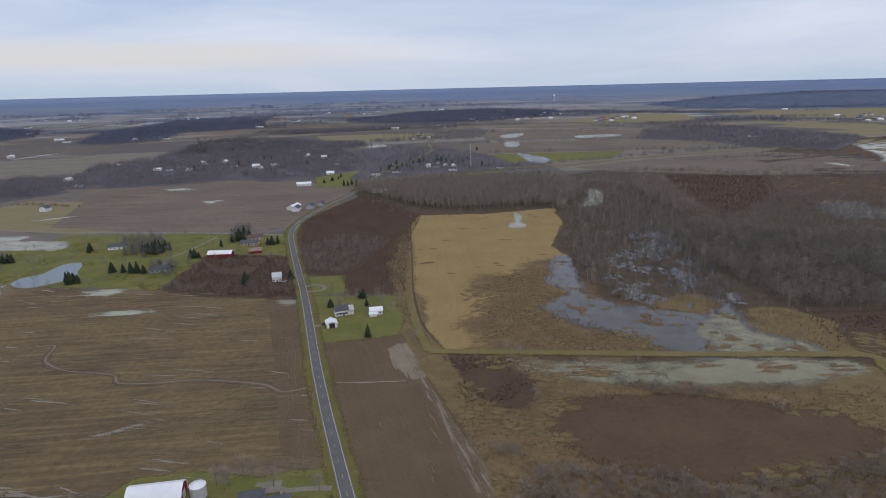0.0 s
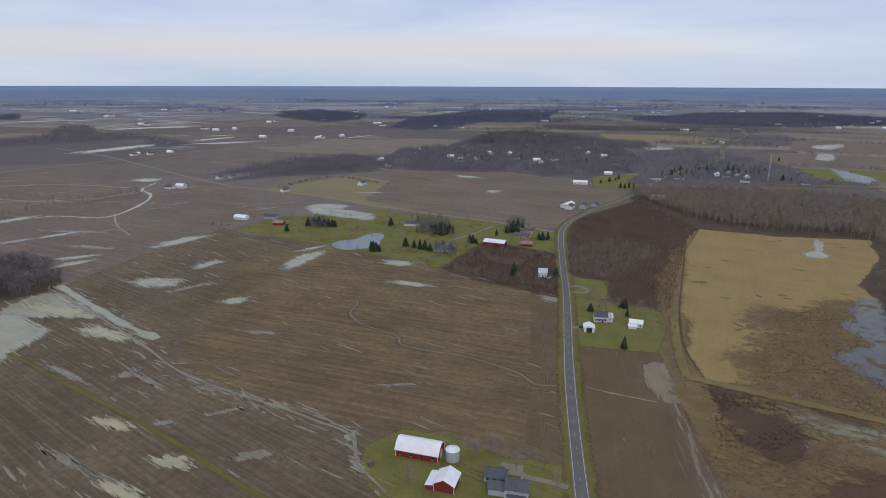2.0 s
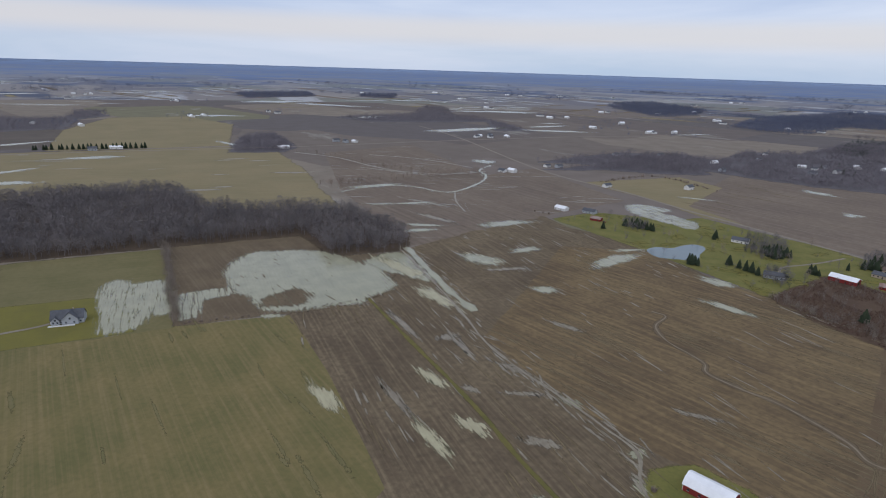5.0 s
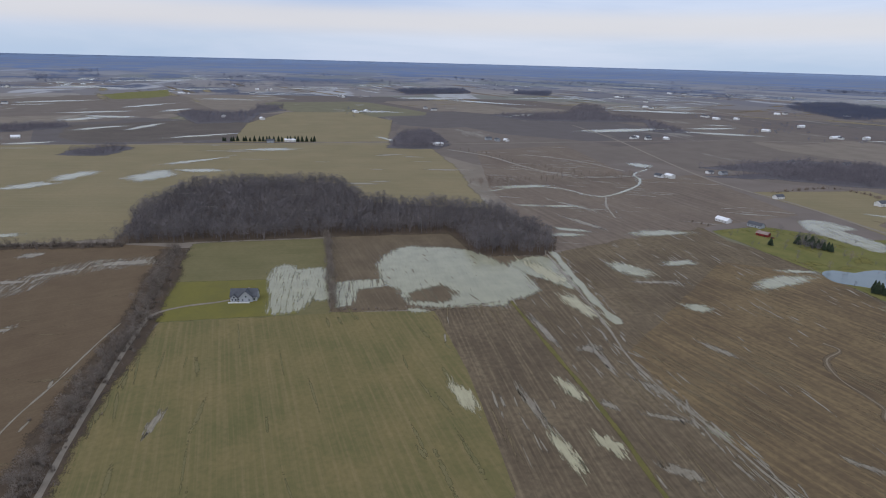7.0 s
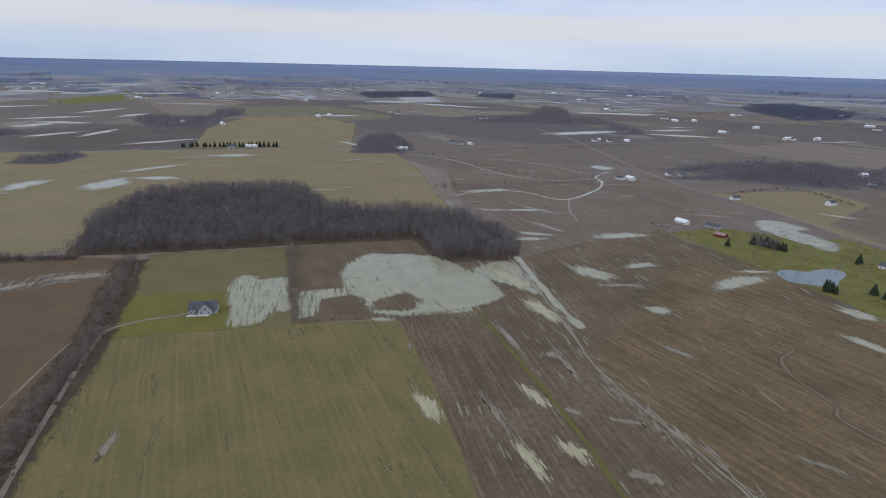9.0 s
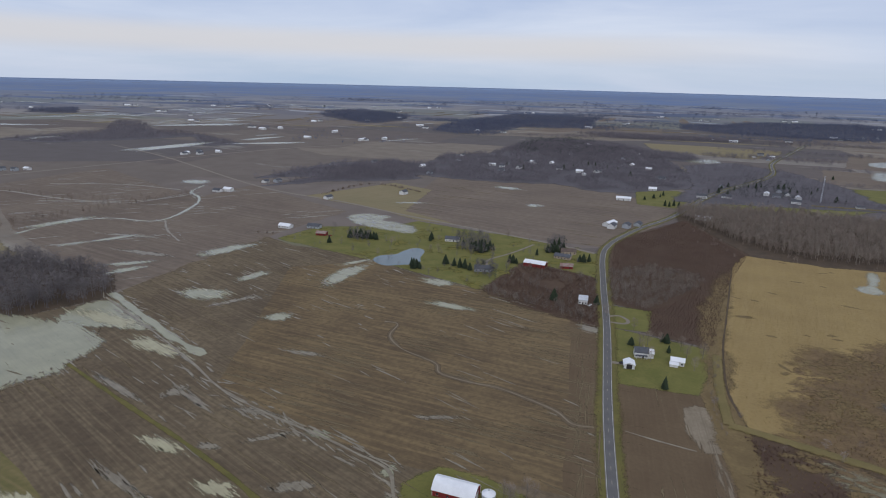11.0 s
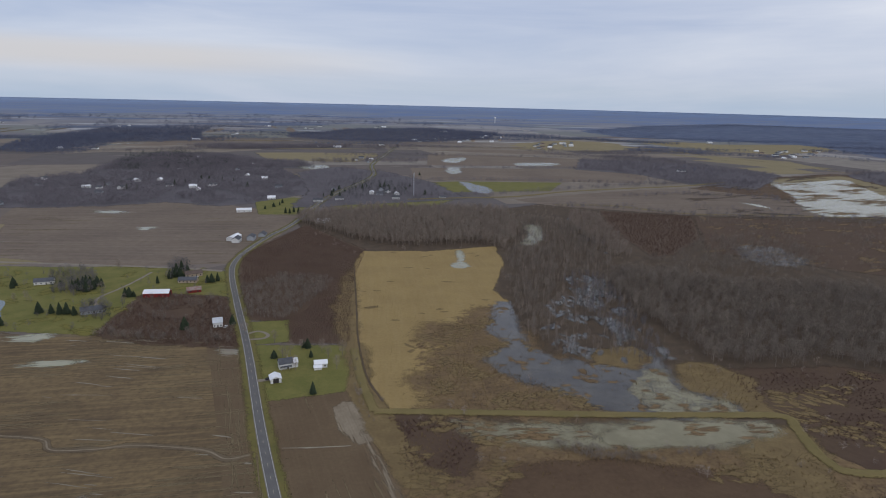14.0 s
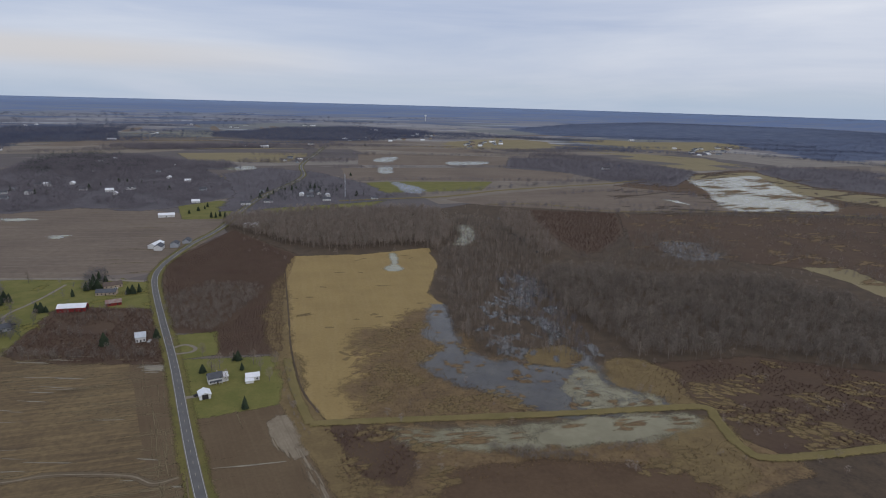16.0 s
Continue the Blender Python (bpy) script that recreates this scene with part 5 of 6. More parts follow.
flecks("swamp_glints", SWAMP_WATER, 120, (6, 24), (2.5, 8), 100, 6, WATER_DARK, "flooded swamp floor among the trees", "swamp water", 26, -0.05, 30, (), 30)
flecks("swamp_glints", SWAMP_NORTH, 30, (4, 18), (2, 6), 95, 6, WATER_DARK, "glints of water at the swamp's head", "swamp water", 21, 0.1, 30, (), 30)
flecks("lawn_patches", LAWN_POND, 90, (6, 26), (3, 12), 20, 4, YARD, "yellowed patches of the lawns", "lawn patch", 22, 0.0, 30, (), 40)
flecks("wheat_patches", GREEN_FIELD, 40, (10, 45), (1.0, 3), 0, 4, WHEAT_DULL, "worn yellow patches along the wheat rows", "wheat patch", 23, 0.0, 40)
flecks("wet_streaks", TAN_FIELD, 40, (20, 90), (3, 12), 75, 4, WATER_THIN, "pale wet streaks on the pasture", "wet streak", 24, 0.15, 120)
for k in range(22):
    a, d = radians(118 + k * 4.1), 2900 + (k * 41 % 22) * 120
    cx, cy = d * math.cos(a), d * math.sin(a)
    flecks("flooded_hollows", [(cx - 450, cy - 300), (cx + 450, cy - 300), (cx + 450, cy + 300), (cx - 450, cy + 300)], 15, (60, 330), (9, 42), 74 if k % 3 else 10, 4, WATER, "pale standing water on far fields", "flood water", 70 + k, 0.0, 300)
for k in range(26):
    a, d = radians(62 + k * 6.2), 2600 + (k * 37 % 23) * 80
    cx, cy = d * math.cos(a), d * math.sin(a)
    flecks("field_bands", [(cx - 500, cy - 400), (cx + 500, cy - 400), (cx + 500, cy + 400), (cx - 500, cy + 400)], 7, (150, 520), (14, 50), 12 if k % 3 else 102, 2, (PASTURE, SOIL_FAR, REED_PALE, WATER_THIN, SOIL_DARK)[k % 5], "long bands of far fields", "field", 40 + k, -0.5, 400)

# streams and ditches
for k, (line, width, wet) in enumerate(((CREEK, 1.7, WATER_THIN), (CREEK_UPPER, 6, WATER), (RIVER, 4.0, WATER), (RIVER_ARM, 2.5, WATER_THIN), (RIVER_WEST, 3.5, WATER_THIN), (WEST_STREAM, 1.0, WATER_THIN))):
    flow = smooth_line(line)
    strip("stream", flow, width, 7, wet, "shallow silty stream across the fields", "stream", 0.9, k)
    band = [(p.x, p.y + 9) for p in flow] + [(p.x, p.y - 9) for p in reversed(flow)]
    flecks("stream_spill", band, (110, 40, 60, 12, 40, 4, 20)[k], (4, 22), (0.5, 2.2), -10, 6, WATER_THIN, "spilled water in the rows beside the stream", "wet streak", 90 + k, -0.3, 20, (), 10)
strip("ditch", smooth_line(DITCH_CURVE), 0.9, 7, SILT, "narrow winding ditch with pale silt", "ditch", 0.8, 3)
strip("ditch", smooth_line(DITCH_CURVE), 4.0, 6, SOIL_DARK, "dark muddy ditch banks", "ditch", 0.8, 4)
strip("ditch", smooth_line(DITCH_ROAD), 1.0, 7, WATER_THIN, "thin silted rill across the bare field", "ditch", 0.8, 11)
strip("grass_strip", smooth_line(GRASS_STRIP), 2.6, 6, VERGE, "yellow-green grass strip between rows", "grass strip", 0.5, 5)
strip("dyke", smooth_line(DYKE), 7.0, 7, DYKE_GRASS, "grassy yellow dyke with a mown top", "dyke", 0.2, 6, crown=0.6)
strip("dyke", smooth_line(DYKE_NORTH), 6, 7, DYKE_GRASS, "grassy dyke along the reed meadow", "dyke", 0.3, 7, crown=0.4)
strip("ditch", smooth_line(MEADOW_DITCH), 1.3, 6, LITTER, "dark ditch along the reed meadow", "ditch", 0.6, 8)
strip("dyke", smooth_line(BANK), 11, 5, DYKE_GRASS, "pale straight grass embankment", "dyke", 0.3, 9, crown=0.5)

strip("dyke", smooth_line(MARSH_TRACK), 7, 5, DYKE_GRASS, "pale straight track across the far marsh", "dyke", 0.3, 12, crown=0.4)
strip("stream", smooth_line(CREEK_NW), 5, 7, WATER_THIN, "pale flooded creek between bare trees", "stream", 0.8, 13)
strip("ditch", smooth_line(DITCH_NW), 4, 7, WATER_THIN, "pale ditch across the flat field", "ditch", 0.6, 14)

# roads
road = smooth_line(MAIN_ROAD)
strip("verge", road, 13, 5, VERGE, "grass verges of the county road", "verge", 0.25, 1)
strip("road_shoulder", road, 6.3, 6, GRAVEL, "pale gravel shoulder of the county road", "shoulder", 0.1, 2)
strip("road", road, 5.9, 7, ASPHALT, "two-lane grey asphalt county road", "road", crown=0.06)
for off in (2.6, -2.6):
    strip("road_line", road, 0.2, 10.5, LINE_WHITE, "white edge line painted on the asphalt road", "road line", offset=off)
gone, due = 0.0, 0.0
for a, b in zip(road, road[1:]):
    while due < gone + (b - a).length and due < 900:
        p = a.lerp(b, (due - gone) / (b - a).length)
        q = p + (b - a).normalized() * 3.0
        strip("road_dash", [p, q], 0.2, 10.5, LINE_YELLOW, "pale yellow centre dash on the asphalt road", "road line")
        due += 12.0
    gone += (b - a).length
strip("road_side", smooth_line(SIDE_ROAD), 6.0, 6, GRAVEL, "pale straight gravel side road", "road", 0.1)
strip("road_west", smooth_line(WEST_ROAD), 7.0, 6, GRAVEL, "pale gravel road across the flat fields", "road", 0.1)
drive = smooth_line(HOUSE_DRIVE)
strip("driveway", drive, 3.0, 7, GRAVEL, "pale gravel driveway to the lone house", "driveway", 0.25)
strip("litter", smooth_line(HEDGE_WEST), 24, 5, LITTER, "brown litter and rough grass under the hedgerow", "wood floor", 0.3, 16)
strip("driveway", smooth_line(FARM_DRIVE), 3.2, 7, GRAVEL, "curved gravel drive of the farmhouse", "driveway", 0.15)
strip("driveway", smooth_line(LOOP_DRIVE), 3.0, 7, GRAVEL, "loop of gravel drive on the lawn", "driveway", 0.15)
strip("driveway", smooth_line(POND_DRIVE), 3.0, 7, GRAVEL, "long gravel drive to the pond house", "driveway", 0.15)
strip("driveway", smooth_line(SHED_DRIVE), 4.0, 7, GRAVEL, "short gravel drive to the white shed", "driveway", 0.15)

# ---- plants ----


def inside(points, outline):
    ok = np.zeros(len(points), bool)
    x, y = points[:, 0], points[:, 1]
    for i in range(len(outline)):
        (ax, ay), (bx, by) = outline[i - 1], outline[i]
        cross = (ay > y) != (by > y)
        ok ^= cross & (x < (bx - ax) * (y - ay) / ((by - ay) or 1e-9) + ax)
    return ok


def scatter(outline, spacing, rng, jitter=0.5):
    o = np.array(outline, float)
    xs = np.arange(o[:, 0].min(), o[:, 0].max(), spacing)
    ys = np.arange(o[:, 1].min(), o[:, 1].max(), spacing)
    g = np.stack(np.meshgrid(xs, ys), -1).reshape(-1, 2)
    g = g + rng.uniform(-jitter, jitter, g.shape) * spacing
    return g[inside(g, outline)]


def tree_shape(seed, twigs=90, limbs=6, width=0.030, spread=0.27, low=0.38, trunk=0.016, up=0.75):
    """A bare tree one unit high: a tapered trunk, limbs, and a crown of many fine twigs."""
    rng = np.random.default_rng(seed)
    v, f = [], []

    def spike(a, b, r0, r1):
        base = len(v)
        for p, r in ((a, r0), (b, r1)):
            for k in range(3):
                v.append((p[0] + r * math.cos(k * 2.1), p[1] + r * math.sin(k * 2.1), p[2]))
        for k in range(3):
            j = (k + 1) % 3
            f.extend([(base + k, base + j, base + 3 + j), (base + k, base + 3 + j, base + 3 + k)])

    lean = rng.uniform(-0.03, 0.03, 2)
    spike((0, 0, -0.01), (lean[0], lean[1], 0.8), trunk, trunk * 0.3)
    for k in range(limbs):
        a, h = rng.uniform(0, 6.28), rng.uniform(low * 0.8, 0.7)
        r = spread * rng.uniform(0.6, 1.0)
        spike((lean[0] * h, lean[1] * h, h), (r * math.cos(a), r * math.sin(a), min(0.97, h + rng.uniform(0.12, 0.3))), trunk * 0.45, trunk * 0.1)
    for k in range(twigs):
        a, u, w = rng.uniform(0, 6.28), rng.uniform(0, 1) ** 0.5, rng.uniform(-1, 1)
        r = spread * u * math.sqrt(1 - w * w * 0.9)
        c = np.array([r * math.cos(a), r * math.sin(a), low + (1 - low) * (0.5 + 0.48 * w)])
        d = np.array([math.cos(a) * 0.7, math.sin(a) * 0.7, up]) + rng.normal(0, 0.35, 3)
        d = d / np.linalg.norm(d) * rng.uniform(0.09, 0.18)
        side = np.cross(d, rng.normal(0, 1, 3))
        side = side / (np.linalg.norm(side) + 1e-9) * width * rng.uniform(0.4, 1.0) * 0.5
        base = len(v)
        v.extend([tuple(c - d * 0.5 - side), tuple(c - d * 0.5 + side), tuple(c + d * 0.5)])
        f.append((base, base + 1, base + 2))
    return np.array(v), np.array(f)


def clump_shape(seed, blades=24, width=0.07):
    """A low shrub or tussock one unit high and about as wide."""
    rng = np.random.default_rng(seed)
    v, f = [], []
    for k in range(blades):
        a, r = rng.uniform(0, 6.28), 0.35 * rng.uniform(0, 1) ** 0.5
        b = np.array([r * math.cos(a), r * math.sin(a), 0.0])
        t = b + np.array([math.cos(a) * rng.uniform(0.1, 0.45), math.sin(a) * rng.uniform(0.1, 0.45), rng.uniform(0.5, 1.0)])
        s = np.array([-math.sin(a), math.cos(a), 0]) * width * rng.uniform(0.5, 1)
        base = len(v)
        v.extend([tuple(b - s), tuple(b + s), tuple(t)])
        f.append((base, base + 1, base + 2))
    return np.array(v), np.array(f)


FINE_TREES = [tree_shape(k) for k in range(7)]
ROUND_TREES = [tree_shape(110 + k, 84, 5, 0.034, 0.31, 0.3, up=0.4) for k in range(7)]
SLIM_TREES = [tree_shape(20 + k, 60, 5, 0.026, 0.19, 0.42, 0.014) for k in range(6)]
SWAMP_TREES = [tree_shape(90 + k, 84, 5, 0.026, 0.30, 0.25, up=0.5) for k in range(6)]
BUSHY_TREES = [tree_shape(190 + k, 120, 5, 0.028, 0.36, 0.3, up=0.45) for k in range(7)]
MEDIUM_TREES = [tree_shape(50 + k, 54, 3, 0.055, 0.34, 0.2, up=0.35) for k in range(6)]
COARSE_TREES = [tree_shape(40 + k, 22, 0, 0.13, 0.40, 0.12, up=0.1) for k in range(6)]
SHRUB_CLUMPS = [clump_shape(60 + k) for k in range(6)]
TUFTS = [clump_shape(80 + k, 9, 0.09) for k in range(5)]


def grown(name, points, heights, shapes, material, label, category, seed=0, wide=1.0):
    """Many plants on the given points of the plan, joined into one piece of stuff."""
    rng = np.random.default_rng(seed)
    vs, fs, count = [], [], 0
    pick = rng.integers(0, len(shapes), len(points))
    turn = rng.uniform(0, 6.28, len(points))
    size = rng.uniform(heights[0], heights[1], len(points))
    for (x, y), k, a, h in zip(points, pick, turn, size):
        h *= 1 + 0.3 * noise.noise(Vector((x / 24, y / 24, seed)))
        v, f = shapes[k]
        px, py, pz, s = lay(float(x), float(y))
        c, sn = math.cos(a) * h * s * wide, math.sin(a) * h * s * wide
        vs.append(np.stack([v[:, 0] * c - v[:, 1] * sn + px, v[:, 0] * sn + v[:, 1] * c + py, v[:, 2] * h * s + pz], 1))
        fs.append(f + count)
        count += len(v)
    if not vs:
        return None
    v, f = np.concatenate(vs), np.concatenate(fs)
    me = bpy.data.meshes.new(name)
    me.vertices.add(len(v))
    me.vertices.foreach_set("co", v.ravel().astype(np.float32))
    me.loops.add(f.size)
    me.loops.foreach_set("vertex_index", f.ravel().astype(np.int32))
    me.polygons.add(len(f))
    me.polygons.foreach_set("loop_start", np.arange(0, f.size, 3, dtype=np.int32))
    me.update(calc_edges=True)
    me.attributes.new("cover", "FLOAT", "POINT").data.foreach_set("value", np.ones(len(v), np.float32))
    me.materials.append(material)
    return tagged(new(name, me), label, category, kind="stuff")


def wood(name, outline, spacing, heights, shapes, material, label, seed, gaps=(), keep=0.0, wide=1.0, thin=0.0, edge=None, grain=30):
    rng = np.random.default_rng(seed)
    outline = [(p.x, p.y) for p in ragged(outline, spacing * 1.6 if edge is None else edge, 12, seed)]
    pts = scatter(outline, spacing, rng, 0.6)
    for hole in gaps:
        pts = pts[~inside(pts, hole) | (rng.uniform(0, 1, len(pts)) < keep)]
    if thin:
        pts = pts[np.array([noise.noise(Vector((p[0] / grain, p[1] / grain, seed))) for p in pts]) > thin]
    return grown(name, pts, heights, shapes, material, label, "wood", seed, wide)


def along(line, spacing, width, rng):
    out = []
    flow = smooth_line(line, 10)
    for a, b in zip(flow, flow[1:]):
        for _ in range(max(1, int(round((b - a).length / spacing + rng.uniform(-0.4, 0.4))))):
            q = a.lerp(b, rng.uniform(0, 1))
            out.append((q.x + rng.normal(0, width / 2), q.y + rng.normal(0, width / 2)))
    return np.array(out)


def hedge(name, line, spacing, width, heights, shapes, material, label, seed, wide=1.0):
    return grown(name, along(line, spacing, width, np.random.default_rng(seed)), heights, shapes, material, label, "hedge", seed, wide)


wood("bare_wood", WOOD_NEAR, 6.0, (12, 18), ROUND_TREES, TWIG_DARK, "dense dark bare deciduous wood", 1)
wood("swamp_wood", SWAMP_EAST, 6.4, (9, 14), BUSHY_TREES, TWIG_SWAMP, "dense grey-brown bare wood of the swamp", 2, (SWAMP_WATER,), 0.2)
wood("swamp_wood", SWAMP_WEST, 7.0, (7, 12), SWAMP_TREES, TWIG_SWAMP, "grey-brown bare trees of the swamp", 22, (SWAMP_WATER, SWAMP_POOL_A, SWAMP_GLINTS), 0.3, thin=-0.28)
wood("swamp_trunks", SWAMP_WEST, 12.0, (8, 13), SLIM_TREES, TWIG, "slender grey bare trees in the swamp", 3, thin=0.0)
wood("swamp_trunks", SWAMP_EAST, 15.0, (11, 15), SLIM_TREES, TWIG_GREY, "pale slender trees in the swamp wood", 23, thin=0.1)
wood("flooded_trees", SWAMP_WATER, 7.0, (7, 12), SLIM_TREES, TWIG_DARK, "slender bare trees standing in water", 4)
wood("north_wood", NORTH_WOOD, 6.2, (9, 16), FINE_TREES, TWIG, "bare wood behind the reed meadow", 5)
wood("north_trunks", NORTH_WOOD, 10, (13, 19), SLIM_TREES, TWIG_GREY, "pale slender trees of the northern wood", 6)
wood("swamp_wood", SWAMP_NORTH, 6.5, (9, 15), FINE_TREES, TWIG, "bare trees at the head of the swamp", 7)
wood("thicket", EAST_THICKET, 7.5, (5, 11), MEDIUM_TREES, TWIG_SWAMP, "patchy bare thicket beyond the swamp", 8, (SWAMP_POOL_B,), 0.3, thin=-0.2)
wood("thicket", MARSH_FAR, 10, (3, 9), MEDIUM_TREES, TWIG_SWAMP, "scattered bare trees of the far marsh", 18, thin=0.02, grain=60)
wood("thicket", MARSH_LAKE, 13, (3, 8), COARSE_TREES, TWIG_MID, "scattered bare bushes round the marsh lake", 19, (LAKE, LAKE_SHORE), 0.0, 1.3, 0.05, grain=70)
wood("thicket", GREY_THICKET, 4.4, (3.5, 7), BUSHY_TREES, TWIG_SWAMP, "grey bare thicket beside the road", 9, wide=1.2)
village_plots = [(float(x), float(y)) for x, y in scatter(VILLAGE_WOOD, 165, np.random.default_rng(31), 0.45)]
clearings = [[(x + 17 * math.cos(0.785 * k), y - 8 + 22 * math.sin(0.785 * k)) for k in range(8)] for x, y in village_plots]
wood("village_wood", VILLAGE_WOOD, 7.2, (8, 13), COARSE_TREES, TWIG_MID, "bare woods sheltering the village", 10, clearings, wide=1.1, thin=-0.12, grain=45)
wood("pine_wood", PINE_WOOD, 11, (9, 14), COARSE_TREES, PINE_FAR, "dark green pines among the village woods", 24, clearings, thin=-0.05, grain=60)
wood("pine_wood", PINE_VILLAGE, 14, (6, 11), COARSE_TREES, PINE_FAR, "dark green conifers round the village houses", 25, wide=0.8, thin=0.0, grain=40)
wood("village_wood", WEST_WOOD, 7.5, (9, 13), COARSE_TREES, TWIG_MID, "bare wood west of the village", 11)
wood("village_wood", VILLAGE_TREES, 9.0, (6, 11), COARSE_TREES, TWIG_MID, "bare trees round the village houses", 12, thin=-0.05, grain=40)
wood("village_wood", EAST_BIG_WOOD, 9.0, (7, 12), COARSE_TREES, TWIG_MID, "wide dark bare wood before the eastern meadows", 14, thin=-0.3, grain=45)
wood("village_wood", LAKE_WOOD, 10.0, (7, 12), COARSE_TREES, TWIG_MID, "dark bare wood behind the marsh lake", 15, thin=-0.2, grain=60)
# the forest's haze is in its twig colour
wood("far_wood", FOREST_EAST, 46, (7, 12), COARSE_TREES, TWIG_HAZY, "wide forest towards the horizon, tinted haze blue", 16, wide=2.6, thin=0.0, grain=260)
for k, grove in enumerate((GROVE_A, GROVE_B, GROVE_C, GROVE_D)):
    wood("grove", grove, 5.0, (5, 9), ROUND_TREES, TWIG_DARK, "dark clump of bare trees on the lawns", 150 + k, wide=1.2, edge=2)
    wood("pine_grove", grove, 7.5, (5, 9), COARSE_TREES, PINE_FAR, "dark green pines in the lawn grove", 250 + k, wide=0.8, edge=2, thin=-0.1)
for k, far_outline in enumerate((ROAD_WOOD, FAR_WOOD_E, FAR_WOOD_A, FAR_WOOD_H, NORTH_WOOD_A, NORTH_WOOD_F, NORTH_WOOD_E, FIELD_WOOD, FAR_WOOD_D, FAR_WOOD_B, FAR_WOOD_C, FAR_WOOD_F, FAR_WOOD_G, NORTH_WOOD_B, NORTH_WOOD_C, NORTH_WOOD_D)):
    close = k < 7
    wood("far_wood", far_outline, 8.0 if close else 12.0, (9, 13), COARSE_TREES, TWIG_MID if k < 9 else TWIG_HAZY, "dark bare wood among the far fields", 20 + k, wide=1.25, thin=-0.4, edge=9 if close else 18)
wood("scrub", RED_SCRUB, 1.9, (0.5, 1.0), SHRUB_CLUMPS, TWIG_RED, "red-brown bare scrub bushes", 40, (GREY_THICKET,), 0.0, 1.6)
wood("scrub", SCRUB_ROAD_WEST, 2.1, (0.6, 1.4), SHRUB_CLUMPS, TWIG_RED, "red-brown bare brush near the white house", 41, (), 0.0, 1.5, -0.3)
wood("scrub", SCRUB_ROAD_WEST, 7, (3, 7), BUSHY_TREES, TWIG_SWAMP, "small bare trees in the brush", 42, thin=-0.1)
wood("scrub", FAR_SCRUB, 3.6, (1.0, 2.2), SHRUB_CLUMPS, TWIG_RED, "red-brown scrub beyond the swamp", 43)
wood("scrub", RED_MARSH, 2.8, (0.6, 1.3), SHRUB_CLUMPS, TWIG_RED, "red-brown marsh bushes", 44, wide=1.6, thin=-0.1)
wood("scrub", MARSH_DARK, 2.4, (0.6, 1.3), SHRUB_CLUMPS, TWIG_RED, "dark red-brown marsh bushes", 45, wide=1.6, thin=-0.25)
wood("scrub", MARSH_THICKET, 2.9, (2.5, 5.5), BUSHY_TREES, TWIG_SWAMP, "grey-brown willow brush of the marsh", 46, thin=-0.25, wide=1.5)
wood("scrub", DYKE_THICKET, 2.8, (2.2, 4.5), BUSHY_TREES, TWIG_SWAMP, "bare willow bushes below the dyke", 47, thin=-0.1, wide=1.5)
wood("sedge", MARSH_FIELD, 3.2, (0.7, 1.7), TUFTS, SEDGE, "dry sedge tussocks in the wet marsh", 48, (POOL_MAIN,), 0.12)
wood("sedge", MARSH_SOUTH, 3.6, (0.7, 1.6), TUFTS, SEDGE, "dry sedge tussocks south of the dyke", 49, (POOL_SOUTH, MARSH_BASIN), 0.12)
wood("sedge", GOLD_FIELD, 4.2, (0.5, 1.1), TUFTS, REED, "tufts of golden dry reed", 50)
wood("sedge", SEDGE_BANK, 3.0, (0.8, 1.6), TUFTS, SEDGE, "golden sedge at the pool's edge", 51)
wood("sedge", RED_MARSH, 6.0, (0.8, 1.5), TUFTS, SEDGE, "pale sedge patches in the red marsh", 52, thin=0.1)
rng = np.random.default_rng(77)
for k in range(120):
    a, d = radians(rng.uniform(78, 205)), rng.uniform(3600, 6800)
    cx, cy = d * math.cos(a), d * math.sin(a)
    turn = radians(12 + 90 * (rng.uniform() < 0.25) + rng.normal(0, 6))
    half, deep = rng.uniform(90, 420) * d / 3500, rng.uniform(14, 90) * d / 3500
    ring = [(cx + u * half * math.cos(turn) - v * deep * math.sin(turn), cy + u * half * math.sin(turn) + v * deep * math.cos(turn))
            for u, v in ((-1, -0.6), (-0.3, -1), (0.5, -0.7), (1, -0.2), (0.8, 0.8), (0.1, 0.6), (-0.7, 1))]
    wood("far_wood", ring, 25 + d / 110, (13, 19), COARSE_TREES, TWIG_HAZY, "dark strip of bare wood among distant fields", 200 + k, wide=1.6 + d / 5000)
north_fields = (LAKE, NORTH_FIELD_A, NORTH_FIELD_B, NORTH_FIELD_C, NORTH_FIELD_D, NORTH_GREEN, TAN_EAST_A, TAN_EAST_B, TAN_EAST_C)
for k in range(90):
    az = rng.uniform(44, 122)
    a, d = radians(az), rng.uniform(1500, 4200) if k % 2 else rng.uniform(2200, 3600)
    cx, cy = d * math.cos(a), d * math.sin(a)
    turn = radians(az + 90 + rng.normal(0, 12))
    half, deep = rng.uniform(60, 260) * (0.4 + d / 3500), rng.uniform(12, 60) * (0.3 + d / 2500)
    if d < 1900 and not 60 < az < 74 or any(inside(np.array([(cx, cy)]), f)[0] for f in north_fields):
        continue
    ring = [(cx + u * half * math.cos(turn) - v * deep * math.sin(turn), cy + u * half * math.sin(turn) + v * deep * math.cos(turn))
            for u, v in ((-1, -0.6), (-0.3, -1), (0.5, -0.7), (1, -0.2), (0.8, 0.8), (0.1, 0.6), (-0.7, 1))]
    wood("far_wood", ring, 8 + d / 330, (8, 13), COARSE_TREES, TWIG_MID if d < 2600 else TWIG_HAZY, "dark belt of bare trees between northern fields", 400 + k, wide=1.3 + d / 6000)
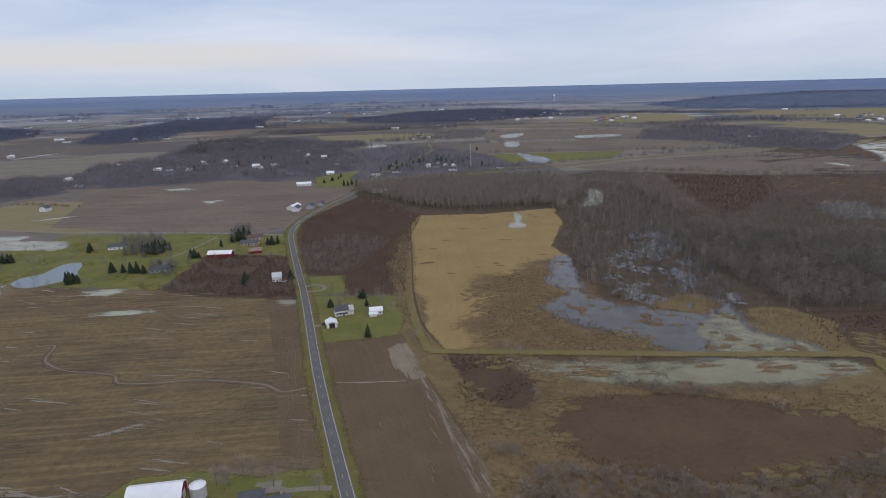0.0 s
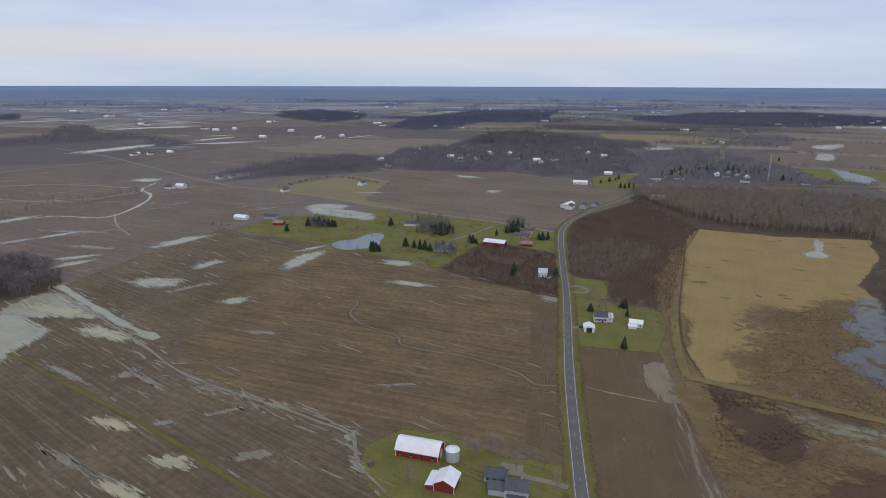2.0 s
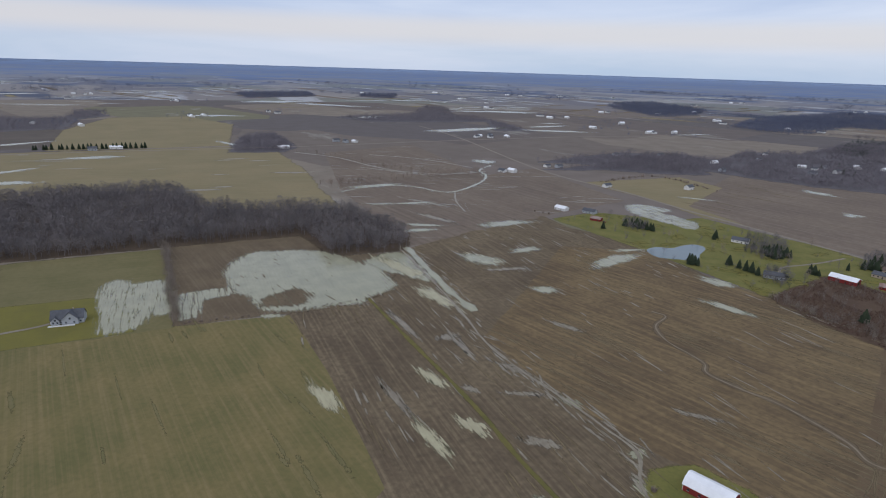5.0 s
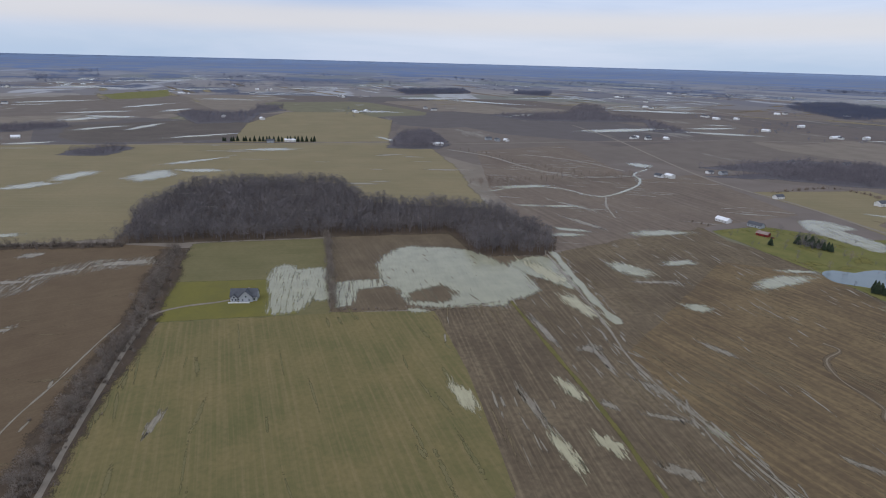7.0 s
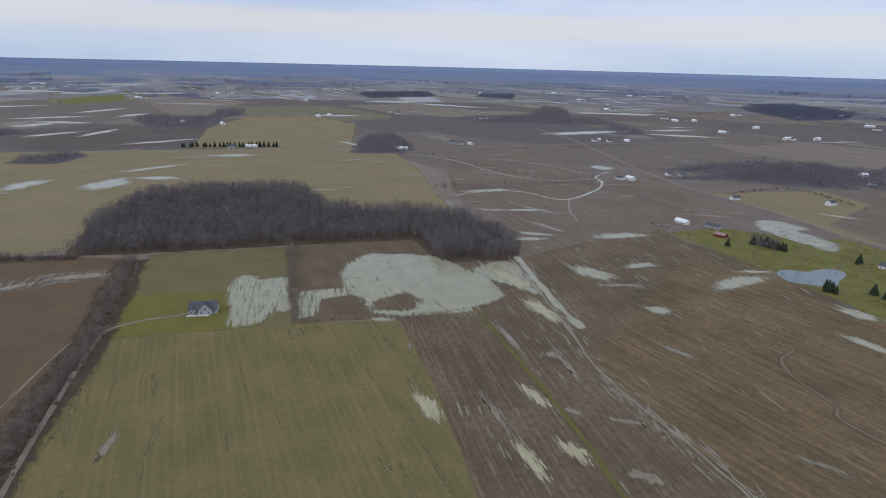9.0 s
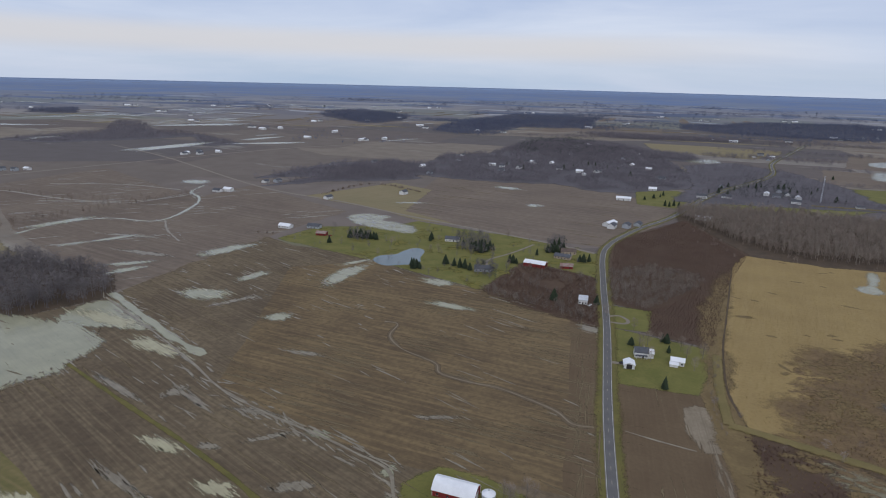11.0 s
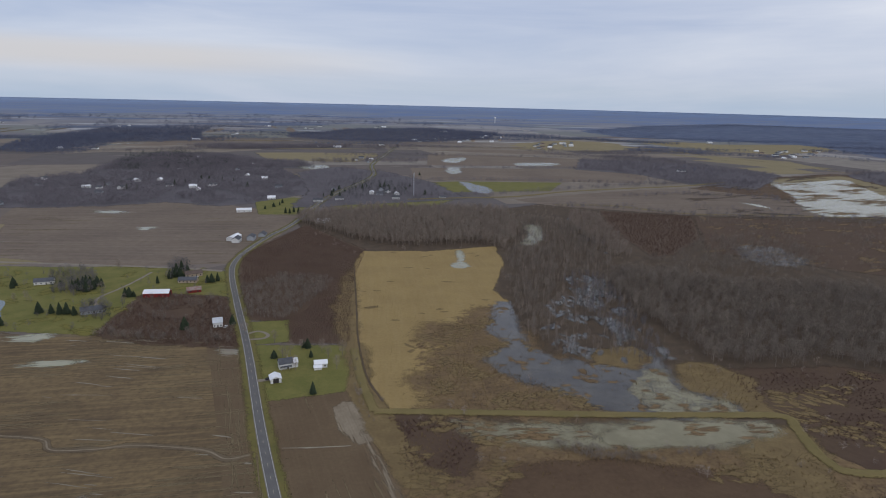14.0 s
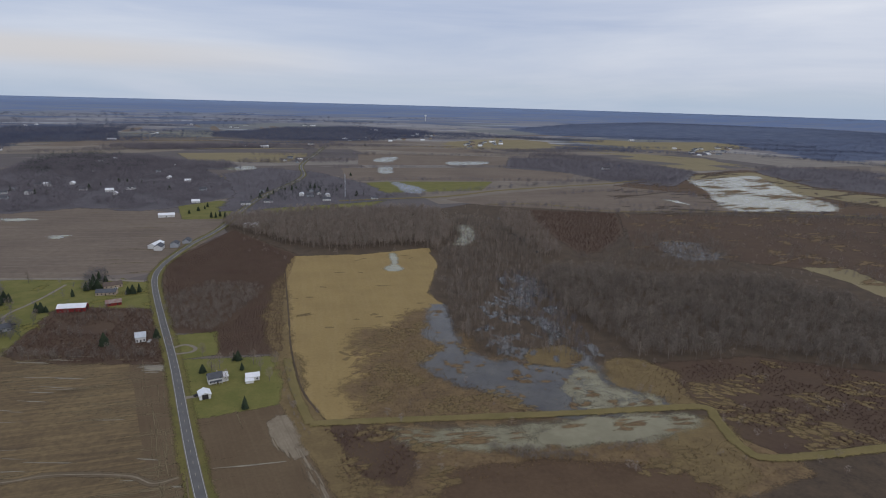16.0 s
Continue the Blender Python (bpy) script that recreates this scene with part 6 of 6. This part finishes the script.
hedge("hedgerow", HEDGE_WEST, 1.1, 9, (3, 9), BUSHY_TREES, TWIG_SWAMP, "overgrown bare hedgerow along the drive", 60, 1.3)
for k, line in enumerate((ROW_N_E, ROW_N_F, HEDGE_N_A, HEDGE_N_B, HEDGE_N_C, HEDGE_N_D, HEDGE_N_E, HEDGE_N_F, HEDGE_N_G, HEDGE_N_H, HEDGE_N_I)):
    hedge("hedgerow", line, 4.0, 14, (6, 11), COARSE_TREES, TWIG_MID, "dark hedgerow between the northern fields", 120 + k, 1.3)
wood("lawn_trees", LAWN_POND, 24, (4, 9), MEDIUM_TREES, TWIG_DARK, "scattered bare lawn trees", 130, edge=2)
wood("marsh_bushes", EAST_MARSH, 17, (3, 7), MEDIUM_TREES, TWIG, "scattered bare bushes over the marsh", 131, (GOLD_FIELD, POOL_MAIN, POOL_SOUTH, MARSH_BASIN), 0.0, 1.3, 0.05)
hedge("hedgerow", HEDGE_WEST, 0.8, 8, (1.5, 3.0), SHRUB_CLUMPS, TWIG_SWAMP, "brushy undergrowth of the hedgerow", 61)
hedge("tree_row", ROW_PLOT, 1.6, 4, (5, 10), BUSHY_TREES, TWIG_SWAMP, "dark bare tree row between two plots", 62)
strip("litter", smooth_line(ROW_WEST), 16, 5, LITTER, "leaf litter under the tree row", "wood floor", 0.3, 15)
hedge("tree_row", ROW_WEST, 1.5, 9, (4, 10), BUSHY_TREES, TWIG_SWAMP, "brushy bare tree row leading to the wood", 63)
hedge("tree_row", ROW_WEST, 0.8, 8, (1.5, 3.5), SHRUB_CLUMPS, TWIG_SWAMP, "undergrowth of the bare tree row", 72)
hedge("tree_row", ROW_DITCH, 3.0, 2, (0.8, 2.0), SHRUB_CLUMPS, TWIG, "low brush on the ditch bank", 64)
hedge("tree_row", ROW_CREEK, 5, 10, (7, 12), FINE_TREES, TWIG, "bare trees along the flooded creek", 70)
hedge("tree_row", CREEK_NW, 12, 9, (5, 10), FINE_TREES, TWIG, "bare trees along the pale creek", 71)
hedge("tree_row", ROW_RIVER, 9, 14, (7, 12), FINE_TREES, TWIG, "scattered bare trees along the stream", 65)
hedge("tree_row", ROW_RIVER_SOUTH, 9, 12, (8, 13), FINE_TREES, TWIG, "bare trees beside the winding stream", 66)
hedge("tree_row", ROW_PASTURE, 5, 4, (2, 6), SHRUB_CLUMPS, TWIG, "bare hedge across the pasture", 67)
hedge("tree_row", ROW_SCRUB, 2.2, 7, (4, 9), BUSHY_TREES, TWIG_SWAMP, "bare tree row at the field's edge", 68)
hedge("tree_row", ROW_FENCE, 3.0, 4, (1.5, 4), BUSHY_TREES, TWIG_SWAMP, "bare brush along the lawn's fence", 69)

# ---- things ----


def part(name, verts, faces, material, parent, label=""):
    ob = new(name, mesh_from(name, verts, faces, material))
    ob.parent = parent
    if label:
        ob["label"] = label
    return ob


def box(x0, y0, z0, x1, y1, z1):
    v = [(x, y, z) for z in (z0, z1) for x, y in ((x0, y0), (x1, y0), (x1, y1), (x0, y1))]
    return v, [(3, 2, 1, 0), (4, 5, 6, 7), (0, 1, 5, 4), (1, 2, 6, 5), (2, 3, 7, 6), (3, 0, 4, 7)]


def prism(section, x0, x1):
    """A section in y and z, drawn out along x."""
    n = len(section)
    v = [(x, y, z) for x in (x0, x1) for y, z in section]
    f = [tuple(range(n)), tuple(range(2 * n - 1, n - 1, -1))]
    return v, f + [(i, n + i, n + (i + 1) % n, (i + 1) % n) for i in range(n)]


def tube(r0, r1, z0, z1, sides=10, x=0.0, y=0.0):
    v = [(x + r * math.cos(2 * math.pi * k / sides), y + r * math.sin(2 * math.pi * k / sides), z) for r, z in ((r0, z0), (r1, z1)) for k in range(sides)]
    f = [(k, (k + 1) % sides, sides + (k + 1) % sides, sides + k) for k in range(sides)]
    return v, f + [tuple(range(sides - 1, -1, -1)), tuple(range(sides, 2 * sides))]


def root_at(name, x, y, angle, label, category, group=""):
    px, py, pz, s = lay(x, y)
    ob = new(name)
    ob.matrix_world = Matrix.LocRotScale((px, py, pz), Euler((0, 0, radians(angle))), (s, s, s))
    return tagged(ob, label, category, group)


def building(name, x, y, length, width, height, rise, angle, wall, roof, label, category="house", gambrel=False, windows=3, porch=False, chimney=False, trim=None, big_door=False, group=""):
    """A house or barn with its walls, a thick overhanging roof, doors and windows."""
    root = root_at(name, x, y, angle, label, category, group)
    hw, hl = width / 2, length / 2
    if gambrel:
        slope = [(-hw, height), (-hw * 0.62, height + rise * 0.62), (0, height + rise), (hw * 0.62, height + rise * 0.62), (hw, height)]
    else:
        slope = [(-hw, height), (0, height + rise), (hw, height)]
    part("wall", *prism([(-hw, 0), *slope, (hw, 0)], -hl, hl), wall, root)
    over = 0.45
    drop = over * (slope[1][1] - slope[0][1]) / (slope[1][0] - slope[0][0])
    low = [(-hw - over, height - drop), *slope[1:-1], (hw + over, height - drop)]
    shell = [(a, b + 0.05) for a, b in low] + [(a, b + 0.3) for a, b in reversed(low)]
    n = len(low)
    v = [(xx, a, b) for xx in (-hl - over, hl + over) for a, b in shell]
    f = []
    for i in range(n - 1):
        j = 2 * n - 1 - i
        f += [(i, i + 1, 2 * n + i + 1, 2 * n + i), (j, 2 * n + j, 2 * n + j - 1, j - 1), (i, j, j - 1, i + 1), (2 * n + i, 2 * n + i + 1, 2 * n + j - 1, 2 * n + j)]
    f += [(0, 2 * n, 4 * n - 1, 2 * n - 1), (n - 1, n, 3 * n, 3 * n - 1)]
    part("roof", v, f, roof, root)
    for side in (-1, 1):
        for k in range(windows):
            cx = -hl + length * (k + 0.5) / windows
            y0, y1 = sorted((side * (hw - 0.02), side * (hw + 0.05)))
            if k == windows // 2 and side == -1 and windows > 1:
                part("door", *box(cx - 0.5, y0, 0.05, cx + 0.5, y1, 2.1), DARK, root)
            else:
                pane = part("window", *box(cx - 0.55, y0, 1.0, cx + 0.55, y1, 2.2), GLASS, root)
                if trim:
                    part("window_sill", *box(cx - 0.65, y0 - 0.03, 0.9, cx + 0.65, y1 + 0.03, 1.0), trim, pane)
    if big_door:
        for side in (-1, 1):
            x0, x1 = sorted((side * (hl - 0.02), side * (hl + 0.06)))
            part("barn_door", *box(x0, -1.9, 0.05, x1, 1.9, min(3.6, height + 0.4)), trim or DARK, root)
    if trim:
        for sx in (-1, 1):
            for sy in (-1, 1):
                part("corner_board", *box(sx * hl - 0.12, sy * hw - 0.12, 0, sx * hl + 0.12, sy * hw + 0.12, height - 0.05), trim, root)
    if chimney:
        part("chimney", *box(hl * 0.3, 0.3, height + rise * 0.4, hl * 0.3 + 0.7, 1.0, height + rise + 0.9), TAN_WALL, root)
    if porch:
        part("porch_roof", *box(-hl * 0.8, -hw - 2.2, 2.35, hl * 0.8, -hw + 0.05, 2.5), roof, root)
        for k in range(5):
            px = -hl * 0.76 + hl * 1.52 * k / 4
            part("porch_post", *box(px - 0.09, -hw - 2.1, 0, px + 0.09, -hw - 1.92, 2.35), WHITE_WALL, root)
    return root


def grain_bin(x, y):
    root = root_at("grain_bin", x, y, 0, "round galvanised steel grain bin beside the red barn", "grain bin")
    part("wall", *tube(3.2, 3.2, 0, 5.4, 28), STEEL, root)
    for k in range(6):
        part("rib", *tube(3.25, 3.25, 0.5 + 0.9 * k, 0.58 + 0.9 * k, 28), STEEL, root)
    part("roof", *tube(3.35, 0.5, 5.4, 7.0, 28), WHITE_ROOF, root)
    part("cap", *tube(0.55, 0.4, 7.0, 7.4, 12), STEEL, root)


# the near farm
(bx, by) = (-120.7, 207.6)
building("barn", bx, by, 20.5, 10.5, 3.7, 3.5, 10, RED_WALL, WHITE_ROOF, "red wooden barn with a white gambrel metal roof", "barn", gambrel=True, windows=4, trim=WHITE_WALL, big_door=True)
grain_bin(*GRAIN_BIN[0])
(bx, by) = SMALL_BARN[0]
small = building("barn", bx, by, 10, 9, 3.6, 2.4, 100, RED_WALL, WHITE_ROOF, "small red barn with a stepped white metal roof", "barn", windows=2, trim=WHITE_WALL)
part("lean_to", *prism([(4.5, 0), (4.5, 2.6), (8.0, 2.1), (8.0, 0)], -5, 5), RED_WALL, small)
part("lean_to_roof", *prism([(4.6, 2.75), (4.6, 2.95), (8.4, 2.4), (8.4, 2.2)], -5.4, 5.4), WHITE_ROOF, small)
(bx, by) = OUTBUILDING[0]
building("garage", bx, by, 9.5, 7, 2.8, 2.0, 12, GREY_WALL, GREY_ROOF, "low garage with a dark grey shingle roof", "garage", windows=3)
deck = root_at("deck", bx + 5, by + 9, 12, "weathered pale timber deck beside the garage", "deck")
part("platform", *box(-4, -4, 0, 4, 4, 0.35), GRAVEL, deck)
(bx, by) = FARM_HOUSE[0]
house = building("farmhouse", bx, by, 9.5, 7.5, 4.6, 2.8, 14, GREY_WALL, GREY_ROOF, "blue-grey two-storey farmhouse with grey shingle roofs", windows=4, chimney=True, trim=WHITE_WALL, porch=True)
part("wing", *prism([(-3, 0), (-3, 3.0), (0, 4.8), (3, 3.0), (3, 0)], -12, -4.7), GREY_WALL, house)
part("wing_roof", *prism([(-3.4, 2.85), (0, 4.9), (3.4, 2.85), (3.4, 3.1), (0, 5.2), (-3.4, 3.1)], -12.4, -4.6), GREY_ROOF, house)

# houses and sheds along the road
(bx, by) = SHED_A[0]
building("shed", bx, by, 8.0, 7.2, 3.0, 1.7, -72, WHITE_WALL, WHITE_ROOF, "white garage shed with a white metal roof", "shed", windows=2, big_door=True)
(bx, by) = HOUSE_A[0]
house = building("farmhouse", bx, by, 9.5, 7, 4.2, 2.8, 20, WHITE_WALL, GREY_ROOF, "white two-storey house with a dark grey roof", windows=4, chimney=True, porch=True)
part("wing", *prism([(-3, 0), (-3, 3.8), (0, 6.0), (3, 3.8), (3, 0)], 4.6, 8.4), WHITE_WALL, house)
part("wing_roof", *prism([(-3.4, 3.6), (0, 6.1), (3.4, 3.6), (3.4, 3.85), (0, 6.4), (-3.4, 3.85)], 4.5, 8.8), WHITE_ROOF, house)
(bx, by) = SHED_B[0]
shed = building("shed", bx, by, 9, 6.5, 3.2, 1.7, 10, WHITE_WALL, WHITE_ROOF, "white shed with a white metal roof and lean-to", "shed", windows=3)
part("lean_to", *prism([(-3.2, 0), (-3.2, 2.4), (-6.6, 1.8), (-6.6, 0)], -5, 0.5), WHITE_WALL, shed)
part("lean_to_roof", *prism([(-3.2, 2.5), (-3.2, 2.75), (-7, 2.1), (-7, 1.85)], -5.4, 0.9), WHITE_ROOF, shed)
(bx, by) = HOUSE_B[0]
building("house", bx, by, 7.5, 7, 4.4, 3.0, 15, WHITE_WALL, STEEL, "small white house with a pale hipped roof in brush", windows=3)
(bx, by) = LONG_BARN[0]
building("barn", bx, by, 23, 11, 4.0, 2.4, 4, RED_WALL, WHITE_ROOF, "long dark red barn with a white metal roof", "barn", windows=4, big_door=True)
(bx, by) = HOUSE_C[0]
building("house", bx, by, 18, 9, 3.0, 2.4, 2, TAN_WALL, GREY_ROOF, "low ranch house with a dark shingle roof", windows=5, chimney=True)
(bx, by) = LONE_HOUSE[0]
house = building("house", bx, by, 20, 10, 3.8, 4.8, 76, GREY_WALL, GREY_ROOF, "lone grey house with steep slate-grey gabled roofs", windows=5, chimney=True, trim=WHITE_WALL)
for gx, half, eave, top, front in ((2.0, 5.0, 4.0, 8.8, -6.6), (-7.0, 2.5, 3.2, 5.6, -6.0)):
    v, f = prism([(gx - half, 0), (gx - half, eave), (gx, top), (gx + half, eave), (gx + half, 0)], front, 0.0)
    part("gable", [(b, a, c) for a, b, c in v], f, GREY_WALL, house)
    v, f = prism([(gx - half - 0.5, eave - 0.4), (gx, top + 0.08), (gx + half + 0.5, eave - 0.4), (gx + half + 0.5, eave - 0.1), (gx, top + 0.4), (gx - half - 0.5, eave - 0.1)], front - 0.5, 0.4)
    part("gable_roof", [(b, a, c) for a, b, c in v], f, GREY_ROOF, house)
    for wx in (-0.5, 0.5):
        part("window", *box(gx + wx * half - 0.45, front - 0.05, 1.0, gx + wx * half + 0.45, front + 0.02, 2.3), GLASS, house)
    part("window", *box(gx - 0.6, front - 0.05, eave - 0.3, gx + 0.6, front + 0.02, eave + 1.1), GLASS, house)
part("terrace", *box(-11, -9.2, 0, 5, -7.2, 0.4), WHITE_WALL, house)
kinds = ((WHITE_WALL, GREY_ROOF, "white house with a grey shingle roof"), (GREY_WALL, GREY_ROOF, "grey house with a dark roof"), (TAN_WALL, BROWN_ROOF, "tan house with a brown roof"), (WHITE_WALL, WHITE_ROOF, "white building with a white metal roof"))
dice = random.Random(5)
for k, (bx, by) in enumerate(WEST_HOUSES):
    wall, roof, text = kinds[(3, 1, 0, 1, 2)[k]]
    building("house", bx, by, 17, 9, 3.2, 2.6, 8 + 5 * k, wall, roof, text + " on the pond lawns", windows=4, chimney=k == 3)
for bx, by in RED_SHEDS:
    building("shed", bx, by, 13, 8, 2.8, 2.2, 20, RED_WALL, RUST_ROOF, "red shed with a rusted and white metal roof", "shed", windows=2)
for bx, by in BARN_SPOTS:
    building("barn", bx, by, 24, 11, 4.0, 2.4, dice.choice((4, 12, 80)), WHITE_WALL, WHITE_ROOF, "white metal farm shed with a white roof", "barn", windows=3)
for spots, spread_by, group in ((HOUSE_SPOTS, 0, "village houses"), (FARM_SPOTS, 0, "far farm buildings")):
    for bx, by in spots:
        wall, roof, text = kinds[(0, 1, 3)[dice.randrange(3)]]
        building("house", bx, by, dice.uniform(11, 17), dice.uniform(8, 10), dice.uniform(3, 5), dice.uniform(2.2, 3.2), dice.choice((0, 8, 90, 98)), wall, roof, text, windows=3, group=group)
for bx, by in village_plots:
    wall, roof, text = dice.choice((kinds[0], kinds[1], kinds[3]))
    building("house", bx, by, dice.uniform(11, 16), dice.uniform(8, 10), dice.uniform(2.8, 4.2), 3.0, dice.choice((0, 8, 90, 98)), wall, roof, text + " in a wood clearing", windows=3, group="houses among the village woods")
rng = np.random.default_rng(8)
for outline, gap, group in ((TOWN, 62, "houses of the near town"), (TOWN_NORTH, 105, "houses of the long town street"), (TOWN_EAST, 95, "houses of the eastern town")):
    for bx, by in scatter(outline, gap, rng, 0.4):
        wall, roof, text = dice.choice(kinds)
        building("house", float(bx), float(by), dice.uniform(16, 26), dice.uniform(10, 13), dice.uniform(4, 6), 3.0, dice.choice((0, 90, 10)), wall, roof, text + " in the far town", windows=1, group=group)

for k in range(44):
    a, d = radians(60 + rng.uniform(0, 150)), rng.uniform(1900, 4800)
    cx, cy = d * math.cos(a), d * math.sin(a)
    for j in range(int(rng.integers(1, 4))):
        building("barn" if j else "house", cx + rng.uniform(-60, 60), cy + rng.uniform(-60, 60), dice.uniform(16, 34), dice.uniform(10, 15), dice.uniform(4, 6), 3.0, dice.choice((0, 90, 10)), WHITE_WALL, dice.choice((WHITE_ROOF, GREY_ROOF)),
                 "white farm building on the far plain", "barn" if j else "house", windows=1, group="farms of the far plain")
    grown("farm_trees", np.array([cx, cy]) + rng.normal(0, 55, (14, 2)), (9, 15), COARSE_TREES, TWIG_HAZY, "bare shelter trees round a far farm", "trees", 300 + k, 1.2)

# conifers, lawn trees and bushes


def conifer_mesh(seed, tiers=11):
    rng = np.random.default_rng(seed)
    v, f = [], []
    for t in range(tiers):
        z = 0.07 + 0.90 * t / tiers
        r = 0.27 * (1 - (t / tiers) ** 1.7) + 0.02
        count = 13 - t // 2
        for k in range(count):
            a = 6.283 * k / count + rng.uniform(-0.3, 0.3)
            q = r * rng.uniform(0.7, 1.15)
            w = 0.42 * r + 0.015
            ca, sa = math.cos(a), math.sin(a)
            base = len(v)
            v += [(0, 0, z + 0.13), (ca * q * 0.6 - sa * w, sa * q * 0.6 + ca * w, z + 0.02), (ca * q, sa * q, z - 0.035 + rng.uniform(-0.02, 0.02)), (ca * q * 0.6 + sa * w, sa * q * 0.6 - ca * w, z + 0.02)]
            f += [(base, base + 1, base + 2), (base, base + 2, base + 3)]
    return v, f


def conifer(seed):
    root = tagged(new("conifer"), "dark green spruce on the lawn", "conifer", "lawn conifers")
    part("trunk", *tube(0.02, 0.008, -0.01, 0.6, 6), BARK, root)
    part("crown", *conifer_mesh(seed), NEEDLE, root)
    return root


def bare_tree(seed):
    root = tagged(new("bare_tree"), "bare deciduous tree standing on grass", "tree", "lawn trees")
    part("trunk", *tube(0.018, 0.006, -0.01, 0.75, 6), BARK, root)
    v, f = tree_shape(seed, 220, 9, 0.016, 0.30, 0.3, 0.010)
    part("crown", [tuple(p) for p in v], [tuple(int(i) for i in t) for t in f], TWIG, root)
    return root


def placed(first, x, y, height, wide, turn, fresh):
    px, py, pz, s = lay(x, y)
    m = Matrix.LocRotScale((px, py, pz), Euler((0, 0, turn)), (height * wide * s, height * wide * s, height * s))
    if fresh:
        first.matrix_world = m
    else:
        twin = copy_thing(first, m)
        twin.matrix_world = m


spruces = [conifer(k) for k in range(3)]
used = set()
for k, (x, y) in enumerate(CONIFERS_A + CONIFERS_B + CONIFERS_C + CONIFERS_D + CONIFERS_E):
    i = k % 3
    placed(spruces[i], x, y, dice.uniform(6, 11.5), dice.uniform(0.9, 1.6), dice.uniform(0, 6), i not in used)
    used.add(i)
for k in range(24):
    a, b = Vector(ROW_ROADSIDE[0]), Vector(ROW_ROADSIDE[-1])
    q = a.lerp(b, (k + dice.uniform(-0.3, 0.3)) / 24)
    placed(spruces[k % 3], q.x, q.y, dice.uniform(9, 13), 1.2, dice.uniform(0, 6), False)
lawn_trees = [bare_tree(100 + k) for k in range(2)]
used = set()
for k, (x, y) in enumerate(BARE_TREES):
    i = k % 2
    placed(lawn_trees[i], x, y, dice.uniform(8, 13), 1.0, dice.uniform(0, 6), i not in used)
    used.add(i)
for x, y in SHRUBS:
    v, f = clump_shape(int(x) % 50, 60, 0.1)
    bush = root_at("bush", x, y, 0, "dark leafless bush at the field's edge", "bush")
    part("branches", [tuple(p * 3.0) for p in v], [tuple(int(i) for i in t) for t in f], TWIG, bush)

# radio mast by the village
(mx, my) = MAST[0]
mast = root_at("mast", mx, my, 0, "slender lattice radio mast beside the village", "mast")
for sx, sy in ((-1, -1), (1, -1), (0, 1.2)):
    part("leg", *tube(0.22, 0.12, 0, 48, 5, sx * 0.9, sy * 0.9), STEEL, mast)
for k in range(12):
    part("brace", *box(-1.0, -1.0, 4 * k + 2.0, 1.0, 1.1, 4 * k + 2.15), STEEL, mast)

# water tower on the horizon
(tx, ty) = WATER_TOWER[0]
tower = root_at("water_tower", tx, ty, 0, "white water tower rising above distant woods", "water tower")
part("column", *tube(4.0, 3.0, -8, 46, 12), WHITE_WALL, tower)
part("tank", *tube(9.0, 10.0, 44, 54, 16), WHITE_ROOF, tower)
part("tank_roof", *tube(10.0, 2.0, 54, 59, 16), WHITE_ROOF, tower)


def car(x, y, angle, paint, label):
    root = root_at("car", x, y, angle, label, "car", "parked cars")
    part("body", *prism([(-0.9, 0.35), (-0.92, 0.85), (-0.8, 0.98), (0.8, 0.98), (0.92, 0.85), (0.9, 0.35)], -2.25, 2.25), paint, root)
    v = [(-1.5, -0.78, 0.97), (1.0, -0.78, 0.97), (1.0, 0.78, 0.97), (-1.5, 0.78, 0.97), (-1.1, -0.62, 1.48), (0.35, -0.62, 1.48), (0.35, 0.62, 1.48), (-1.1, 0.62, 1.48)]
    part("cabin", v, box(0, 0, 0, 1, 1, 1)[1], GLASS, root)
    part("roof", *box(-1.05, -0.6, 1.475, 0.3, 0.6, 1.53), paint, root)
    for wx in (-1.4, 1.4):
        for wy in (-0.85, 0.85):
            ring = [(wx + 0.33 * math.cos(k * 0.5236), wy + d, 0.33 + 0.33 * math.sin(k * 0.5236)) for d in (-0.1, 0.1) for k in range(12)]
            part("wheel", ring, [(k, (k + 1) % 12, 12 + (k + 1) % 12, 12 + k) for k in range(12)] + [tuple(range(12)), tuple(range(23, 11, -1))], DARK, root)


for (cx, cy), angle, paint, text in zip(CAR_SPOTS, (20, 80, 15, 70, 30), (DARK, WHITE_WALL, DARK, RED_WALL, WHITE_WALL), ("dark car parked beside the white shed", "white car parked by the small house", "dark car parked at the pond house", "red pickup-sized car by the pond shed", "white car parked at the ranch house")):
    car(cx, cy, angle, paint, text)
